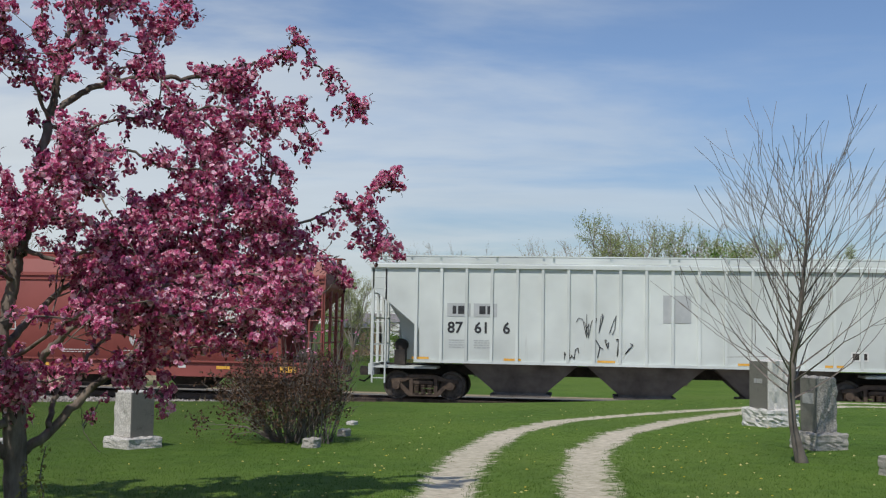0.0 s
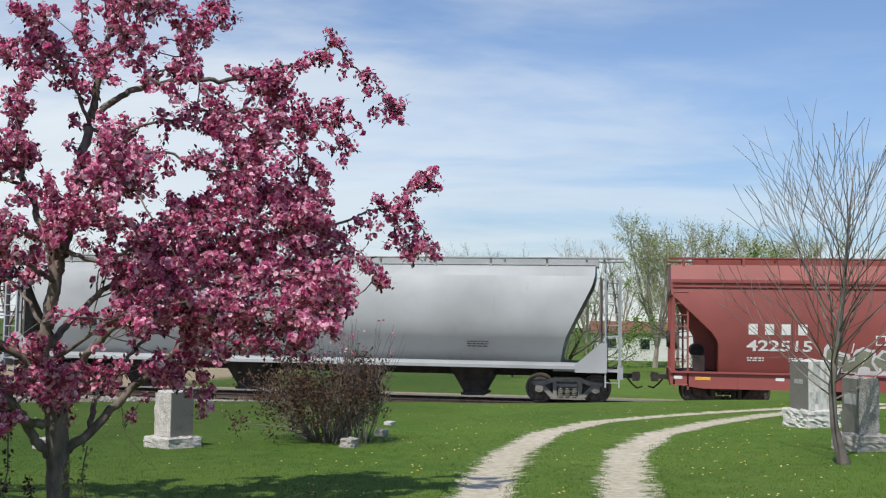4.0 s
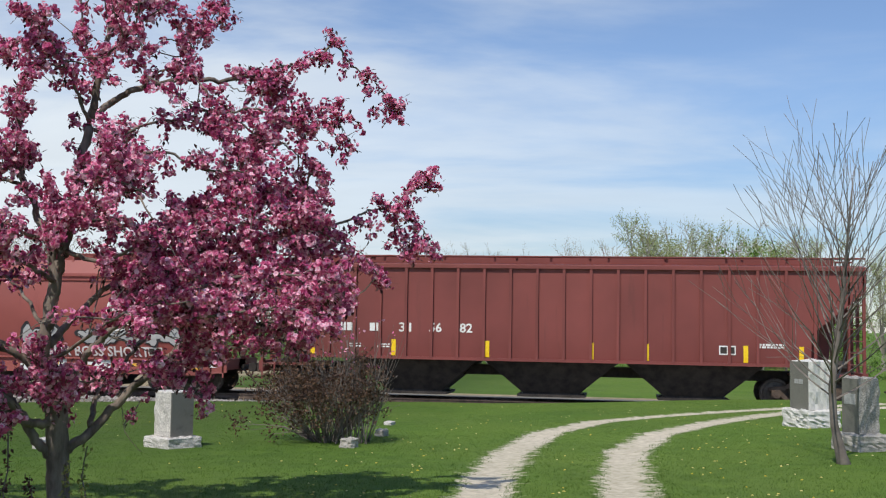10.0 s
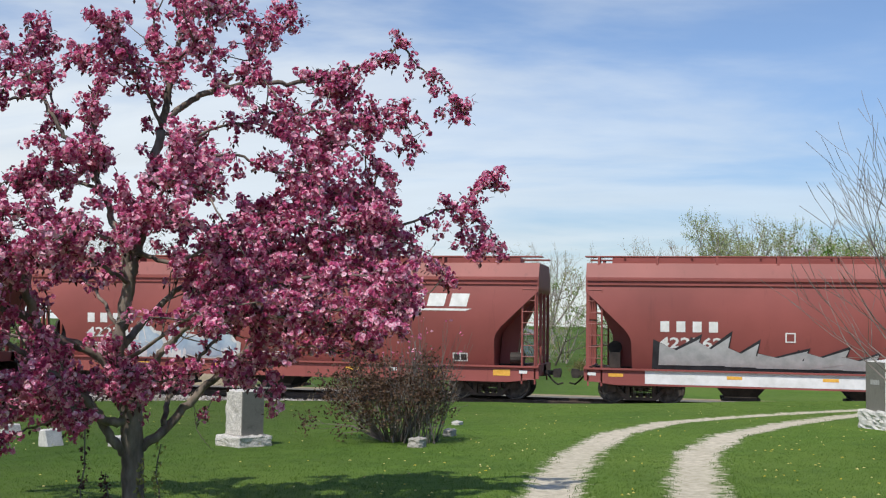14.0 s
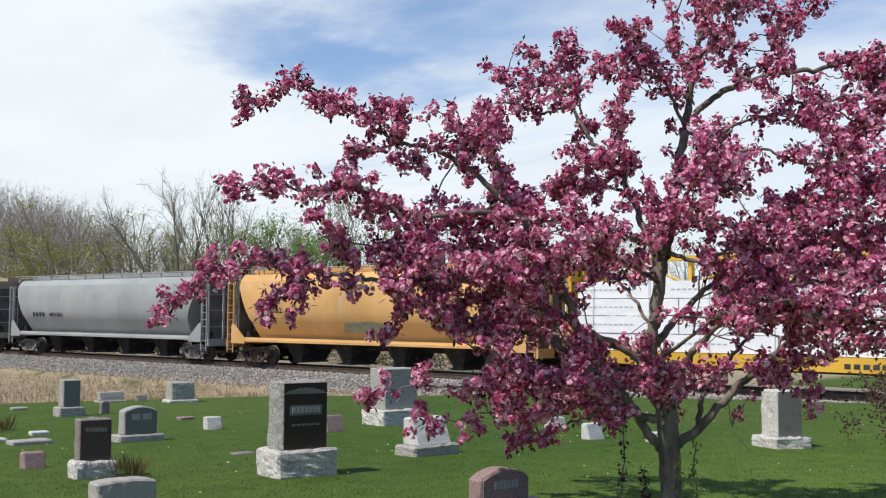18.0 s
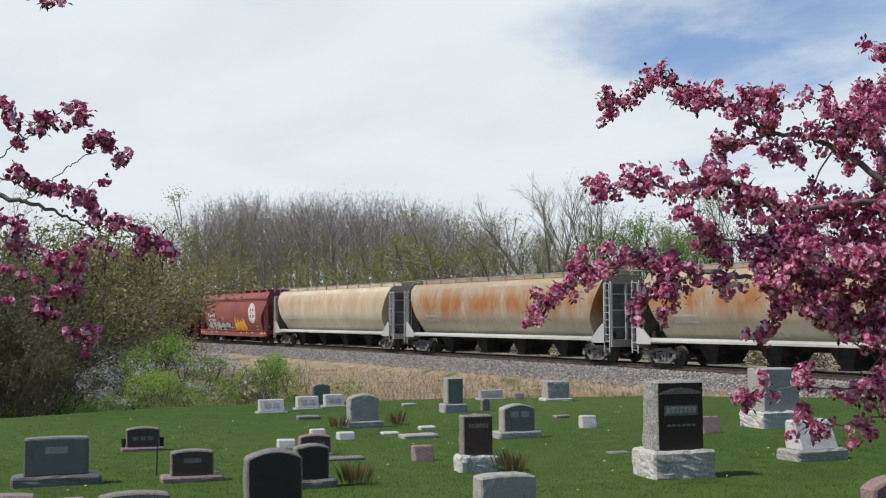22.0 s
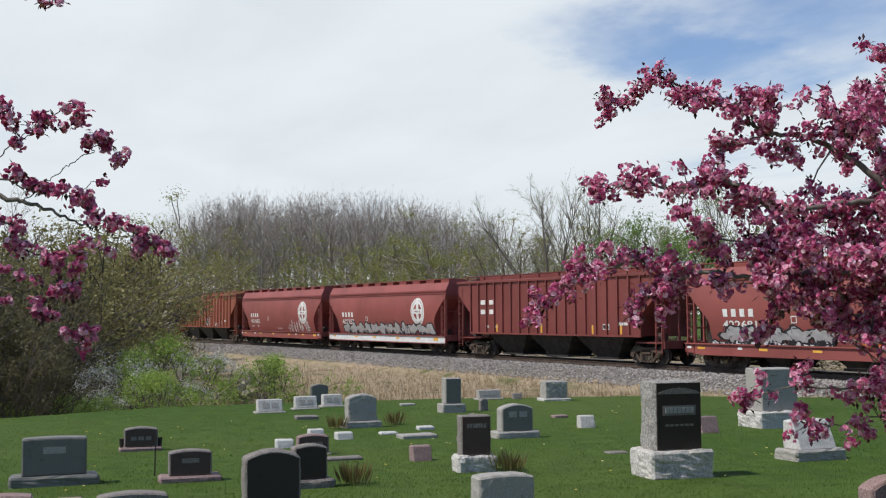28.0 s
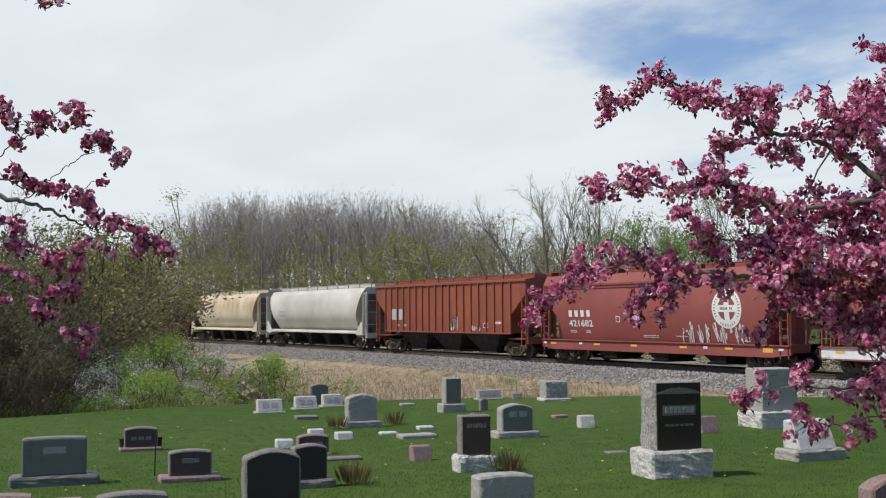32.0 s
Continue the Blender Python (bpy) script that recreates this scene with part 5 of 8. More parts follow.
    tagged(part("twig_spray", shoots, M_BARK, tree, "thin dark twigs"), kind="stuff")
    tagged(part("blossom", petals, M_PETAL, tree, "dense deep-pink double blossom"), kind="stuff")
    tagged(part("foliage", leaves, M_BRONZE, tree, "sparse bronze young leaves"), kind="stuff")
    return tree


def near_tree():
    base = Vector((TREE[0], TREE[1], gz(*TREE)))
    right = Vector((0.84, 0.545, 0))          # across the crown
    deep = Vector((-0.545, 0.84, 0))          # through the crown

    def L(*pts):
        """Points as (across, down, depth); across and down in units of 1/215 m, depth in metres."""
        out = []
        for p in pts:
            w = (p[2] if len(p) > 2 else 0.0)
            k = (1 + w / 9.0) * (1 + 5.3e-8 * ((p[0] - 784) ** 2 + (p[1] - 441) ** 2))
            v = right * ((p[0] - 784) * k - 161) / 215 + deep * w
            out.append((v.x, v.y, 1.585 + (566 - p[1]) / 215 * k))
        return out

    outline = [(520, 380), (560, 290), (620, 180), (650, 130), (690, 80), (780, 75), (830, 110), (850, 60), (920, 30), (940, -90), (1120, -90), (1200, 10),
               (1180, 70), (1130, 110), (1220, 115), (1310, 100), (1330, 150), (1290, 200), (1320, 260), (1390, 320), (1410, 370), (1475, 430), (1490, 500), (1450, 570),
               (1400, 610), (1290, 640), (1190, 690), (1080, 690), (990, 730), (860, 775), (700, 780), (630, 720), (560, 660), (540, 600), (450, 540), (430, 440), (470, 385)]
    clear = [(728, 270, 62, 55), (930, 200, 26, 40), (1150, 262, 48, 40), (1062, 368, 30, 24), (1118, 325, 32, 22), (893, 405, 26, 34), (865, 560, 90, 46), (1005, 520, 28, 36),
             (1010, 600, 62, 38), (1115, 610, 44, 30), (1240, 640, 70, 24), (745, 610, 46, 34), (850, 145, 26, 24), (1060, 700, 60, 45), (620, 630, 60, 40), (760, 425, 18, 18)]

    def room(p):
        w = p.dot(deep)
        k = 1 + w / 9.0
        x, y = 784 + (p.dot(right) * 215 + 161) / k, 566 - (p.z - 1.585) * 215 / k
        for cx, cy, rx, ry in clear:
            if ((x - cx) / rx) ** 2 + ((y - cy) / ry) ** 2 < 1:
                return 0.05 if y < 440 else 0.30
        return (1.0 if y > 200 else 0.5) if inside(outline, x, y) else 0.0

    limbs = [
        # trunk and leader
        (L((952, 960), (952, 880), (950, 800), (946, 730), (936, 675)), 0.086, 0.086, 1.0, 0),
        (L((938, 690), (922, 640), (924, 590), (934, 520), (946, 450), (957, 390), (966, 320), (978, 240)), 0.066, 0.036, 0.75, 6),
        (L((978, 240), (987, 190), (997, 120), (1006, 60), (1016, 0), (1024, -90)), 0.038, 0.010, 0.15, 12),
        # left limbs
        (L((930, 660), (900, 635), (860, 612), (815, 596, -0.1), (760, 558, -0.2), (700, 542, -0.3), (672, 525, -0.4), (640, 470, -0.5), (600, 420, -0.6)), 0.055, 0.014, 0.55, 9),
        (L((942, 740), (905, 735, -0.1), (870, 700, -0.2), (832, 668, -0.3), (790, 636, -0.4), (745, 606, -0.5), (690, 590, -0.6), (620, 570, -0.7), (540, 560, -0.8)), 0.040, 0.008, 0.58, 10),
        (L((944, 795), (915, 765), (890, 725), (868, 690, 0.2), (840, 650, 0.5), (800, 620, 0.8), (740, 590, 1.1), (660, 560, 1.3)), 0.045, 0.008, 0.5, 10),
        (L((890, 720), (840, 715, -0.3), (790, 712, -0.5), (735, 708, -0.7), (690, 692, -0.8), (640, 682, -0.9), (560, 692, -1.0), (500, 690, -1.1), (432, 706, -1.2)), 0.018, 0.004, 0.25, 9),
        (L((870, 700), (820, 735, -0.2), (765, 755, -0.3), (720, 772, -0.4), (680, 782, -0.4)), 0.014, 0.004, 0.35, 12),
        (L((790, 712, -0.5), (720, 730, -0.6), (640, 735, -0.7), (575, 750, -0.8), (512, 742, -0.9)), 0.010, 0.003, 0.35, 10),
        (L((936, 505), (925, 450), (905, 400, 0.1), (886, 350, 0.2), (862, 305, 0.2), (830, 272, 0.3), (803, 232, 0.3), (778, 190, 0.4), (752, 152, 0.4), (728, 118, 0.4), (690, 92, 0.4)), 0.040, 0.006, 0.62, 12),
        (L((752, 152, 0.4), (715, 160, 0.3), (685, 165, 0.2), (655, 130, 0.2)), 0.012, 0.004, 0.15, 14),
        (L((778, 190, 0.4), (740, 205, 0.2), (705, 200, 0.1), (672, 185, 0.0), (640, 205, -0.1), (630, 245, -0.1), (645, 225, -0.1)), 0.014, 0.005, 0.2, 15),
        (L((803, 232, 0.3), (795, 180, 0.5), (780, 130, 0.6), (760, 95, 0.6), (800, 100, 0.6)), 0.012, 0.004, 0.3, 13),
        (L((830, 272, 0.3), (800, 268, 0.2), (778, 268, 0.1)), 0.008, 0.003, 0.4, 14),
        (L((862, 305, 0.2), (870, 250, 0.0), (862, 200, -0.1), (880, 150, -0.2), (910, 120, -0.3)), 0.016, 0.005, 0.2, 12),
        (L((886, 350, 0.2), (840, 335, 0.5), (790, 340, 0.8), (740, 345, 1.0), (700, 345, 1.1)), 0.018, 0.005, 0.3, 12),
        (L((980, 235), (950, 165, -0.2), (915, 105, -0.3), (885, 70, -0.4), (900, 50, -0.4)), 0.018, 0.005, 0.2, 14),
        (L((990, 165), (965, 90, 0.2), (955, 20, 0.3), (940, -40, 0.3)), 0.014, 0.005, 0.2, 13),
        (L((910, 120, -0.3), (870, 105, -0.2), (845, 120, 0.0), (815, 140, 0.1)), 0.010, 0.004, 0.2, 13),
        # the long arms to the left
        (L((800, 590, -0.2), (770, 520, -0.4), (735, 450, -0.5), (690, 388, -0.7), (640, 335, -0.8), (590, 296, -0.8), (540, 268, -0.9), (490, 258, -0.9), (458, 246, -0.9), (430, 205, -1.0), (395, 197, -1.0), (362, 184, -1.0)), 0.036, 0.006, 0.60, 7),
        (L((362, 184, -1.0), (345, 180, -1.0), (325, 160, -1.0), (298, 130, -1.0), (268, 165, -1.0), (235, 180, -1.0), (198, 206, -1.0)), 0.006, 0.003, 0.0, 15),
        (L((458, 246, -0.9), (445, 205, -0.9), (432, 185, -0.9), (470, 205, -0.9), (482, 240, -0.9)), 0.008, 0.003, 0.2, 15),
        (L((470, 258, -0.9), (430, 270, -1.0), (400, 272, -1.0), (388, 278, -1.0)), 0.006, 0.003, 0.2, 16),
        (L((590, 296, -0.8), (612, 250, -0.8), (635, 215, -0.7), (650, 240, -0.7)), 0.012, 0.004, 0.1, 17),
        (L((600, 270, -0.8), (585, 235, -0.9), (560, 210, -0.9), (540, 198, -0.9)), 0.007, 0.003, 0.3, 14),
        (L((540, 268, -0.9), (560, 250, -0.9), (590, 240, -0.9)), 0.006, 0.003, 0.1, 14),
        (L((520, 265, -0.9), (500, 290, -0.9), (480, 300, -0.9)), 0.005, 0.003, 0.3, 13),
        (L((690, 388, -0.7), (620, 380, -0.9), (540, 390, -1.1), (480, 385, -1.2), (430, 345, -1.3), (390, 335, -1.3), (345, 342, -1.4), (300, 342, -1.4), (255, 325, -1.4), (228, 330, -1.4), (185, 350, -1.4), (168, 344, -1.4)), 0.022, 0.004, 0.15, 11),
        (L((340, 345, -1.4), (330, 375, -1.4), (345, 400, -1.4), (375, 425, -1.3), (400, 450, -1.2)), 0.006, 0.003, 0.15, 12),
        (L((390, 335, -1.3), (400, 320, -1.3), (430, 360, -1.2), (450, 400, -1.2)), 0.006, 0.003, 0.1, 13),
        (L((672, 525, -0.4), (600, 500, -0.7), (520, 500, -0.9), (450, 505, -1.1), (390, 495, -1.2), (330, 488, -1.2), (285, 476, -1.2), (240, 470, -1.3), (205, 482, -1.3), (150, 492, -1.3), (118, 512, -1.3), (80, 540, -1.3), (42, 582, -1.3)), 0.024, 0.003, 0.2, 9),
        (L((285, 476, -1.2), (240, 462, -1.2), (210, 478, -1.2)), 0.005, 0.003, 0.1, 15),
        (L((360, 490, -1.2), (310, 510, -1.2), (265, 535, -1.2), (232, 552, -1.2)), 0.006, 0.003, 0.1, 14),
        (L((330, 500, -1.2), (300, 520, -1.2), (290, 560, -1.2)), 0.005, 0.003, 0.2, 11),
        (L((450, 505, -1.1), (480, 545, -1.1), (470, 590, -1.0), (455, 610, -1.0)), 0.006, 0.003, 0.2, 11),
        (L((520, 500, -0.9), (530, 550, -0.9), (560, 585, -0.8), (650, 600, -0.8)), 0.008, 0.003, 0.1, 12),
        (L((600, 420, -0.6), (560, 400, -0.8), (520, 420, -0.9), (470, 430, -1.1), (430, 450, -1.1)), 0.012, 0.004, 0.1, 13),
        (L((640, 470, -0.5), (590, 450, -0.4), (540, 455, -0.4), (490, 470, -0.5)), 0.012, 0.004, 0.1, 13),
        # right limbs
        (L((948, 790), (985, 765), (1040, 708, 0.1), (1085, 662, 0.1), (1125, 625, 0.2), (1180, 590, 0.3), (1260, 570, 0.3), (1340, 560, 0.3), (1410, 535, 0.4)), 0.046, 0.008, 0.52, 10),
        (L((1000, 745), (1005, 700, 0.3), (1040, 650, 0.5), (1075, 605, 0.7), (1120, 560, 0.9), (1190, 520, 1.1), (1290, 490, 1.2)), 0.026, 0.006, 0.45, 10),
        (L((942, 690), (975, 650, -0.1), (1000, 612, -0.2), (1035, 580, -0.3), (1070, 548, -0.4), (1130, 520, -0.6), (1230, 490, -0.8), (1340, 480, -0.9), (1440, 500, -1.0)), 0.038, 0.007, 0.48, 10),
        (L((930, 610), (970, 560, 0.3), (1020, 510, 0.5), (1090, 470, 0.6), (1180, 440, 0.7), (1290, 420, 0.7), (1400, 440, 0.7)), 0.034, 0.007, 0.42, 10),
        (L((946, 450), (1000, 468, -0.3), (1050, 450, -0.5), (1120, 425, -0.6), (1210, 400, -0.7), (1300, 380, -0.7), (1380, 390, -0.8)), 0.020, 0.005, 0.35, 11),
        (L((957, 390), (1010, 400, 0.2), (1090, 408, 0.3), (1160, 380, 0.3), (1250, 340, 0.3), (1340, 330, 0.2), (1400, 350, 0.2)), 0.022, 0.005, 0.25, 11),
        (L((966, 320), (1000, 300, -0.3), (1050, 280, -0.5), (1110, 275, -0.6), (1180, 300, -0.6), (1240, 300, -0.6), (1300, 290, -0.6)), 0.018, 0.005, 0.2, 10),
        (L((978, 240), (1020, 255, 0.4), (1080, 225, 0.6), (1150, 215, 0.7), (1210, 240, 0.7), (1270, 260, 0.7)), 0.018, 0.005, 0.25, 12),
        (L((982, 225), (1015, 195), (1060, 165), (1110, 152), (1150, 142), (1200, 142), (1250, 128), (1290, 112), (1335, 98), (1372, 80), (1396, 58), (1430, 95), (1468, 115), (1500, 150), (1526, 184)), 0.030, 0.004, 0.42, 13),
        (L((1200, 142), (1225, 155), (1260, 150), (1300, 155), (1305, 165)), 0.006, 0.003, 0.2, 13),
        (L((1250, 128), (1280, 140), (1320, 130)), 0.006, 0.003, 0.1, 14),
        (L((1110, 152), (1130, 180, -0.2), (1160, 195, -0.2), (1215, 196, -0.3), (1262, 186, -0.3), (1310, 205, -0.3), (1345, 200, -0.3), (1370, 176, -0.3), (1402, 182, -0.3), (1418, 212, -0.3), (1438, 240, -0.3)), 0.014, 0.003, 0.2, 9),
        (L((1215, 196, -0.3), (1250, 225, -0.3), (1300, 240, -0.3), (1340, 265, -0.3), (1368, 284, -0.3), (1384, 300, -0.3)), 0.010, 0.003, 0.1, 10),
        (L((1345, 200, -0.3), (1335, 215, -0.3), (1360, 225, -0.3)), 0.005, 0.003, 0.1, 12),
        (L((1290, 420, 0.7), (1360, 398, 0.2), (1430, 380, 0.0), (1470, 358, 0.0), (1512, 350, 0.0), (1540, 325, 0.0), (1572, 310, 0.0), (1602, 306, 0.0)), 0.016, 0.003, 0.25, 9),
        (L((1490, 355, 0.0), (1520, 372, 0.0), (1555, 375, 0.0), (1578, 400, 0.0), (1590, 435, 0.0)), 0.006, 0.003, 0.1, 13),
        (L((1520, 372, 0.0), (1540, 410, 0.0), (1550, 440, 0.0)), 0.005, 0.003, 0.2, 12),
        (L((1370, 398, 0.0), (1420, 420, 0.0), (1460, 440, 0.0), (1490, 475, 0.0), (1500, 485, 0.0)), 0.008, 0.003, 0.1, 11),
        (L((1006, 60), (1040, 30, 0.2), (1080, 10, 0.3), (1120, 30, 0.4), (1150, 70, 0.4), (1135, 110, 0.4)), 0.012, 0.004, 0.2, 13),
        (L((1150, 70, 0.4), (1170, 45, 0.4), (1185, 15, 0.4), (1200, 45, 0.4)), 0.006, 0.003, 0.1, 13),
        (L((997, 120), (1030, 90, -0.3), (1050, 60, -0.4), (1060, 110, -0.4), (1070, 150, -0.4)), 0.012, 0.004, 0.2, 14),
        (L((1060, 165), (1100, 130, -0.3), (1140, 125, -0.3), (1170, 160, -0.3), (1190, 200, -0.3)), 0.010, 0.004, 0.2, 13),
        (L((1125, 625, 0.2), (1180, 640, 0.2), (1240, 610, 0.2), (1310, 620, 0.1), (1370, 600, 0.1)), 0.012, 0.004, 0.1, 11),
        (L((1085, 662, 0.1), (1130, 670, 0.0), (1165, 690, 0.0), (1195, 715, 0.0)), 0.008, 0.003, 0.2, 10),
        (L((1050, 700, 0.1), (1052, 740, 0.1), (1065, 770, 0.1), (1082, 788, 0.1)), 0.004, 0.002, 1.0, 0),
        (L((946, 450), (900, 430, -0.4), (850, 410, -0.7), (790, 400, -0.9), (720, 390, -1.0)), 0.016, 0.004, 0.3, 11),
        (L((936, 505), (890, 478, -0.5), (840, 455, -0.9), (780, 450, -1.1), (720, 470, -1.2), (660, 480, -1.3)), 0.018, 0.004, 0.3, 11),
        (L((955, 400), (985, 350, -0.6), (1010, 320, -0.9), (1040, 340, -1.1), (1090, 350, -1.2)), 0.014, 0.004, 0.25, 11),
        (L((925, 590), (880, 520, 0.6), (820, 480, 1.0), (750, 490, 1.3), (680, 500, 1.5)), 0.018, 0.004, 0.4, 10),
        (L((930, 640), (985, 600, -0.6), (1040, 560, -0.9), (1100, 540, -1.1), (1170, 530, -1.3)), 0.018, 0.004, 0.45, 10),
        (L((870, 700), (830, 690, -0.6), (780, 670, -0.8), (720, 660, -1.0), (660, 660, -1.1)), 0.012, 0.003, 0.2, 11),
        (L((860, 705, 0.2), (800, 700, 0.5), (740, 720, 0.7), (690, 740, 0.8)), 0.010, 0.003, 0.2, 11),
        (L((930, 650), (960, 660, -0.4), (1000, 670, -0.6), (1050, 650, -0.8)), 0.010, 0.003, 0.3, 9),
        (L((1070, 548, -0.4), (1160, 560, -0.9), (1260, 545, -1.2), (1360, 545, -1.3)), 0.016, 0.005, 0.15, 11),
    ]
    crab_apple("crab apple tree covered in deep-pink blossom on the lawn", Matrix.Translation(base), limbs, 12, 330, room)


TREE = (-4.31, 7.93)
near_tree()


def suckers():
    """Thin leafy shoots round the foot of the near tree."""
    rng = random.Random(6)
    for dx, dy, z1, mat, lab in ((-0.30, -0.05, 0.75, M_BRONZE, "thin drooping shoot with dark leaves"), (-0.16, 0.0, 0.4, M_BRONZE, "thin drooping shoot with dark leaves"),
                                 (0.20, 0.05, 0.62, M_LEAF_OLIVE, "thin shoot with small green leaves"), (0.12, -0.1, 0.5, M_LEAF_OLIVE, "thin shoot with small green leaves")):
        x, y = TREE[0] + dx * 0.9, TREE[1] + dx * 0.5 + dy
        t = thing("sucker_shoot", lab, "plant", pose(x, y, gz(x, y)))
        line = [Vector((rng.uniform(-0.03, 0.03), rng.uniform(-0.03, 0.03), -0.02 + z1 * i / 5)) for i in range(6)]
        part("stem", Mesh().path(line, [0.006] * 6, 4), M_TWIG, t)
        m = Mesh()
        for i in range(70):
            k = rng.uniform(0.3, 4.99)
            p = line[int(k)].lerp(line[int(k) + 1], k % 1)
            leaf_quad(m, p + rand_dir(rng) * 0.03, rand_dir(rng) + Vector((0, 0, -0.5)), rand_dir(rng), rng.uniform(0.03, 0.05), 0.025)
        tagged(part("foliage", m, mat, t), kind="stuff")


suckers()


def left_tree():
    """A second crab apple, of which only the ends of the limbs reach into view."""
    foot = Vector((-7.61, 0.16, gz(-7.61, 0.16)))

    def P(*pts):
        """Points as (across, down) in units of 1/282 m on an upright sheet through the crown."""
        out = []
        for a, b in pts:
            v = Vector((-5.885, 3.521, 2.842)) + Vector((0.513, 0.858, -0.004)) * (a - 784) / 282 + Vector((0.054, -0.027, 0.998)) * (441 - b) / 282
            out.append(tuple(v - foot))
        return out
    limbs = [
        ([(0, 0, 0), (0.02, 0, 0.7), (-0.03, 0.03, 1.3), (0.03, 0.0, 2.2), (0.0, -0.1, 3.6)], 0.09, 0.02, 1.0, 0),
        # the long bare limb and the heavy end that it carries
        ([(0, 0, 1.5)] + P((-150, 325), (0, 349), (40, 358), (85, 372), (130, 390), (172, 408)), 0.024, 0.005, 1.0, 0),
        (P((172, 408), (190, 392), (205, 402), (198, 386)), 0.004, 0.002, 0.0, 16),
        (P((205, 402), (235, 410), (252, 420), (268, 432), (290, 440), (298, 448)), 0.005, 0.003, 0.0, 26),
        (P((235, 412), (228, 440), (255, 440)), 0.004, 0.002, 0.2, 20),
        (P((172, 412), (158, 428), (168, 436), (194, 446)), 0.003, 0.002, 0.3, 12),
        # the second bare limb over it
        ([(0, 0, 1.6)] + P((-150, 290), (0, 318), (40, 332), (90, 346)), 0.010, 0.004, 1.0, 0),
        (P((6, 318), (22, 308), (36, 314)), 0.003, 0.002, 0.0, 22),
        (P((48, 335), (62, 325), (76, 332)), 0.003, 0.002, 0.0, 22),
        (P((92, 346), (112, 344), (128, 352), (146, 352), (160, 366), (164, 384)), 0.003, 0.002, 0.0, 20),
        (P((140, 348), (156, 326), (182, 322)), 0.003, 0.002, 0.3, 14),
        # the twig that leaves upwards
        (P((36, 357), (62, 338), (92, 313), (125, 288), (150, 275), (166, 270)), 0.004, 0.003, 1.0, 0),
        (P((166, 268), (158, 254), (172, 244), (190, 252)), 0.003, 0.002, 0.0, 24),
        (P((190, 262), (204, 268), (214, 276), (202, 290)), 0.002, 0.0015, 0.2, 11),
        # the high clumps
        ([(0, 0, 2.0)] + P((-120, 330), (-20, 285), (20, 258), (52, 240)), 0.007, 0.003, 1.0, 0),
        (P((52, 238), (62, 222), (80, 226), (72, 200), (96, 218)), 0.004, 0.002, 0.0, 15),
        (P((96, 205), (112, 188), (135, 186), (146, 200), (128, 212), (116, 226)), 0.004, 0.002, 0.0, 24),
        ([(0, 0, 2.2)] + P((-80, 120), (-20, 150), (2, 185), (20, 210), (24, 235), (30, 258)), 0.010, 0.003, 0.62, 22),
        # the low clumps
        ([(0, 0, 1.4)] + P((-130, 400), (-30, 385), (5, 392), (28, 400), (20, 425)), 0.010, 0.003, 0.75, 22),
        (P((6, 425), (35, 440), (62, 448), (90, 458), (98, 480)), 0.005, 0.003, 0.0, 22),
        (P((0, 470), (30, 486), (60, 490), (64, 498)), 0.005, 0.002, 0.8, 14),
        (P((110, 462), (125, 450), (150, 448), (138, 470), (128, 484)), 0.003, 0.002, 0.0, 17),
        (P((-20, 465), (15, 474), (35, 488)), 0.004, 0.003, 0.0, 9),
        (P((64, 495), (92, 518), (108, 512), (126, 505), (130, 520)), 0.004, 0.002, 0.35, 20),
        ([(0, 0, 1.2)] + P((-120, 480), (0, 508), (30, 522), (48, 534)), 0.008, 0.003, 1.0, 0),
        (P((52, 538), (62, 540), (80, 552), (96, 560)), 0.004, 0.002, 0.0, 24),
        (P((96, 562), (106, 582), (118, 588), (134, 594)), 0.003, 0.002, 0.0, 12),
        (P((136, 590), (150, 586), (168, 594), (150, 610), (146, 618)), 0.003, 0.002, 0.0, 22),
        (P((-5, 505), (6, 515), (8, 530)), 0.003, 0.002, 0.0, 12),
        ([(0, 0, 2.6)] + P((-60, -30), (40, -8), (78, -2), (104, 3)), 0.012, 0.003, 0.8, 12),
        ([(0, 0, 1.4), (-0.7, 0.1, 2.0), (-1.4, 0.1, 2.4)], 0.045, 0.008, 0.45, 8),
        ([(0, 0, 1.9), (-0.7, -0.1, 2.6), (-1.5, -0.2, 3.0)], 0.040, 0.008, 0.45, 8),
        ([(0, 0, 2.3), (-0.5, 0.1, 3.1), (-1.0, 0.2, 3.7)], 0.035, 0.008, 0.45, 8),
    ]
    crab_apple("crab apple tree with deep-pink blossom at its limb ends", Matrix.Translation(foot), limbs, 31, size=0.72, spurs=0.0)


left_tree()


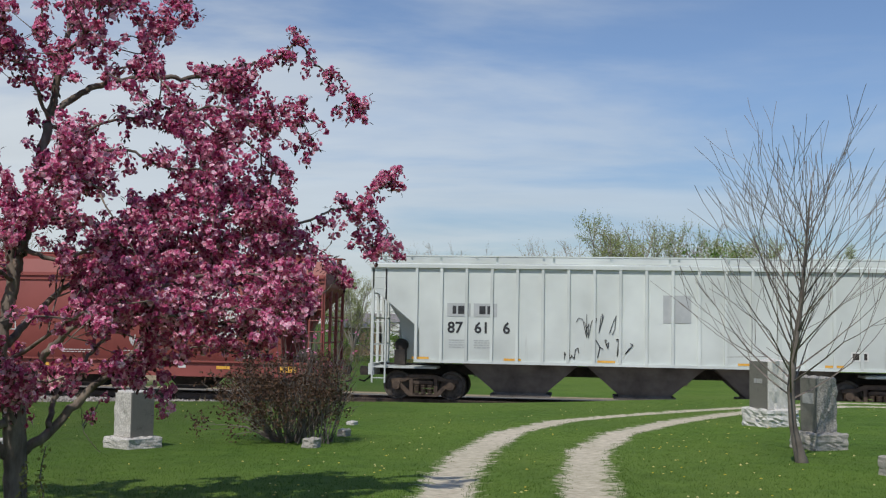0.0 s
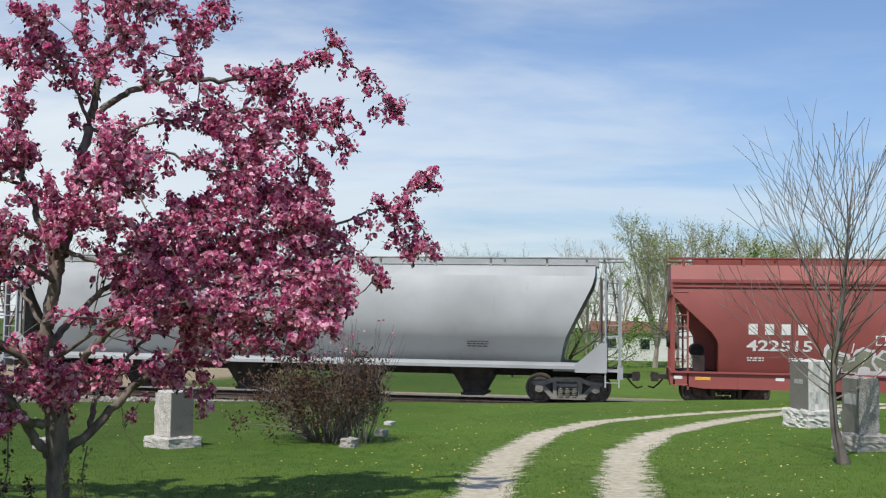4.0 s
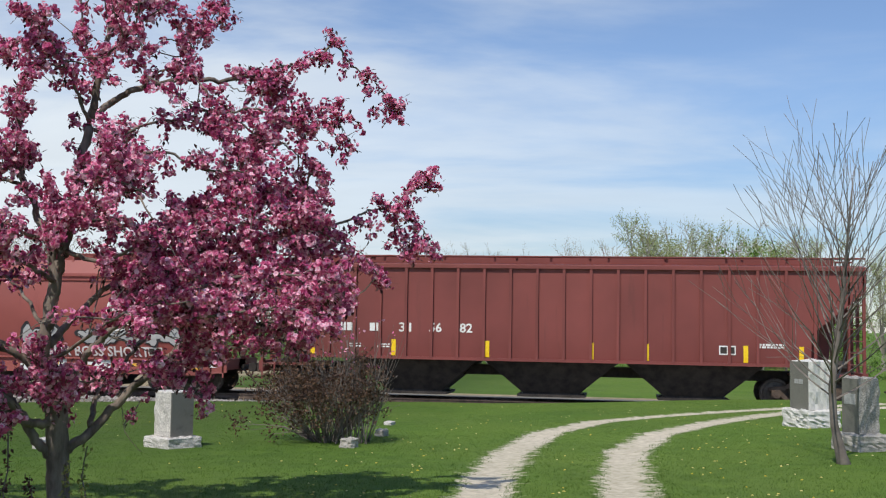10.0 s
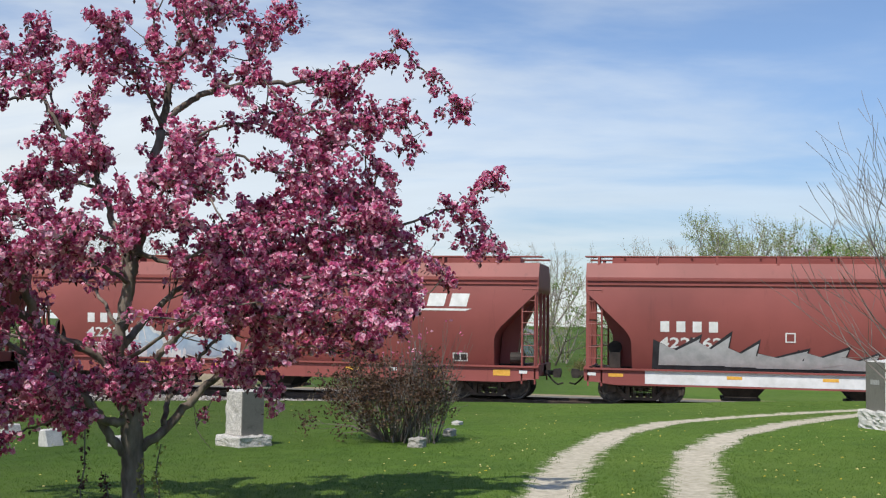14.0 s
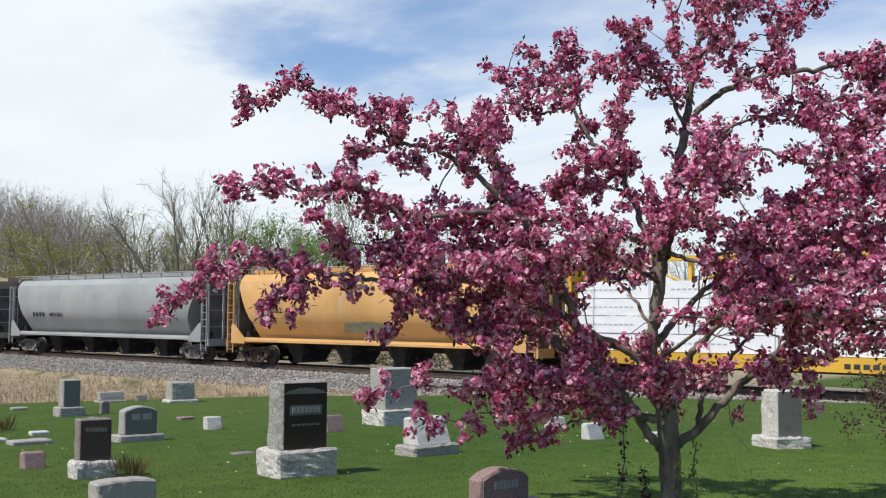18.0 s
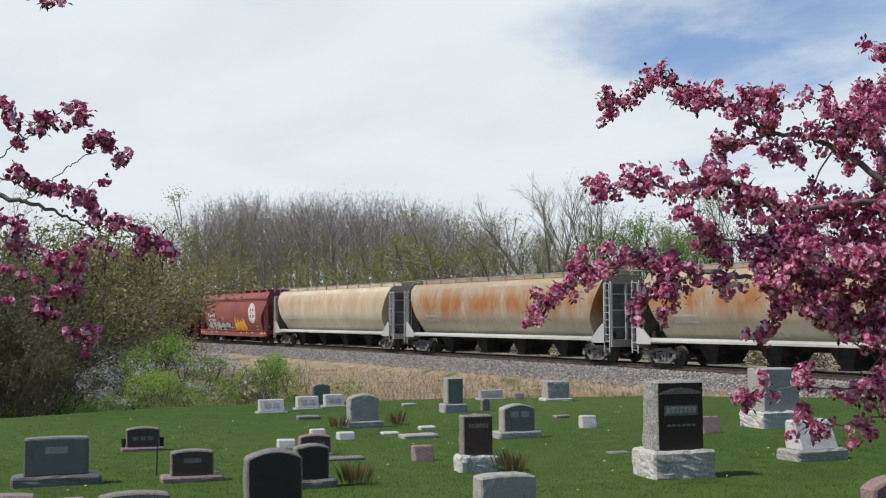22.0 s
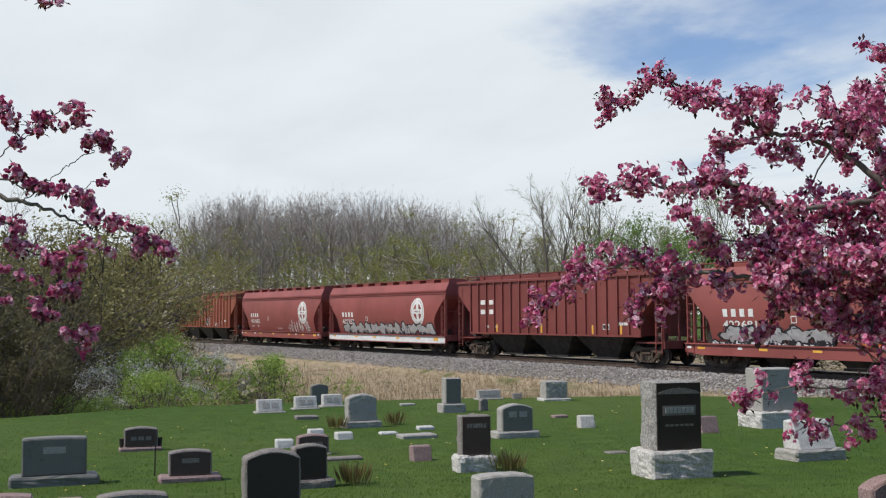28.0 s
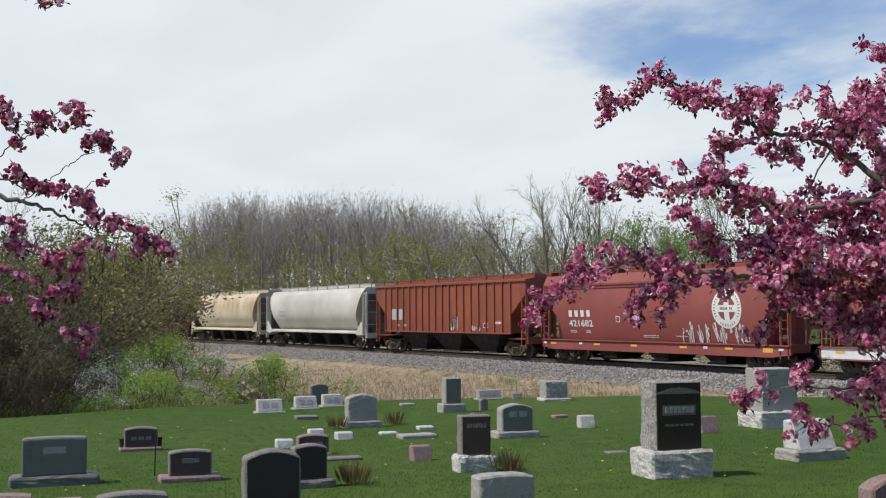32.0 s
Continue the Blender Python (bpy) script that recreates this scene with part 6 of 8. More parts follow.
def grow(m, tips, rng, p, d, ln, r, depth, spread, lift, kink=0.16, taper=0.66, split=(2, 3), n=4, tip_r=0.004):
    """A branch that forks again and again; its ends are noted in tips."""
    steps = 3
    pts, rad = [p], [r]
    for i in range(steps):
        d = (d + rand_dir(rng) * kink + Vector((0, 0, lift))).normalized()
        p = p + d * ln / steps
        pts.append(p)
        rad.append(max(tip_r, r * (1 - (1 - taper) * (i + 1) / steps)))
    m.path(pts, rad, n if r > 0.02 else 3)
    if depth == 0:
        tips.append((p, d))
        return
    for i in range(rng.randint(*split)):
        e = (d + rand_dir(rng) * spread + Vector((0, 0, lift))).normalized()
        grow(m, tips, rng, pts[-1] if i < 2 else pts[-2], e, ln * rng.uniform(0.62, 0.9), rad[-1] * rng.uniform(0.6, 0.85), depth - 1, spread, lift, kink, taper, split, n, tip_r)
    if depth >= 2 and rng.random() < 0.7:
        e = (d + rand_dir(rng) * spread * 1.3).normalized()
        grow(m, tips, rng, pts[2], e, ln * 0.6, rad[2] * 0.5, depth - 2, spread, lift, kink, taper, split, n, tip_r)


def branch_leaves(tips, rng, count, size, spread):
    m = Mesh()
    for p, d in tips:
        for _ in range(count):
            leaf_quad(m, p + rand_dir(rng) * spread * rng.random(), rand_dir(rng), rand_dir(rng), size * rng.uniform(0.6, 1.3), size * 0.6)
    return m


def bare_sapling():
    """The young leafless tree beside the monuments."""
    rng = random.Random(77)
    x, y = 2.63, 13.94
    t = thing("young_bare_tree", "young leafless tree with thin ascending grey branches", "tree", pose(x, y, gz(x, y), 0, 0, -9) @ Matrix.Diagonal((1.0, 1.0, 0.95, 1)))
    m = Mesh()
    stem = [(0.05, 0, -0.1), (0.0, 0, 0.1), (-0.08, 0, 0.5), (-0.10, 0, 0.95), (-0.06, 0, 1.4), (0.02, 0, 2.0), (0.08, 0, 2.7), (0.12, 0.05, 3.2), (0.17, 0, 3.75)]
    m.path(stem, [0.105, 0.072, 0.050, 0.044, 0.039, 0.029, 0.019, 0.012, 0.004], 8)
    part("trunk", m, M_TWIG, t, "slim grey trunk with a darker foot", smooth=True)
    for i in range(44):
        z = 0.8 + 2.3 * (i / 44) ** 1.1
        a = i * 2.399 + rng.uniform(-0.3, 0.3)
        up = rng.uniform(0.8, 1.9) if z > 1.2 else rng.uniform(0.45, 0.9)
        d = Vector((math.cos(a), math.sin(a), up)).normalized()
        ln = rng.uniform(0.66, 1.12) * (1.12 - 0.14 * (z - 0.9))
        o = Vector((np.interp(z, [p[2] for p in stem], [p[0] for p in stem]), 0, z))
        b, tips = Mesh(), []
        grow(b, tips, rng, o, d, ln, 0.0145 - 0.003 * (z - 1), 2, 0.45, 0.06, 0.10, 0.55, (2, 3), 4, 0.0034)
        part("branch", b, M_TWIG, t)


bare_sapling()

WOODS = []


def wood_data(seed, height, spread, depth, lift, r, split=(2, 3), first=0.30):
    rng = random.Random(seed)
    m, tips = Mesh(), []
    grow(m, tips, rng, Vector((0, 0, -0.5)), Vector((rng.uniform(-0.06, 0.06), rng.uniform(-0.06, 0.06), 1)), height * first, r, depth, spread, lift, 0.10, 0.66, split, 3, 0.0016)
    top = float(np.percentile([v[2] for v in m.v], 98.5))
    k = height / top
    m.v = [(a * k, b * k, c * k) for a, b, c in m.v]
    tips = [(p * k, d) for p, d in tips]
    return m, tips, rng


def fan_data(seed, limbs=7, open_out=0.95, buds=0, bud=0.01):
    """A spreading crown of unit height on a short trunk: limbs that bow upwards, branches, and a haze of twigs."""
    g = random.Random(seed)
    wood, leaves = Mesh(), Mesh()
    top = Vector((g.uniform(-0.02, 0.02), g.uniform(-0.02, 0.02), g.uniform(0.12, 0.2)))
    wood.path([Vector((0, 0, -0.04)), top * 0.6, top], [0.021, 0.018, 0.015], 6)
    for i in range(limbs):
        a = i * 6.2832 / limbs + g.uniform(-0.4, 0.4)
        out = open_out * g.uniform(0.25, 1.0) * (0.45 if i % 3 == 0 else 1.0)
        d = Vector((math.cos(a) * out, math.sin(a) * out, 1.0)).normalized()
        ln = g.uniform(0.62, 0.80) / max(0.78, d.z)
        pts, p = [top], top
        for k in range(4):
            d = (d + rand_dir(g) * 0.09 + Vector((0, 0, 0.10))).normalized()
            p = p + d * ln / 4
            pts.append(p)
        wood.path(pts, [0.0115, 0.0085, 0.0060, 0.0034, 0.0010], 4)
        for j in range(15):
            f = g.uniform(0.18, 0.98) * 4
            k = min(3, int(f))
            o = pts[k].lerp(pts[k + 1], f - k)
            e = ((pts[k + 1] - pts[k]).normalized() + rand_dir(g) * 0.75 + Vector((0, 0, 0.2))).normalized()
            bl = g.uniform(0.16, 0.30) * (1.15 - f / 6)
            q = [o, o + e * bl * 0.5 + rand_dir(g) * 0.01, o + e * bl + Vector((0, 0, 0.015))]
            wood.path(q, [0.0028, 0.0018, 0.0006], 3)
            for _ in range(8):
                w = q[0].lerp(q[2], g.uniform(0.3, 1.0))
                t = (e + rand_dir(g) * 0.7 + Vector((0, 0, 0.2))).normalized()
                tl = g.uniform(0.05, 0.12)
                leaf_quad(wood, w, t, rand_dir(g), tl, 0.0022)
                for _ in range(buds):
                    leaf_quad(leaves, w + t * tl * g.uniform(0.1, 1.05) + rand_dir(g) * 0.012, rand_dir(g), rand_dir(g), bud * g.uniform(0.6, 1.3), bud * 0.6)
    return wood, leaves


def az_place(az, d):
    return d * math.sin(radians(az)), d * math.cos(radians(az))


def off_line(az, d, h):
    """Moves a tree that would stand on the railway out along its bearing, and lets it keep its apparent height."""
    y = d * math.cos(radians(az))
    k = 44.5 / y if 33 < y < 44 else 30.0 / y if 30.5 < y <= 33 else 1.0
    return d * k, h * k


def plant(name, label, category, wood_me, leaf_me, wood_mat, leaf_mat, group):
    t = thing(name, label, category, group=group)
    part("trunk", wood_me, None, t)
    if leaf_me is not None:
        tagged(part(leaf_me.name.split(".")[0], leaf_me, None, t), kind="stuff")
    return t


def build_woods():
    rng = random.Random(5)
    # tall bare woodland trees: straight pale stems under a haze of twigs
    kinds = []
    for k in range(5):
        g, m, fine = random.Random(100 + k), Mesh(), Mesh()
        a, b = g.uniform(-0.03, 0.03), g.uniform(-0.03, 0.03)
        stem = [Vector((0, 0, -0.03)), Vector((a, b, 0.25)), Vector((a * 1.5, b * 1.2, 0.5)), Vector((a * 1.3, b * 1.6, 0.72)), Vector((a * 1.6, b * 1.9, 0.93))]
        m.path(stem, [0.0165, 0.0135, 0.0100, 0.0055, 0.0010], 5)
        for i in range(24):
            z = 0.40 + 0.50 * i / 23
            q = i * 2.4 + g.uniform(-0.5, 0.5)
            o = stem[0].lerp(stem[4], (z + 0.03) / 0.96)
            d = Vector((math.cos(q) * 0.62, math.sin(q) * 0.62, 1)).normalized()
            ln = (0.30 if z < 0.6 else 0.44 - 0.36 * (z - 0.3)) * g.uniform(0.6, 1.1)
            ln = min(ln, (1.0 - z) / d.z * 1.02)
            pts = [o, o + d * ln * 0.4 + rand_dir(g) * 0.012, o + d * ln * 0.75 + Vector((0, 0, 0.02)), o + d * ln + Vector((0, 0, 0.03))]
            m.path(pts, [0.0030, 0.0021, 0.0012, 0.0004], 3)
            for j in range(7):
                f = g.uniform(0.2, 1.0)
                p = pts[0].lerp(pts[3], f)
                e = (d + rand_dir(g) * 0.65 + Vector((0, 0, 0.25))).normalized()
                tl = g.uniform(0.07, 0.15)
                leaf_quad(fine, p, e, rand_dir(g), tl * 0.8, 0.0018)
                for _ in range(4):
                    leaf_quad(fine, p + e * tl * g.uniform(0.2, 0.9), e + rand_dir(g) * 0.8 + Vector((0, 0, 0.2)), rand_dir(g), g.uniform(0.025, 0.05), 0.0015)
        kinds.append(plant("bare_tree", "tall leafless grey-brown woodland tree", "tree", m.data("trunk", M_WOOD_FAR, True), fine.data("twig_spray", M_WOOD_TWIG), None, None, "bare woods behind the railway"))
    made, spots = 0, []

    def crest(az):
        """Height of the wood's skyline over the eye, as a slope, along the bearings."""
        return float(np.interp(az, [-76, -73.6, -71.5, -69.5, -67, -64.5, -62, -60, -58, -56.4], [0.058, 0.084, 0.094, 0.098, 0.102, 0.099, 0.100, 0.093, 0.087, 0.080]))
    for i in range(165):
        az = -76.5 + 20.3 * ((i + rng.uniform(-0.4, 0.4)) / 165)
        d = rng.uniform(126, 178)
        spots.append((az, d, (crest(az) * d + 2.9) * rng.uniform(0.82, 1.02)))
    for i in range(34):
        az = rng.uniform(-56, -30)
        d = rng.uniform(120, 190)
        spots.append((az, d, (0.078 * d + 2.9) * rng.uniform(0.8, 1.0)))
    for az, d, h in spots:
        x, y = az_place(az, d)
        if y < 44:
            continue
        mt = pose(x, y, gz(x, y), 0, 0, rng.uniform(0, 360)) @ Matrix.Diagonal((h, h, h, 1))
        o = kinds[made] if made < 5 else copy_thing(kinds[rng.randrange(5)], Matrix.Identity(4))
        o.matrix_basis = mt
        made += 1

    def leafy(seed, height, spread, depth, lift, r, leaf_mat, count, size, lspread, name, label, spots, wood_mat=M_BARK_DARK, split=(2, 3), group="", wide=1.0):
        m, tips, g = wood_data(seed, 1.0, spread, depth, lift, r, split)
        lv = branch_leaves(tips, g, count, size, lspread)
        first = plant(name, label, "tree" if "tree" in name else "shrub", m.data("trunk", wood_mat, True), lv.data("crown", leaf_mat) if count else None, None, None, group)
        done = False
        for az, d, h in spots:
            d, h = off_line(az, d, h)
            x, y = az_place(az, d)
            mt = pose(x, y, gz(x, y), 0, 0, rng.uniform(0, 360)) @ Matrix.Diagonal((h * wide, h * wide, h, 1))
            if done:
                o = copy_thing(first, Matrix.Identity(4))
                o.matrix_basis = mt
            else:
                first.matrix_basis = mt
                done = True
    def fans(name, label, wood_mat, leaf_mat, seeds, buds, bud, open_out, spots, group):
        firsts = []
        for k in seeds:
            w, lv = fan_data(k, 7, open_out, buds, bud)
            firsts.append(plant(name, label, "tree", w.data("trunk", wood_mat), lv.data("crown", leaf_mat), None, None, group))
        for i, (az, d, h) in enumerate(spots):
            d, h = off_line(az, d, h)
            x, y = az_place(az, d)
            mt = pose(x, y, gz(x, y), 0, 0, rng.uniform(0, 360)) @ Matrix.Diagonal((h, h, h, 1))
            o = firsts[i] if i < len(firsts) else copy_thing(firsts[i % len(firsts)], Matrix.Identity(4))
            o.matrix_basis = mt
    A = lambda x: -59.12 + math.degrees(math.atan((x - 784) / 1935))
    B = lambda x: -9.25 + math.degrees(math.atan((x - 784) / 1935))
    # olive thicket in front of the woods
    leafy(201, 1, 0.75, 5, 0.03, 0.02, M_LEAF_OLIVE, 85, 0.017, 0.12, "budding_tree", "low tree in yellow-green bud", [(A(x), d, h) for x, d, h in
          ((690, 116, 9.4), (740, 120, 10.4), (800, 112, 10.6), (850, 122, 10.6), (900, 118, 9.0), (660, 124, 8.4), (620, 128, 7.4), (560, 130, 7.0), (500, 126, 7.2), (450, 125, 8.0), (400, 120, 8.4), (360, 112, 8.4), (310, 134, 13.0), (285, 130, 11.0), (340, 136, 11.5), (960, 118, 10.0), (1230, 120, 11.7), (1330, 130, 13.5))],
          split=(2, 3), group="budding trees behind the railway", wide=1.15, wood_mat=M_WOOD_FAR)
    fans("willow_tree", "spreading tree with thin grey branches and first leaves", M_BARK_MID, M_LEAF_BUD, (301, 302), 3, 0.008, 1.0,
         [(A(978), 96, 14.2), (A(1052), 104, 14.4), (A(1310), 112, 15.5), (A(915), 108, 11.5), (A(1200), 125, 12.5)], "spreading trees behind the railway")
    leafy(203, 1, 0.7, 5, 0.05, 0.018, M_LEAF_FRESH, 110, 0.015, 0.12, "leafing_tree", "small tree in fresh green leaf", [(A(1085), 84, 9.4), (A(1120), 92, 8.8)], group="leafing trees behind the railway")
    # trees beyond the railway opposite the eye
    fans("leafing_tree", "tall tree in thin fresh leaf", M_WOOD_FAR, M_LEAF_BUD, (311, 312), 12, 0.0105, 0.72,
         [(B(1158), 84, 11.2), (B(1200), 90, 11.6), (B(1345), 86, 10.9), (B(1395), 96, 11.4), (B(1560), 90, 9.4), (B(660), 100, 8.4), (B(690), 86, 7.2)], "leafing trees behind the railway")
    fans("bare_tree", "leafless grey tree in early bud", M_WOOD_FAR, M_LEAF_OLIVE, (321, 322), 1, 0.011, 0.85,
         [(B(1040), 110, 11.0), (B(1100), 120, 11.4), (B(1255), 92, 11.0), (B(1300), 95, 11.2), (B(795), 170, 14.6), (B(860), 175, 15.0), (B(560), 120, 10.2), (B(480), 130, 11.2), (B(300), 120, 11.2),
          (B(150), 130, 12.2), (B(20), 125, 12.2), (B(1450), 98, 9.8), (A(10), 66, 9.4), (A(-60), 58, 9.6), (A(60), 84, 9.6), (A(120), 100, 9.6)], "bare trees behind the railway")
    leafy(211, 1, 0.8, 4, 0.03, 0.02, M_LEAF_FRESH, 90, 0.024, 0.20, "leafing_shrub", "tall light green shrub behind the railway", [(B(x), d, h) for x, d, h in
          ((300, 86, 4.0), (420, 90, 3.6), (560, 84, 4.2), (640, 88, 3.4), (760, 92, 3.2), (900, 84, 5.6), (945, 80, 6.4), (1010, 94, 3.4), (1285, 76, 7.4), (1330, 80, 6.6), (1420, 92, 4.2), (1520, 88, 4.6))], group="green shrubs behind the railway")
    leafy(212, 1, 0.7, 5, 0.03, 0.016, M_LEAF_OLIVE, 12, 0.022, 0.10, "bare_shrub", "grey-brown leafless shrub behind the railway", [(B(x), d, h) for x, d, h in
          ((120, 96, 4.6), (220, 92, 4.0), (360, 98, 4.4), (490, 95, 4.8), (700, 98, 4.2), (830, 96, 5.0), (860, 88, 7.0), (980, 100, 4.0), (1060, 110, 3.0), (1200, 112, 4.6), (1250, 94, 4.4), (1380, 98, 4.6), (1470, 96, 4.0))], group="bare shrubs behind the railway", wood_mat=M_WOOD_FAR)
    # low brown brush along the line's far side, added to darken under the cars
    edge = [(math.degrees(math.atan2(x, y)), math.hypot(x, y), h) for x, y, h in ((-112 + 3.1 * i, 44.6 + 1.3 * (i * 5 % 3), 1.7 + 0.25 * (i * 7 % 4)) for i in range(28))]
    leafy(214, 1, 0.8, 4, 0.02, 0.02, M_LEAF_SHADE, 42, 0.05, 0.22, "brush_shrub", "low brown brush added as a dark backing under the train", edge, group="brush along the railway", wide=1.7)
    # brush on the near side of the line
    leafy(206, 1, 0.66, 5, 0.04, 0.016, M_LEAF_THICKET, 38, 0.026, 0.13, "thicket_tree", "dark tangled thicket tree with sparse leaves", [(A(x), d, h) for x, d, h in
          ((-30, 48, 5.2), (20, 52, 5.2), (62, 56, 5.4), (-80, 46, 6.0), (0, 60, 6.8), (40, 64, 7.0), (80, 70, 7.2), (110, 84, 7.4), (140, 98, 7.6), (170, 122, 6.8), (-60, 56, 6.8), (10, 74, 7.6), (60, 82, 8.0), (20, 50, 6.0), (95, 76, 7.2), (125, 90, 7.4), (95, 60, 5.5), (125, 74, 6.0), (155, 90, 5.8), (180, 105, 6.2),)], group="thicket beside the lawn", wide=1.15)
    # nearer thicket: its shade is put into the leaf colour
    leafy(210, 1, 0.42, 5, 0.06, 0.014, M_LEAF_SHADE, 30, 0.022, 0.10, "thicket_tree", "many-stemmed thicket tree with few shade-dark leaves", [(A(x), d, h) for x, d, h in
          ((-190, 27, 4.4), (-150, 29, 4.4), (-110, 28, 4.6), (-70, 31, 4.6), (-30, 33, 4.6), (5, 30, 4.0), (35, 34, 4.2), (70, 38, 4.2), (105, 40, 3.4), (135, 46, 3.4), (165, 52, 3.4), (20, 42, 4.4), (60, 44, 4.2), (190, 60, 3.6), (-10, 28, 3.2), (50, 31, 3.0))], group="thicket beside the lawn")
    leafy(207, 1, 0.9, 4, 0.02, 0.02, M_LEAF_GRASSY, 90, 0.036, 0.18, "green_shrub", "fresh green shrub in the dry verge", [(A(x), d, h) for x, d, h in
          ((270, 40, 1.6), (300, 42, 2.2), (345, 44, 2.6), (320, 38, 1.6), (375, 46, 1.8), (440, 46, 1.8), (470, 44, 1.5), (520, 44, 1.9), (220, 34, 1.8), (60, 28, 1.4), (120, 30, 1.4), (170, 32, 1.4), (20, 26, 1.2))], group="green shrubs in the verge")
    leafy(208, 1, 0.8, 4, 0.03, 0.018, M_FLOWER_WHITE, 70, 0.032, 0.20, "wild_plum_shrub", "wild shrub with white blossom", [(A(195), 41, 1.7), (A(225), 43, 2.1), (A(255), 46, 2.2), (A(285), 49, 2.0), (A(240), 40, 1.4), (A(172), 38, 1.3)], group="white-flowering shrubs", wide=1.3)
    leafy(209, 1, 0.5, 4, 0.06, 0.012, M_LEAF_DARK, 0, 0.03, 0.05, "bare_shrub", "thin leafless shrub in the verge", [(A(485), 43, 1.7), (A(255), 60, 3.4), (A(360), 64, 2.4), (A(540), 50, 1.6)], group="bare shrubs in the verge")


build_woods()


def lawn_shrub():
    """The reddish shrub with bare upright stems near the stump."""
    rng = random.Random(8)
    x, y = -4.35, 15.9
    t = thing("red_shrub", "wide shrub with dark reddish leaves and bare upright stems", "shrub", pose(x, y, gz(x, y)))
    m, tips = Mesh(), []
    for i in range(90):
        a = rng.uniform(0, 6.28)
        d = Vector((math.cos(a) * 0.8 - 0.12, math.sin(a) * 0.6, rng.uniform(0.35, 1.1))).normalized()
        grow(m, tips, rng, Vector((math.cos(a) * 0.15, math.sin(a) * 0.15, 0)), d, rng.uniform(0.38, 0.62), 0.011, 2, 0.5, 0.05, 0.15, 0.6, (1, 3), 4, 0.003)
    bare, none = Mesh(), []
    for i in range(46):
        a = rng.uniform(0, 6.28)
        o = Vector((0.22 + rng.uniform(-0.35, 0.5), rng.uniform(-0.3, 0.3), 0))
        d = Vector((rng.uniform(-0.30, 0.34), rng.uniform(-0.2, 0.2), 1)).normalized()
        grow(bare, none, rng, o, d, rng.uniform(0.70, 1.05), 0.010, 1, 0.3, 0.08, 0.08, 0.6, (1, 3), 4, 0.003)
    tagged(part("stem_spray", m, M_TWIG, t), kind="stuff")
    tagged(part("bare_stem_spray", bare, M_TWIG, t, "pale leafless upright stems"), kind="stuff")
    lv = branch_leaves([q for q in tips if q[0].x < 0.80], rng, 18, 0.055, 0.2)
    tagged(part("foliage", lv, M_LEAF_RED, t, "dark red-brown young leaves"), kind="stuff")
    pk = branch_leaves(rng.sample(none, len(none) // 3), rng, 2, 0.06, 0.10)
    tagged(part("blossom", pk, M_PETAL, t, "a few pink flowers"), kind="stuff")


lawn_shrub()


# ---- grass ----
def tufts(name, label, mat, spots, h0, h1, w, per, seed, lean=0.5):
    rng = np.random.default_rng(seed)
    n = len(spots) * per
    b = np.repeat(spots, per, 0) + np.concatenate([rng.normal(0, 0.03, (n, 2)), np.zeros((n, 1))], 1)
    a = rng.uniform(0, 2 * np.pi, n)
    h = rng.uniform(h0, h1, n)
    side = np.stack([np.cos(a), np.sin(a), np.zeros(n)], 1) * (w / 2)
    tip = b + np.stack([np.cos(a + 1.3) * h * lean * rng.uniform(0, 1, n), np.sin(a + 1.3) * h * lean * rng.uniform(0, 1, n), h], 1)
    v = np.stack([b - side, b + side, tip], 1).reshape(-1, 3)
    me = bpy.data.meshes.new(name)
    me.from_pydata(v.tolist(), [], np.arange(3 * n).reshape(-1, 3).tolist())
    me.materials.append(mat)
    tagged(new(name, me), label, "grass", kind="stuff")


def build_grass():
    rng = np.random.default_rng(4)
    n = 120000
    az = np.radians(rng.uniform(-84, 18, n))
    d = 8.0 + 22.0 * rng.random(n) ** 1.5
    x, y = d * np.sin(az), d * np.cos(az)
    keep = (edge_distance(x, y) < 0.2) & (rut_distance(x, y) > 0.16 + 0.24 * rng.random(n))
    x, y = x[keep], y[keep]
    tufts("lawn_grass", "short mown green grass blades", M_GRASS, np.stack([x, y, ground_z(x, y) - 0.005], 1), 0.010, 0.028, 0.007, 3, 1, 0.7)
    n = 80000
    x, y = rng.uniform(-80, -6, n), rng.uniform(8, 32.0, n)
    dd = edge_distance(x, y)
    keep = (dd > 0.1) & (dd < 45) & (rng.random(n) < np.clip(1.2 - dd / 40, 0.25, 1))
    x, y = x[keep], y[keep]
    tufts("dry_grass", "dry straw-coloured grass on the bank", M_STRAW, np.stack([x, y, ground_z(x, y)], 1), 0.06, 0.32, 0.022, 2, 2, 0.9)


build_grass()


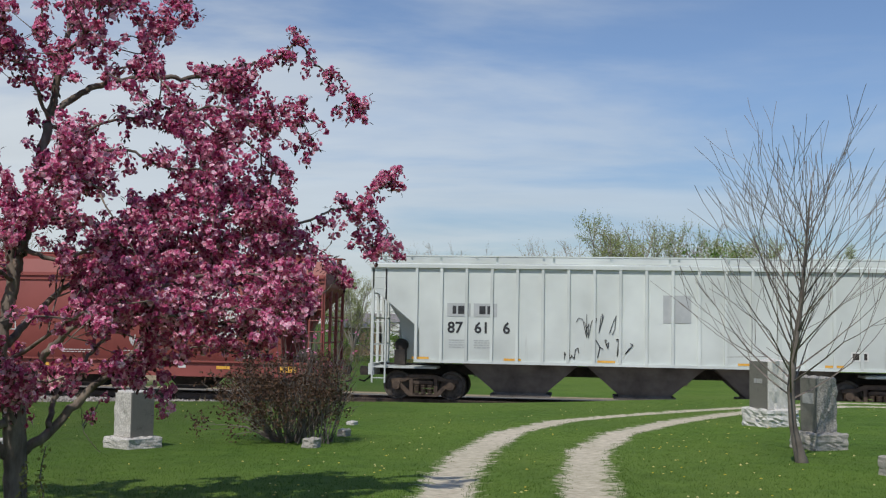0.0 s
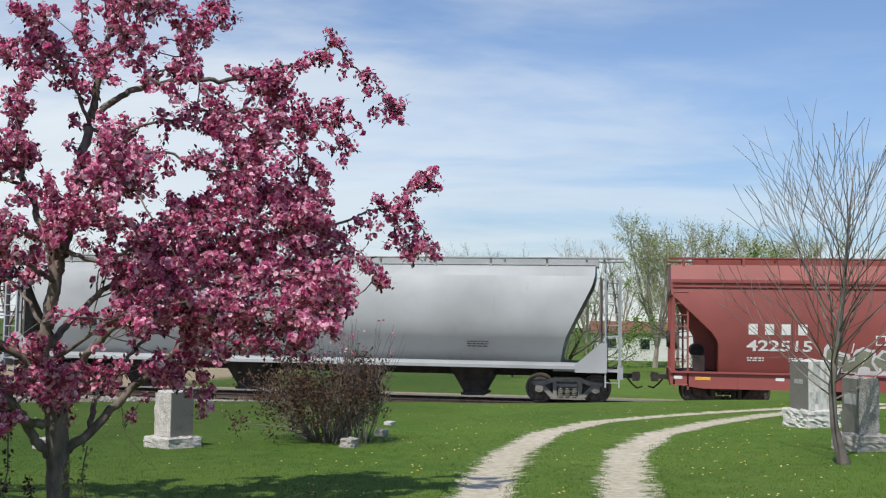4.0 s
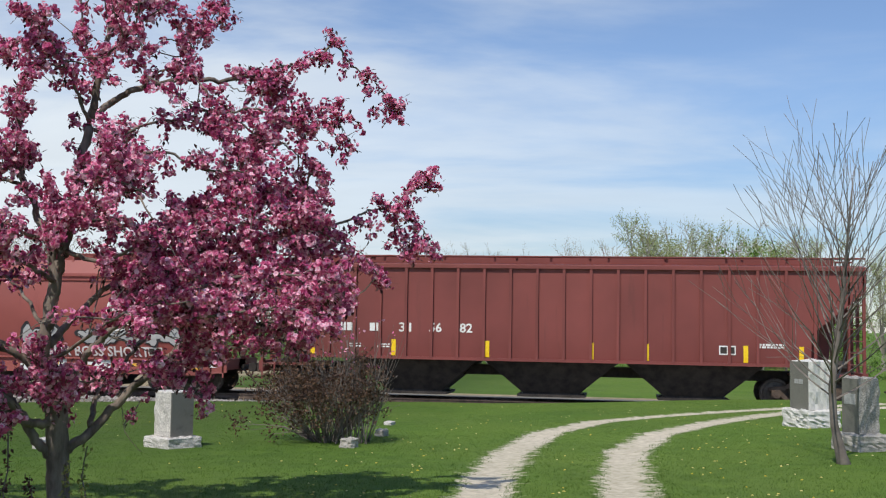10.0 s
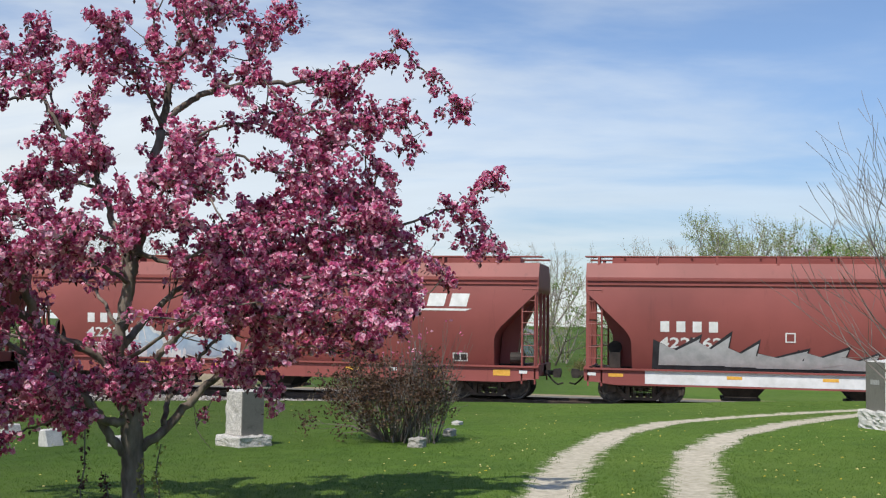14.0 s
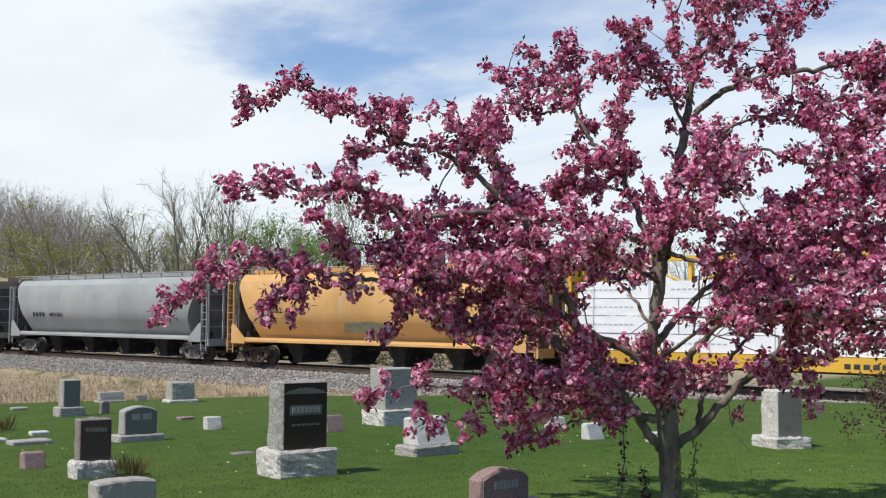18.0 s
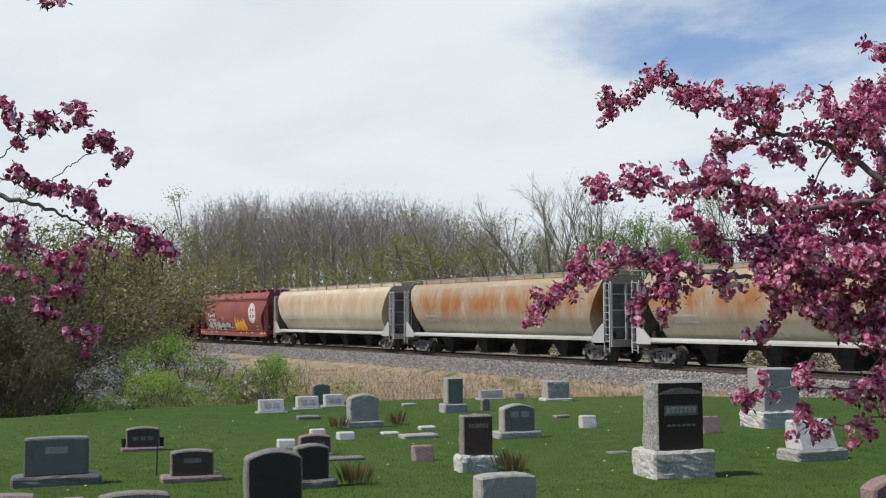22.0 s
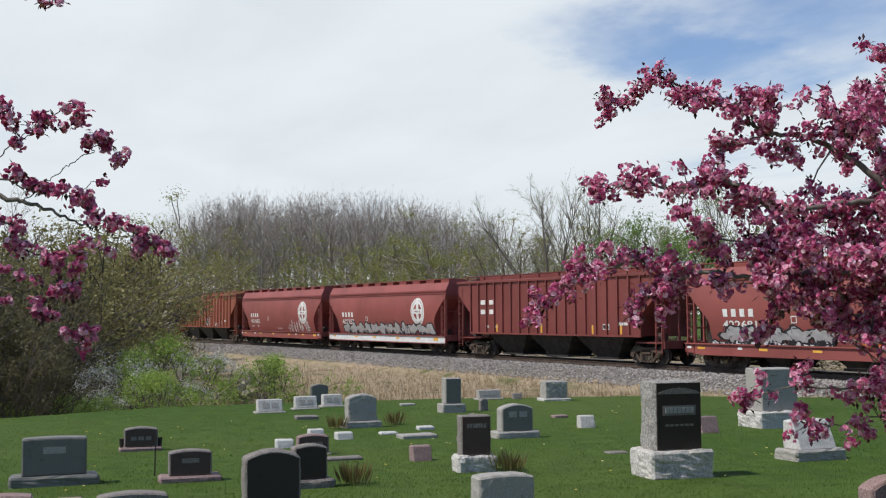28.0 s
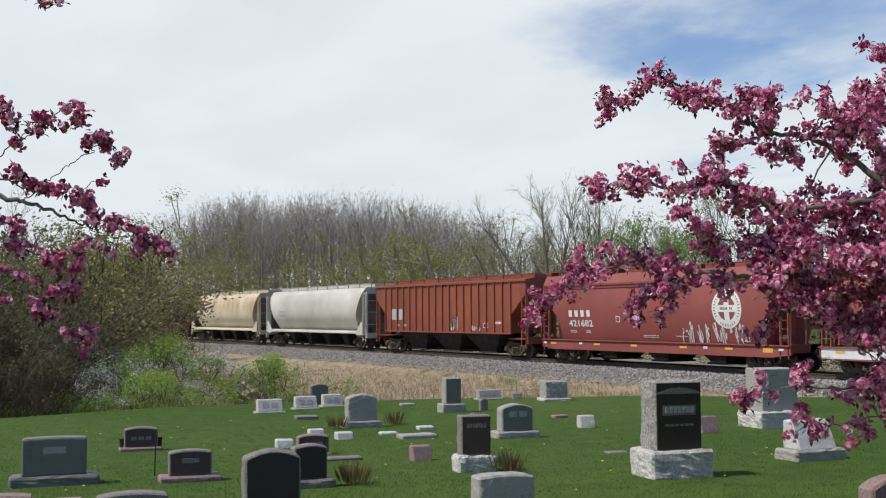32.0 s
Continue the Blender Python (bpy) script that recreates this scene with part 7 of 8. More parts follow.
def dandelions():
    """Small yellow heads scattered over the lawn, thicker beside the drive."""
    rng = np.random.default_rng(21)
    n = 5200
    az, d = np.radians(rng.uniform(-86, 16, n)), 8.5 + 19 * rng.random(n) ** 1.2
    x, y = d * np.sin(az), d * np.cos(az)
    patch = np.sin(x * 1.7 + 0.8 * np.sin(y * 1.1)) * np.sin(y * 1.3 + 1.0)
    rut = rut_distance(x, y)
    keep = (edge_distance(x, y) < -0.5) & (rut > 0.6) & (rng.random(n) < 0.025 + 0.10 * (patch > 0.35) + 0.30 * ((rut < 2.2) & (y > 8)))
    x, y = x[keep], y[keep]
    n = len(x)
    r, z = rng.uniform(0.010, 0.019, n), ground_z(x, y) + rng.uniform(0.02, 0.045, n)
    a = np.arange(6) * math.pi / 3
    v = np.stack([x[:, None] + r[:, None] * np.cos(a), y[:, None] + r[:, None] * np.sin(a), np.repeat(z[:, None], 6, 1) - 0.004], 2)
    v = np.concatenate([v, np.stack([x, y, z + 0.006], 1)[:, None]], 1).reshape(-1, 3)
    f = [(7 * i + j, 7 * i + (j + 1) % 6, 7 * i + 6) for i in range(n) for j in range(6)]
    me = bpy.data.meshes.new("dandelion_heads")
    me.from_pydata(v.tolist(), [], f)
    me.materials.append(M_DANDELION)
    tagged(new("dandelion_heads", me), "tiny yellow dandelion heads in the lawn", "flowers", kind="stuff")


M_DANDELION = leaf_material("dandelion_yellow", (0.62, 0.46, 0.03), (0.80, 0.72, 0.36))
dandelions()


def build_ballast():
    rng = np.random.default_rng(9)
    n = 26000
    x, y = rng.uniform(-95, -2, n), TRACK_Y - rng.uniform(1.45, 4.5, n)
    keep = edge_distance(x, y) > 0.6
    x, y = x[keep], y[keep]
    n = len(x)
    r = rng.uniform(0.035, 0.085, n)
    c = np.stack([x, y, ground_z(x, y) + r * 0.3], 1)
    u = np.array([(1, 0, 0), (-0.6, 0.9, 0), (-0.5, -0.9, 0.1), (0.1, 0, 0.85)])
    a = rng.uniform(0, 6.28, n)
    rot = np.stack([np.stack([np.cos(a), -np.sin(a), 0 * a], 1), np.stack([np.sin(a), np.cos(a), 0 * a], 1), np.stack([0 * a, 0 * a, 0 * a + 1], 1)], 1)
    v = c[:, None, :] + np.einsum("nij,kj->nki", rot, u) * r[:, None, None] * rng.uniform(0.7, 1.3, (n, 4, 1))
    q = np.arange(n)[:, None] * 4
    f = np.concatenate([q + np.array(t) for t in ((0, 1, 3), (1, 2, 3), (2, 0, 3))])
    me = bpy.data.meshes.new("ballast_stones")
    me.from_pydata(v.reshape(-1, 3).tolist(), [], f.tolist())
    me.materials.append(M_BALLAST)
    tagged(new("ballast_stones", me), "loose grey crushed stones along the track", "ballast", kind="stuff")


build_ballast()


# ---- gravestones ----
def granite(name, a, b, scale=60.0, rough=0.85, bump=0.4):
    s = Nodes(name, rough, 0.0, 0.4)
    c = s.ramp(s.noise(scale, 3, 0.7), 0.38, 0.62, (*a, 1), (*b, 1))
    c = s.mix(s.ramp(s.noise(6.0, 7, 0.75), 0.54, 0.74), c, [v * 0.6 for v in a])
    s.colour(c)
    if bump:
        s.bump(s.noise(scale * 0.4, 5, 0.7), bump, 0.02)
    return s.m


G_PALE = granite("rock_pitched_pale_granite", (0.40, 0.37, 0.335), (0.68, 0.645, 0.59), 42.0, bump=0.8)
G_ROUGH_GREY = granite("rock_pitched_grey_granite", (0.20, 0.185, 0.165), (0.43, 0.405, 0.365), 42.0, bump=0.8)
G_GREY = granite("grey_granite", (0.28, 0.26, 0.23), (0.44, 0.412, 0.368), 90.0, bump=0.15)
G_BLUE = granite("dark_blue_grey_granite", (0.132, 0.128, 0.112), (0.196, 0.19, 0.166), 170.0, rough=0.45, bump=0.05)
G_BLACK = granite("polished_black_granite", (0.022, 0.016, 0.012), (0.050, 0.036, 0.026), 170.0, rough=0.6, bump=0.0)
G_BROWN = granite("polished_red_brown_granite", (0.055, 0.033, 0.029), (0.105, 0.068, 0.06), 170.0, rough=0.4, bump=0.05)
G_ROUGH_DARK = granite("rough_brown_grey_granite", (0.15, 0.13, 0.115), (0.30, 0.265, 0.235))
G_PINK = granite("pink_granite", (0.20, 0.125, 0.115), (0.36, 0.26, 0.24), bump=0.1)
G_POLISH_GREY = granite("polished_grey_granite", (0.14, 0.132, 0.118), (0.205, 0.192, 0.172), 170.0, rough=0.55, bump=0.03)
G_MARBLE = granite("weathered_white_marble", (0.47, 0.455, 0.425), (0.67, 0.65, 0.605))
G_LETTER = granite("pale_cut_letters", (0.30, 0.30, 0.29), (0.42, 0.42, 0.41), bump=0.0)


def slab(w, d, h, seed, rough=0.0, taper=1.0, arch=0.0, slope=0.0, bevel=0.015, cut=7, keep_front=False):
    """A dressed block standing on z = 0; its front is -y. rough: depth of the rock-pitched chipping."""
    bm = bmesh.new()
    n = 12 if arch else 1
    prof = []
    for i in range(n + 1):
        x = -w / 2 + w * i / n
        prof.append((x * taper, h - arch * (2 * x / w) ** 2))
    outline = [(-w / 2, 0.0)] + prof + [(w / 2, 0.0)]
    fr = [bm.verts.new((x, -d / 2 + slope * z, z)) for x, z in outline]
    bk = [bm.verts.new((x, d / 2, z)) for x, z in outline]
    bm.faces.new(list(reversed(fr)))
    bm.faces.new(bk)
    k = len(outline)
    for i in range(k):
        j = (i + 1) % k
        bm.faces.new([fr[i], fr[j], bk[j], bk[i]])
    bmesh.ops.recalc_face_normals(bm, faces=bm.faces[:])
    if bevel:
        bmesh.ops.bevel(bm, geom=[e for e in bm.edges if not arch or e.calc_face_angle(0) > 0.6], offset=bevel, segments=1, affect="EDGES")
    if rough:
        bmesh.ops.triangulate(bm, faces=[f for f in bm.faces if len(f.verts) > 4])
        bmesh.ops.subdivide_edges(bm, edges=[e for e in bm.edges if e.calc_length() > min(w, h, d) * 0.3], cuts=cut, use_grid_fill=True)
        off = Vector((seed * 3.1, seed * 1.7, 0))
        for v in bm.verts:
            if keep_front and v.co.y < -d / 2 + 0.02:
                continue
            q = v.co * 9 + off
            nn = v.normal if v.normal.length else Vector((0, 0, 1))
            v.co += nn * (abs(noise.noise(q * 0.9)) * 1.6 - 0.4 + abs(noise.noise(q * 2.1)) * 0.9 + noise.noise(q * 4.7) * 0.4) * rough * 1.3
    m = Mesh()
    bm.verts.index_update()
    m.v = [tuple(v.co) for v in bm.verts]
    m.f = [tuple(v.index for v in f.verts) for f in bm.faces]
    bm.free()
    return m


def lift(m, dz, dx=0, dy=0):
    m.v = [(a + dx, b + dy, c + dz) for a, b, c in m.v]
    return m


def letter_bars(w, z, h, y, n):
    """A cut name, as plain bars."""
    m = Mesh()
    bw = w / n
    for i in range(n):
        m.box(-w / 2 + i * bw + bw * 0.12, -w / 2 + (i + 1) * bw - bw * 0.12, y - 0.004, y + 0.004, z, z + h)
    return m


def stone(label, x, y, rz, base, tablet, mats, seed, name=None, cat="gravestone", sink=0.03, size=0.91):
    """base: (w, d, h, rough) or None; tablet: dict for slab(); mats: base, tablet; name: (w, z, h, n, material)."""
    s = thing("gravestone", label, cat, pose(x, y, gz(x, y) - sink, 0, 0, rz) @ Matrix.Diagonal((size, size, size, 1)), group="gravestones on the lawn")
    z = 0.0
    if base:
        part("base", slab(base[0], base[1], base[2], seed, base[3], bevel=0.02), mats[0], s)
        z = base[2] - 0.003
    t = part("tablet", lift(slab(seed=seed + 1, **tablet), z), mats[1], s)
    if len(mats) > 2:
        w, d, h = tablet["w"], tablet["d"], tablet["h"]
        arch = tablet.get("arch", 0)
        rim = 0.012 if tablet.get("keep_front") else 0.022
        hw = w / 2 - rim
        prof = [(-hw, z + 0.02)] + [(u * hw, z + h - rim - arch * (u * hw * 2 / w) ** 2) for u in (-1, -0.75, -0.5, -0.25, 0, 0.25, 0.5, 0.75, 1)] + [(hw, z + 0.02)]
        f = Mesh().prism(prof[::-1], -d / 2 - 0.012, -d / 2 + 0.01)
        part("polished_face", f, mats[2], s)
    if name:
        d = tablet["d"] + (0.024 if len(mats) > 2 else 0)
        sl = tablet.get("slope", 0)
        m = letter_bars(name[0], z + name[1], name[2], 0, name[3])
        m.v = [(a, b - d / 2 - 0.003 + sl * (c - z), c) for a, b, c in m.v]
        for q in range(len(m.v) // 8):
            b = Mesh().box(0, 1, 0, 1, 0, 1)
            b.v = m.v[q * 8:q * 8 + 8]
            part("name_bar", b, name[4], s)
    return s


def face_cam(x, y, turn=0.0):
    """The rows look east: the heading of a stone's front, give or take."""
    return 79 + (turn * 7.3) % 8 - 4


def build_stones():
    F = face_cam
    # the large black-fronted monument
    x, y = -8.46, 7.76
    s = stone("granite monument with polished black front on a rough pale base", x, y, F(x, y, 22), (0.74, 0.56, 0.33, 0.02),
              dict(w=0.56, d=0.37, h=0.76, rough=0.018, keep_front=True, taper=0.98), (G_PALE, G_ROUGH_GREY, G_BLACK), 1, cat="monument")
    m = Mesh().box(-0.20, 0.20, -0.204, -0.196, 0.72, 0.83)
    p = part("name_panel", m, G_POLISH_GREY, s, "panel with a cut name")
    mb = letter_bars(0.36, 0.745, 0.065, -0.207, 7)
    for q in range(len(mb.v) // 8):
        b = Mesh().box(0, 1, 0, 1, 0, 1)
        b.v = mb.v[q * 8:q * 8 + 8]
        part("name_bar", b, G_LETTER, p)
    part("carving", Mesh().tube((0, -0.19, 1.0), (0, -0.2, 1.0), 0.03, n=12), G_POLISH_GREY, s)
    part("carving", Mesh().prism([(-0.27, 0.955), (0.27, 0.955), (0.22, 0.985), (0.08, 1.02), (-0.08, 1.02), (-0.22, 0.985)][::-1], -0.202, -0.19), G_ROUGH_DARK, s)
    part("small_print", letter_bars(0.36, 0.60, 0.025, -0.196, 6), G_ROUGH_DARK, s)
    # obelisk with a rough flank
    x, y = -6.10, 14.45
    stone("square grey monument with one rock-faced side on a pale base", x, y, 58, (0.62, 0.62, 0.20, 0.015), dict(w=0.42, d=0.42, h=0.68, rough=0.012, taper=0.96, keep_front=True), (G_PALE, G_PALE, G_POLISH_GREY), 2, cat="monument")
    # tall monuments near the drive
    x, y = 3.12, 20.2
    s = stone("tall pale granite monument with a rock-faced side and white top", x + 0.19, y, -60, (0.76, 0.76, 0.36, 0.035), dict(w=0.55, d=0.56, h=0.94, rough=0.035, keep_front=True), (G_MARBLE, G_MARBLE, G_BLUE), 4, cat="monument")
    mb = letter_bars(0.26, 0.86, 0.09, -0.296, 4)
    for q in range(len(mb.v) // 8):
        b = Mesh().box(0, 1, 0, 1, 0, 1)
        b.v = mb.v[q * 8:q * 8 + 8]
        part("name_bar", b, G_LETTER, s)
    x, y = 3.30, 15.85
    s = stone("tall dark granite monument with a polished front on a stepped base", x - 0.05, y, -60, (0.60, 0.60, 0.28, 0.025), dict(w=0.37, d=0.38, h=0.84, rough=0.025, keep_front=True), (G_GREY, G_ROUGH_GREY, G_BLUE), 6, cat="monument")
    part("name_panel", Mesh().box(-0.12, 0.12, -0.208, -0.198, 0.72, 0.88), G_LETTER, s)
    x, y = 3.62, 12.5
    stone("pale granite gravestone on a rough base beside the drive", x, y, -70, (0.95, 0.5, 0.26, 0.02), dict(w=0.62, d=0.28, h=0.95, rough=0.012), (G_GREY, G_MARBLE), 7)
    x, y = -3.76, 15.11
    stone("small rough pale block beside the shrub", x, y, F(x, y, 15), None, dict(w=0.27, d=0.2, h=0.17, rough=0.02), (G_GREY, G_GREY), 8)
    x, y = -3.77, 17.25
    stone("small weathered stone half hidden by the shrub", x, y, F(x, y, -10), None, dict(w=0.26, d=0.16, h=0.15, rough=0.015), (G_GREY, G_GREY), 9)
    x, y = -4.2, 19.9
    stone("small pale flat stone in the grass", x, y, F(x, y, 25), None, dict(w=0.28, d=0.16, h=0.10, rough=0.01), (G_PALE, G_PALE), 10)
    # the rows
    x, y = -9.86, 6.27
    s = stone("red-brown polished gravestone with a rough side on a pale base", x, y, F(x, y, 22), (0.46, 0.30, 0.22, 0.015), dict(w=0.36, d=0.18, h=0.46, rough=0.012, keep_front=True), (G_PALE, G_ROUGH_DARK, G_BROWN), 11, (0.24, 0.32, 0.05, 7, G_ROUGH_DARK))
    x, y = -12.91, 8.90
    stone("grey round-shouldered gravestone with an inset panel", x, y, F(x, y, 14), (0.72, 0.34, 0.14, 0.008), dict(w=0.54, d=0.2, h=0.42, arch=0.07), (G_GREY, G_GREY, G_BLUE), 12, (0.36, 0.22, 0.09, 2, G_GREY))
    x, y = -18.08, 10.99
    stone("narrow tall dark gravestone on a pale base", x, y, F(x, y, 14), (0.52, 0.36, 0.22, 0.01), dict(w=0.36, d=0.24, h=0.54), (G_GREY, G_GREY, G_BLUE), 13)
    x, y = -12.40, 13.52
    stone("squat pale granite monument with a plain grey front", x, y, F(x, y, 20), (0.92, 0.72, 0.32, 0.02), dict(w=0.72, d=0.5, h=0.74), (G_PALE, G_GREY), 14, cat="monument")
    x, y = -8.82, 10.24
    stone("slanted pale marble gravestone on a grey base", x, y, F(x, y, 12), (0.80, 0.42, 0.17, 0.012), dict(w=0.60, d=0.32, h=0.36, slope=0.45, rough=0.006), (G_GREY, G_MARBLE), 15)
    x, y = -11.25, 2.28
    stone("wide blue-grey gravestone with a faint carved panel", x, y, F(x, y, 6), (0.90, 0.34, 0.14, 0.012), dict(w=0.66, d=0.2, h=0.41, arch=0.012), (G_BLUE, G_BLUE, G_BLUE), 16, (0.3, 0.24, 0.07, 1, G_GREY))
    x, y = -14.11, 3.92
    s = stone("brown gravestone with dark flower vases at its sides", x, y, F(x, y, 8), (0.58, 0.26, 0.09, 0.006), dict(w=0.46, d=0.16, h=0.28, arch=0.03), (G_PINK, G_ROUGH_DARK, G_BROWN), 17, (0.3, 0.1, 0.05, 3, G_ROUGH_DARK))
    for k in (-0.26, 0.26):
        part("vase", Mesh().tube((k, -0.02, 0.09), (k, -0.02, 0.21), 0.025, 0.035, 8), G_BLACK, s)
    x, y = -10.75, 3.48
    stone("brown polished gravestone with a carved nameplate on a wide base", x, y, F(x, y, 9), (0.66, 0.3, 0.10, 0.006), dict(w=0.46, d=0.16, h=0.28, arch=0.025), (G_PINK, G_ROUGH_DARK, G_BROWN), 18, (0.24, 0.14, 0.05, 1, G_ROUGH_DARK))
    x, y = -8.81, 3.56
    stone("dark round-topped gravestone with a polished face and rough edges", x, y, F(x, y, 16), None, dict(w=0.52, d=0.2, h=0.54, arch=0.07, rough=0.008), (G_PALE, G_ROUGH_DARK, G_BLACK), 19)
    x, y = -9.65, 4.28
    stone("dark polished gravestone on a rough base", x, y, F(x, y, 12), (0.5, 0.3, 0.12, 0.01), dict(w=0.36, d=0.16, h=0.36, arch=0.03), (G_ROUGH_DARK, G_ROUGH_DARK, G_BLACK), 20)
    x, y = -12.36, 5.53
    stone("red-brown low gravestone with a curved top", x, y, F(x, y, 10), (0.5, 0.24, 0.06, 0.006), dict(w=0.42, d=0.15, h=0.25, arch=0.03), (G_ROUGH_DARK, G_PINK, G_BROWN), 21, (0.26, 0.1, 0.05, 3, G_ROUGH_DARK))
    x, y = -15.81, 7.91
    stone("rough grey gravestone with a domed top", x, y, F(x, y, 12), (0.66, 0.36, 0.15, 0.012), dict(w=0.52, d=0.22, h=0.46, arch=0.06, rough=0.012), (G_GREY, G_GREY), 22)
    for x, y, w, h, tilt, mat, lab in ((-20.02, 8.05, 0.54, 0.30, 0.4, G_PALE, "low slanted pale gravestone"), (-20.67, 9.09, 0.50, 0.30, 0.35, G_PALE, "low slanted pale gravestone"),
                                       (-21.10, 9.88, 0.46, 0.30, 0.3, G_PALE, "low slanted pale gravestone"), (-21.57, 14.13, 0.62, 0.26, 0.3, G_GREY, "low slanted grey gravestone")):
        stone(lab + " on a thin base", x, y, F(x, y, 12), (w + 0.12, 0.3, 0.07, 0.006), dict(w=w, d=0.22, h=h - 0.05, slope=tilt), (G_GREY, mat), int(w * 100), (w * 0.7, 0.08, 0.1, 2, G_GREY))
    x, y = -22.10, 10.04
    stone("dark gravestone with a round top at the lawn's edge", x, y, F(x, y, 14), None, dict(w=0.42, d=0.15, h=0.52, arch=0.05), (G_GREY, G_BLUE, G_BLUE), 27)
    x, y = -20.34, 15.11
    stone("rough pale block gravestone at the lawn's edge", x, y, F(x, y, 22), (0.74, 0.5, 0.10, 0.008), dict(w=0.58, d=0.4, h=0.42, rough=0.02), (G_PALE, G_GREY), 28)
    x, y = -18.14, 11.76
    stone("narrow brown gravestone with a round top", x, y, F(x, y, 8), None, dict(w=0.18, d=0.12, h=0.30, arch=0.05, rough=0.005), (G_PALE, G_ROUGH_DARK), 29)
    for x, y, w, d, h, turn, mat, lab in ((-13.76, 10.85, 0.28, 0.2, 0.22, 20, G_PALE, "small tilted white marker"), (-11.03, 6.29, 0.26, 0.18, 0.20, 14, G_PINK, "small slanted pinkish marker"),
                                          (-14.02, 6.75, 0.26, 0.2, 0.12, 25, G_MARBLE, "small tilted white marker"), (-14.37, 7.64, 0.28, 0.2, 0.05, 10, G_MARBLE, "flat white marker in the grass"),
                                          (-13.63, 7.71, 0.58, 0.32, 0.07, 14, G_GREY, "long flat grey marker"), (-14.80, 8.52, 0.28, 0.2, 0.07, 10, G_MARBLE, "flat white marker in the grass"),
                                          (-13.34, 5.57, 0.25, 0.2, 0.13, 20, G_MARBLE, "small white marker behind a gravestone"), (-14.75, 6.65, 0.24, 0.18, 0.12, 12, G_MARBLE, "small white marker in the grass"),
                                          (-17.99, 7.93, 0.44, 0.26, 0.08, 10, G_ROUGH_DARK, "flat dark marker in the grass"), (-20.50, 11.36, 0.34, 0.2, 0.06, 8, G_GREY, "flat grey marker in the grass"),
                                          (-15.79, 11.85, 0.30, 0.2, 0.06, 14, G_PINK, "flat pinkish marker in the grass"), (-11.61, 5.57, 0.5, 0.2, 0.05, 18, G_ROUGH_DARK, "flat rough marker in the grass"),
                                          (-21.32, 14.77, 0.26, 0.14, 0.16, 10, G_ROUGH_DARK, "small brown marker in the grass"), (-12.05, 11.80, 0.34, 0.14, 0.28, -6, G_PINK, "pinkish upright marker behind the monument"),
                                          (-10.50, 8.73, 0.3, 0.2, 0.03, 30, G_ROUGH_DARK, "flat brownish marker in the grass"), (-8.52, 13.53, 0.34, 0.2, 0.26, -15, G_MARBLE, "small leaning white marker"),
                                          (-7.62, 13.83, 0.38, 0.24, 0.16, 20, G_PALE, "low pale marker in the grass"), (-10.03, 14.81, 0.38, 0.2, 0.2, 20, G_PALE, "low pale marker in the grass")):
        stone(lab, x, y, F(x, y, turn), None, dict(w=w, d=d, h=h, slope=0.3 if h > 0.1 else 0, rough=0.004, cut=3), (mat, mat), int(abs(x) * 10), sink=0.01)
    # stones close to the eye
    x, y = -7.72, 5.19
    stone("grey flat-topped gravestone seen over its worn top", x, y, F(x, y, 18), None, dict(w=0.54, d=0.24, h=0.32, arch=0.02, rough=0.006), (G_GREY, G_GREY), 33)
    x, y = -5.59, 7.41
    stone("pinkish granite gravestone with a peaked carved top", x, y, F(x, y, -18), (0.8, 0.3, 0.1, 0.01), dict(w=0.60, d=0.18, h=0.30, arch=0.09), (G_GREY, G_PINK, G_PINK), 34, (0.3, 0.12, 0.07, 6, G_LETTER))
    x, y = -8.90, 2.41
    stone("pinkish brown gravestone with a low curved top", x, y, F(x, y, 6), None, dict(w=0.6, d=0.2, h=0.24, arch=0.03), (G_PINK, G_ROUGH_DARK), 35)
    x, y = -8.91, 1.42
    stone("pinkish brown gravestone with a low curved top", x, y, F(x, y, 6), None, dict(w=0.5, d=0.2, h=0.30, arch=0.02), (G_PINK, G_PINK), 36)
    x, y = -9.06, 1.93
    stone("low pinkish marker in the grass", x, y, F(x, y, 6), None, dict(w=0.28, d=0.16, h=0.2), (G_PINK, G_PINK), 37)


build_stones()


# ---- houses beyond the railway ----
M_SIDING = two_tone("white_siding", (0.62, 0.62, 0.60), (0.74, 0.74, 0.72), 1.5, 0.6, 0.2, stretch=(0.3, 0.3, 8))
M_ROOF_RED = two_tone("brown_red_shingles", (0.16, 0.065, 0.045), (0.26, 0.12, 0.085), 4.0, 0.9)
M_ROOF_GREY = two_tone("grey_shingles", (0.16, 0.15, 0.15), (0.28, 0.26, 0.26), 4.0, 0.9)
M_BRICK_FAR = two_tone("brown_board_wall", (0.20, 0.13, 0.085), (0.32, 0.22, 0.15), 2.0, 0.85)
M_PANE = two_tone("dark_window_glass", (0.01, 0.012, 0.014), (0.03, 0.035, 0.04), 1.0, 0.08, 0.0)


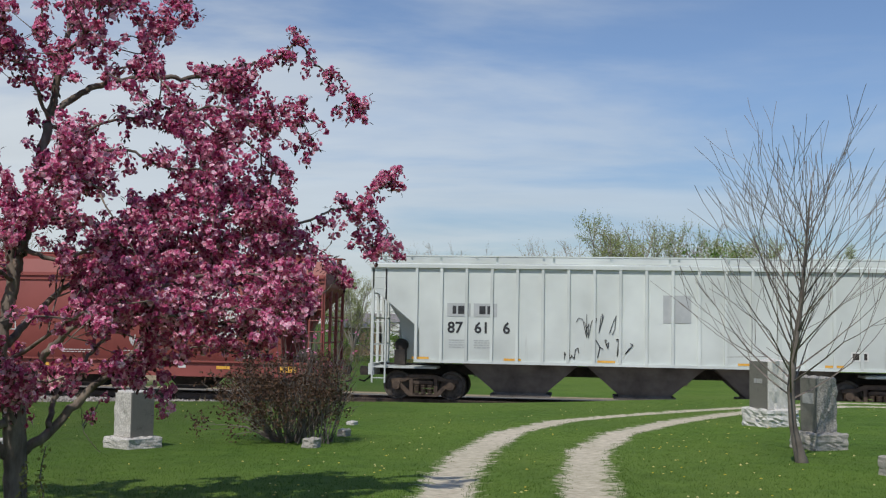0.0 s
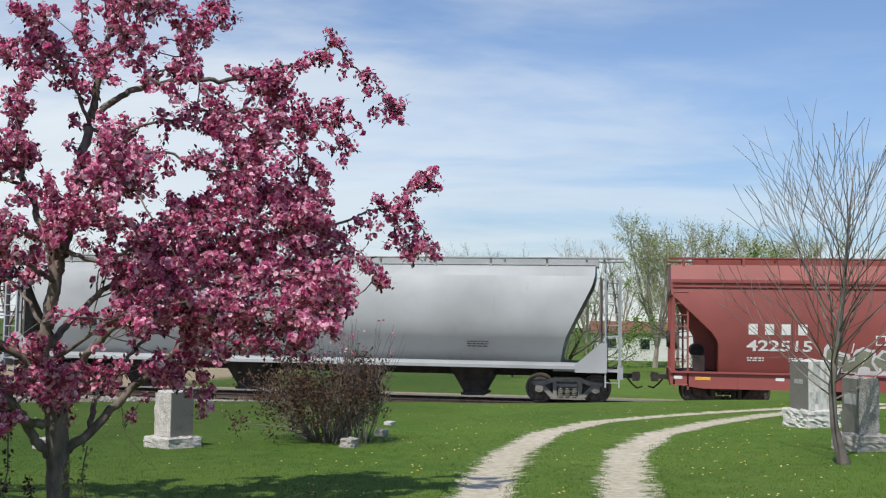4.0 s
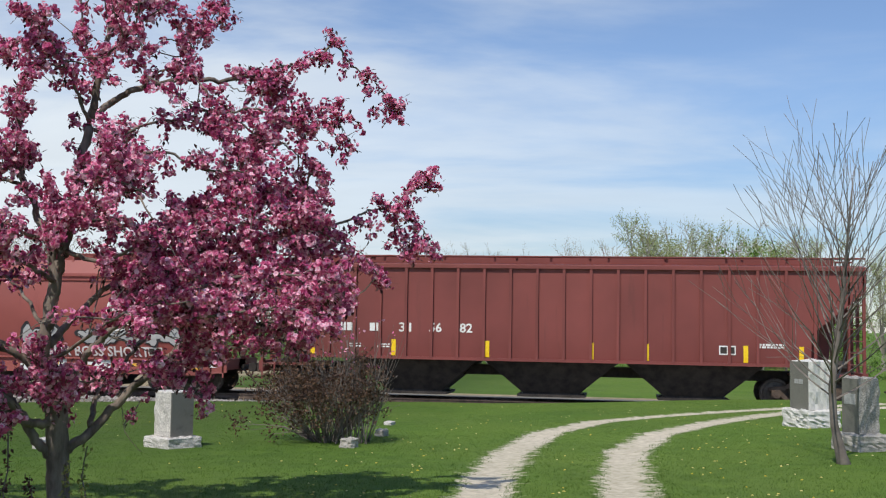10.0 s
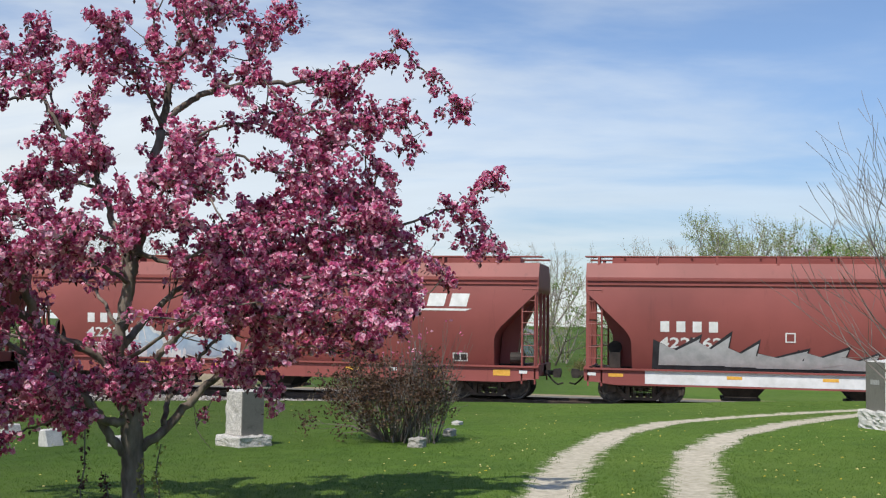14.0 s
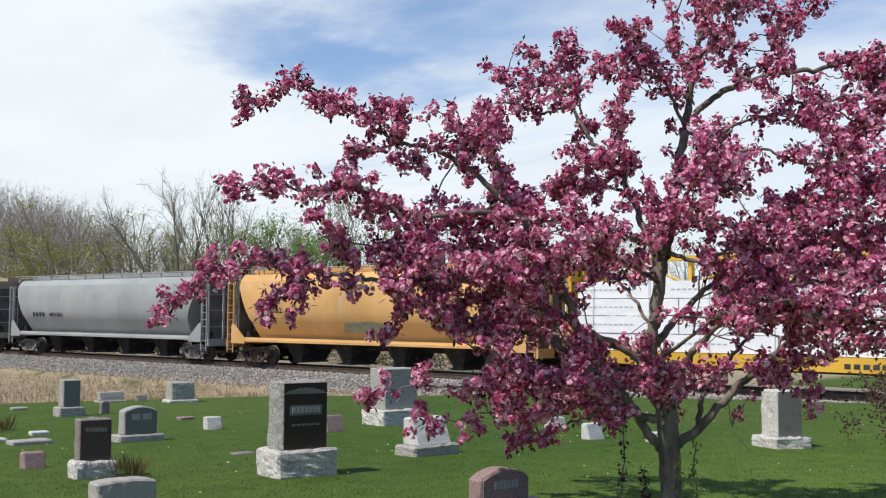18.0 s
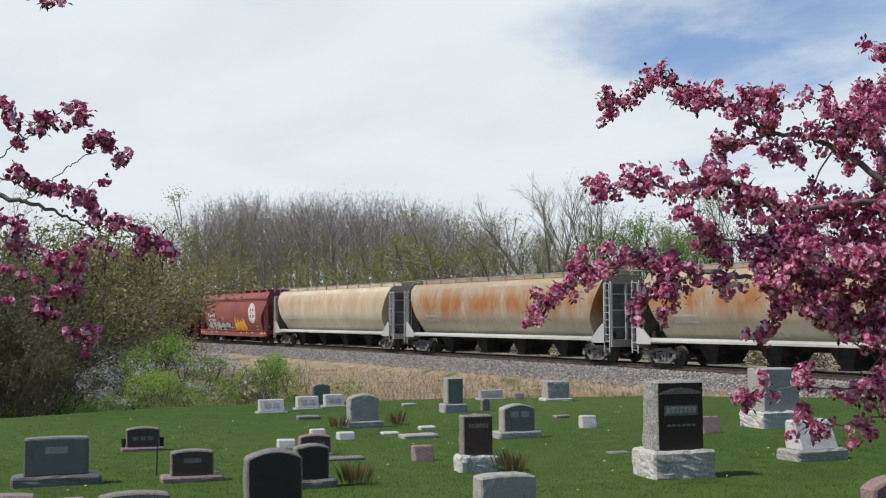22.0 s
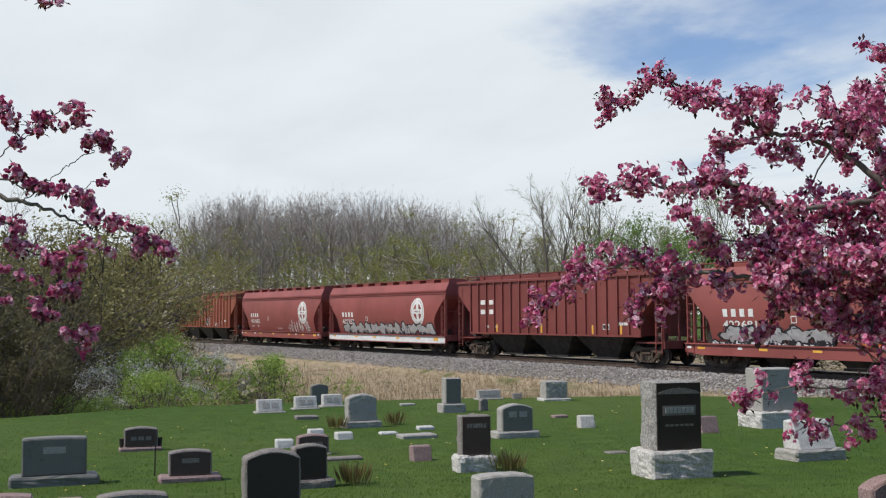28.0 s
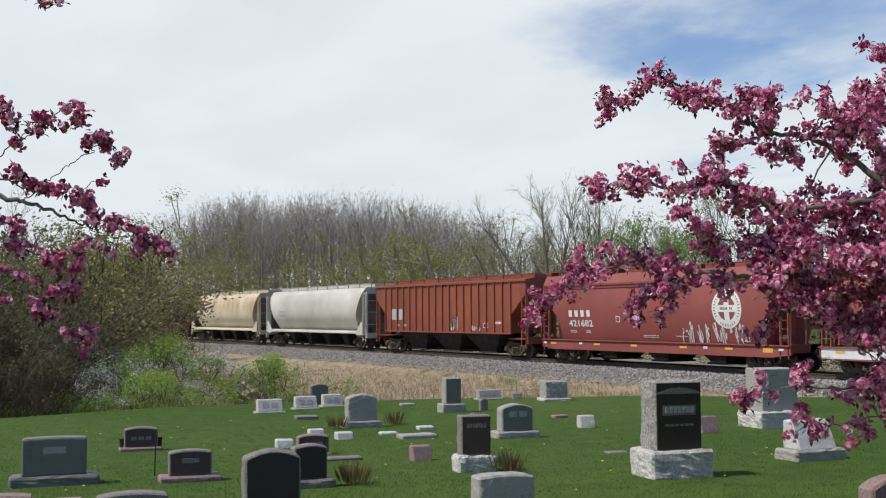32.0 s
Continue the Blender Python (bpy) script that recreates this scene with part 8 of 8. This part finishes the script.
def house(label, az, d, w, dp, h, rise, wall_mat, roof_mat, turn=0, openings=3):
    x, y = az_place(az, d)
    t = thing("house", label, "house", pose(x, y, gz(x, y) - 0.05, 0, 0, turn))
    part("wall", Mesh().box(-w / 2, w / 2, -dp / 2, dp / 2, 0, h), wall_mat, t)
    if rise:
        m = Mesh().prism([(-w / 2 - 0.3, h - 0.05), (w / 2 + 0.3, h - 0.05), (w / 2 + 0.3, h + 0.08), (0, h + rise), (-w / 2 - 0.3, h + 0.08)][::-1], -dp / 2 - 0.3, dp / 2 + 0.3) if w < dp else \
            Mesh().rings([[(xx, -dp / 2 - 0.3, h), (xx, dp / 2 + 0.3, h), (xx, 0, h + rise)] for xx in (-w / 2 - 0.3, w / 2 + 0.3)])
        part("roof", m, roof_mat, t)
        if w < dp:
            part("gable", Mesh().prism([(-w / 2, h), (w / 2, h), (0, h + rise - 0.15)][::-1], -dp / 2 - 0.31, -dp / 2 - 0.28), wall_mat, t)
    for i in range(openings):
        wx = -w / 2 + w * (i + 0.5) / openings
        win = part("window", Mesh().box(wx - 0.5, wx + 0.5, -dp / 2 - 0.04, -dp / 2 + 0.02, 1.0, 2.1), M_SIDING, t)
        part("pane", Mesh().box(wx - 0.42, wx + 0.42, -dp / 2 - 0.055, -dp / 2 - 0.035, 1.08, 2.02), M_PANE, win)
    return t


def build_houses():
    B = lambda x: -9.25 + math.degrees(math.atan((x - 784) / 1935))
    house("low white house with a brown-red roof beyond the field", B(1135), 104, 9.0, 7.0, 2.5, 1.1, M_SIDING, M_ROOF_RED, 4)
    house("plain white shed beyond the railway", B(1252), 82, 4.0, 3.0, 2.9, 0.0, M_SIDING, M_ROOF_GREY, -4, 0)
    house("small white gabled garage with one window", B(788), 100, 3.2, 6.0, 2.0, 1.2, M_SIDING, M_ROOF_GREY, -6, 1)
    house("brown boarded house with a grey roof", B(735), 106, 7.0, 6.5, 2.6, 1.4, M_BRICK_FAR, M_ROOF_GREY, 2, 2)


build_houses()


def small_things():
    """Clumps, rods and logs among the stones and on the bank."""
    rng = random.Random(14)
    for x, y, h, n in ((-15.75, 7.45, 0.27, 110), (-15.95, 8.6, 0.27, 120), (-9.62, 6.55, 0.27, 110), (-9.6, 4.72, 0.27, 130)):
        t = thing("ornamental_clump", "clump of brownish green upright leaves", "plant", pose(x, y, gz(x, y)), group="clumps among the gravestones")
        m = Mesh()
        for _ in range(n):
            a, r = rng.uniform(0, 6.28), rng.uniform(0, 0.16)
            p = Vector((math.cos(a) * r, math.sin(a) * r, 0))
            leaf_quad(m, p, Vector((math.cos(a) * 0.35, math.sin(a) * 0.35, 1)), rand_dir(rng), h * rng.uniform(0.5, 1.0), 0.014)
        tagged(part("foliage", m, M_CLUMP, t), kind="stuff")
    x, y = -11.35, 3.30
    t = thing("metal_rod", "thin dark metal rod standing in the grass", "rod", pose(x, y, gz(x, y)))
    part("shaft", Mesh().tube((0, 0, -0.05), (0.03, 0, 0.42), 0.008, n=6), M_STEEL_DARK, t)
    x, y = az_place(-69.4, 47.0)
    for i in range(9):
        t = thing("dead_log", "bleached broken log lying on the bank", "log", pose(x + rng.uniform(-0.8, 0.8), y + rng.uniform(-0.6, 0.6), gz(x, y) + 0.12 + 0.12 * i, rng.uniform(-12, 25), rng.uniform(-20, 20), rng.uniform(0, 180)), group="pile of dead logs")
        ln = rng.uniform(0.6, 1.4)
        part("wood", Mesh().path([(-ln, 0, 0), (-ln * 0.3, 0.05, 0.02), (ln * 0.4, -0.03, 0), (ln, 0.04, 0.03)], [0.10, 0.12, 0.10, 0.06], 8), M_LOG, t)
    # low hedge beyond the rails
    for i, (az, d, h) in enumerate(((3.6, 60, 1.7), (4.4, 62, 1.5), (5.2, 59, 1.8), (-8.6, 66, 1.3), (-12.0, 70, 1.5), (-5.6, 64, 1.0), (8.4, 64, 1.6))):
        x, y = az_place(az, d)
        t = thing("hedge_shrub", "brown-green shrub beyond the rails", "shrub", pose(x, y, gz(x, y)), group="shrubs beyond the rails")
        m, tips = Mesh(), []
        for k in range(16):
            a = rng.uniform(0, 6.28)
            grow(m, tips, rng, Vector((0, 0, 0)), Vector((math.cos(a) * 0.7, math.sin(a) * 0.7, 1)).normalized(), h * 0.4, 0.012, 2, 0.6, 0.02, 0.15, 0.6, (2, 2), 3, 0.004)
        tagged(part("stem_spray", m, M_BARK_DARK, t), kind="stuff")
        tagged(part("foliage", branch_leaves(tips, rng, 14, 0.07, 0.3), M_CLUMP, t), kind="stuff")


M_CLUMP = leaf_material("brown_green_leaves", (0.12, 0.09, 0.035), (0.26, 0.22, 0.08))
M_LOG = two_tone("bleached_wood", (0.30, 0.25, 0.19), (0.50, 0.44, 0.36), 5.0, 0.9, stretch=(0.4, 3, 3))
small_things()


def motions():
    """The train rolls to +x at a steady pace."""
    for car, x in TRAIN:
        walk(car, [(0, pose(x, TRACK_Y, 0)), (16, pose(x + SPEED * 16, TRACK_Y, 0)), (32, pose(x + SPEED * 32, TRACK_Y, 0))])


motions()
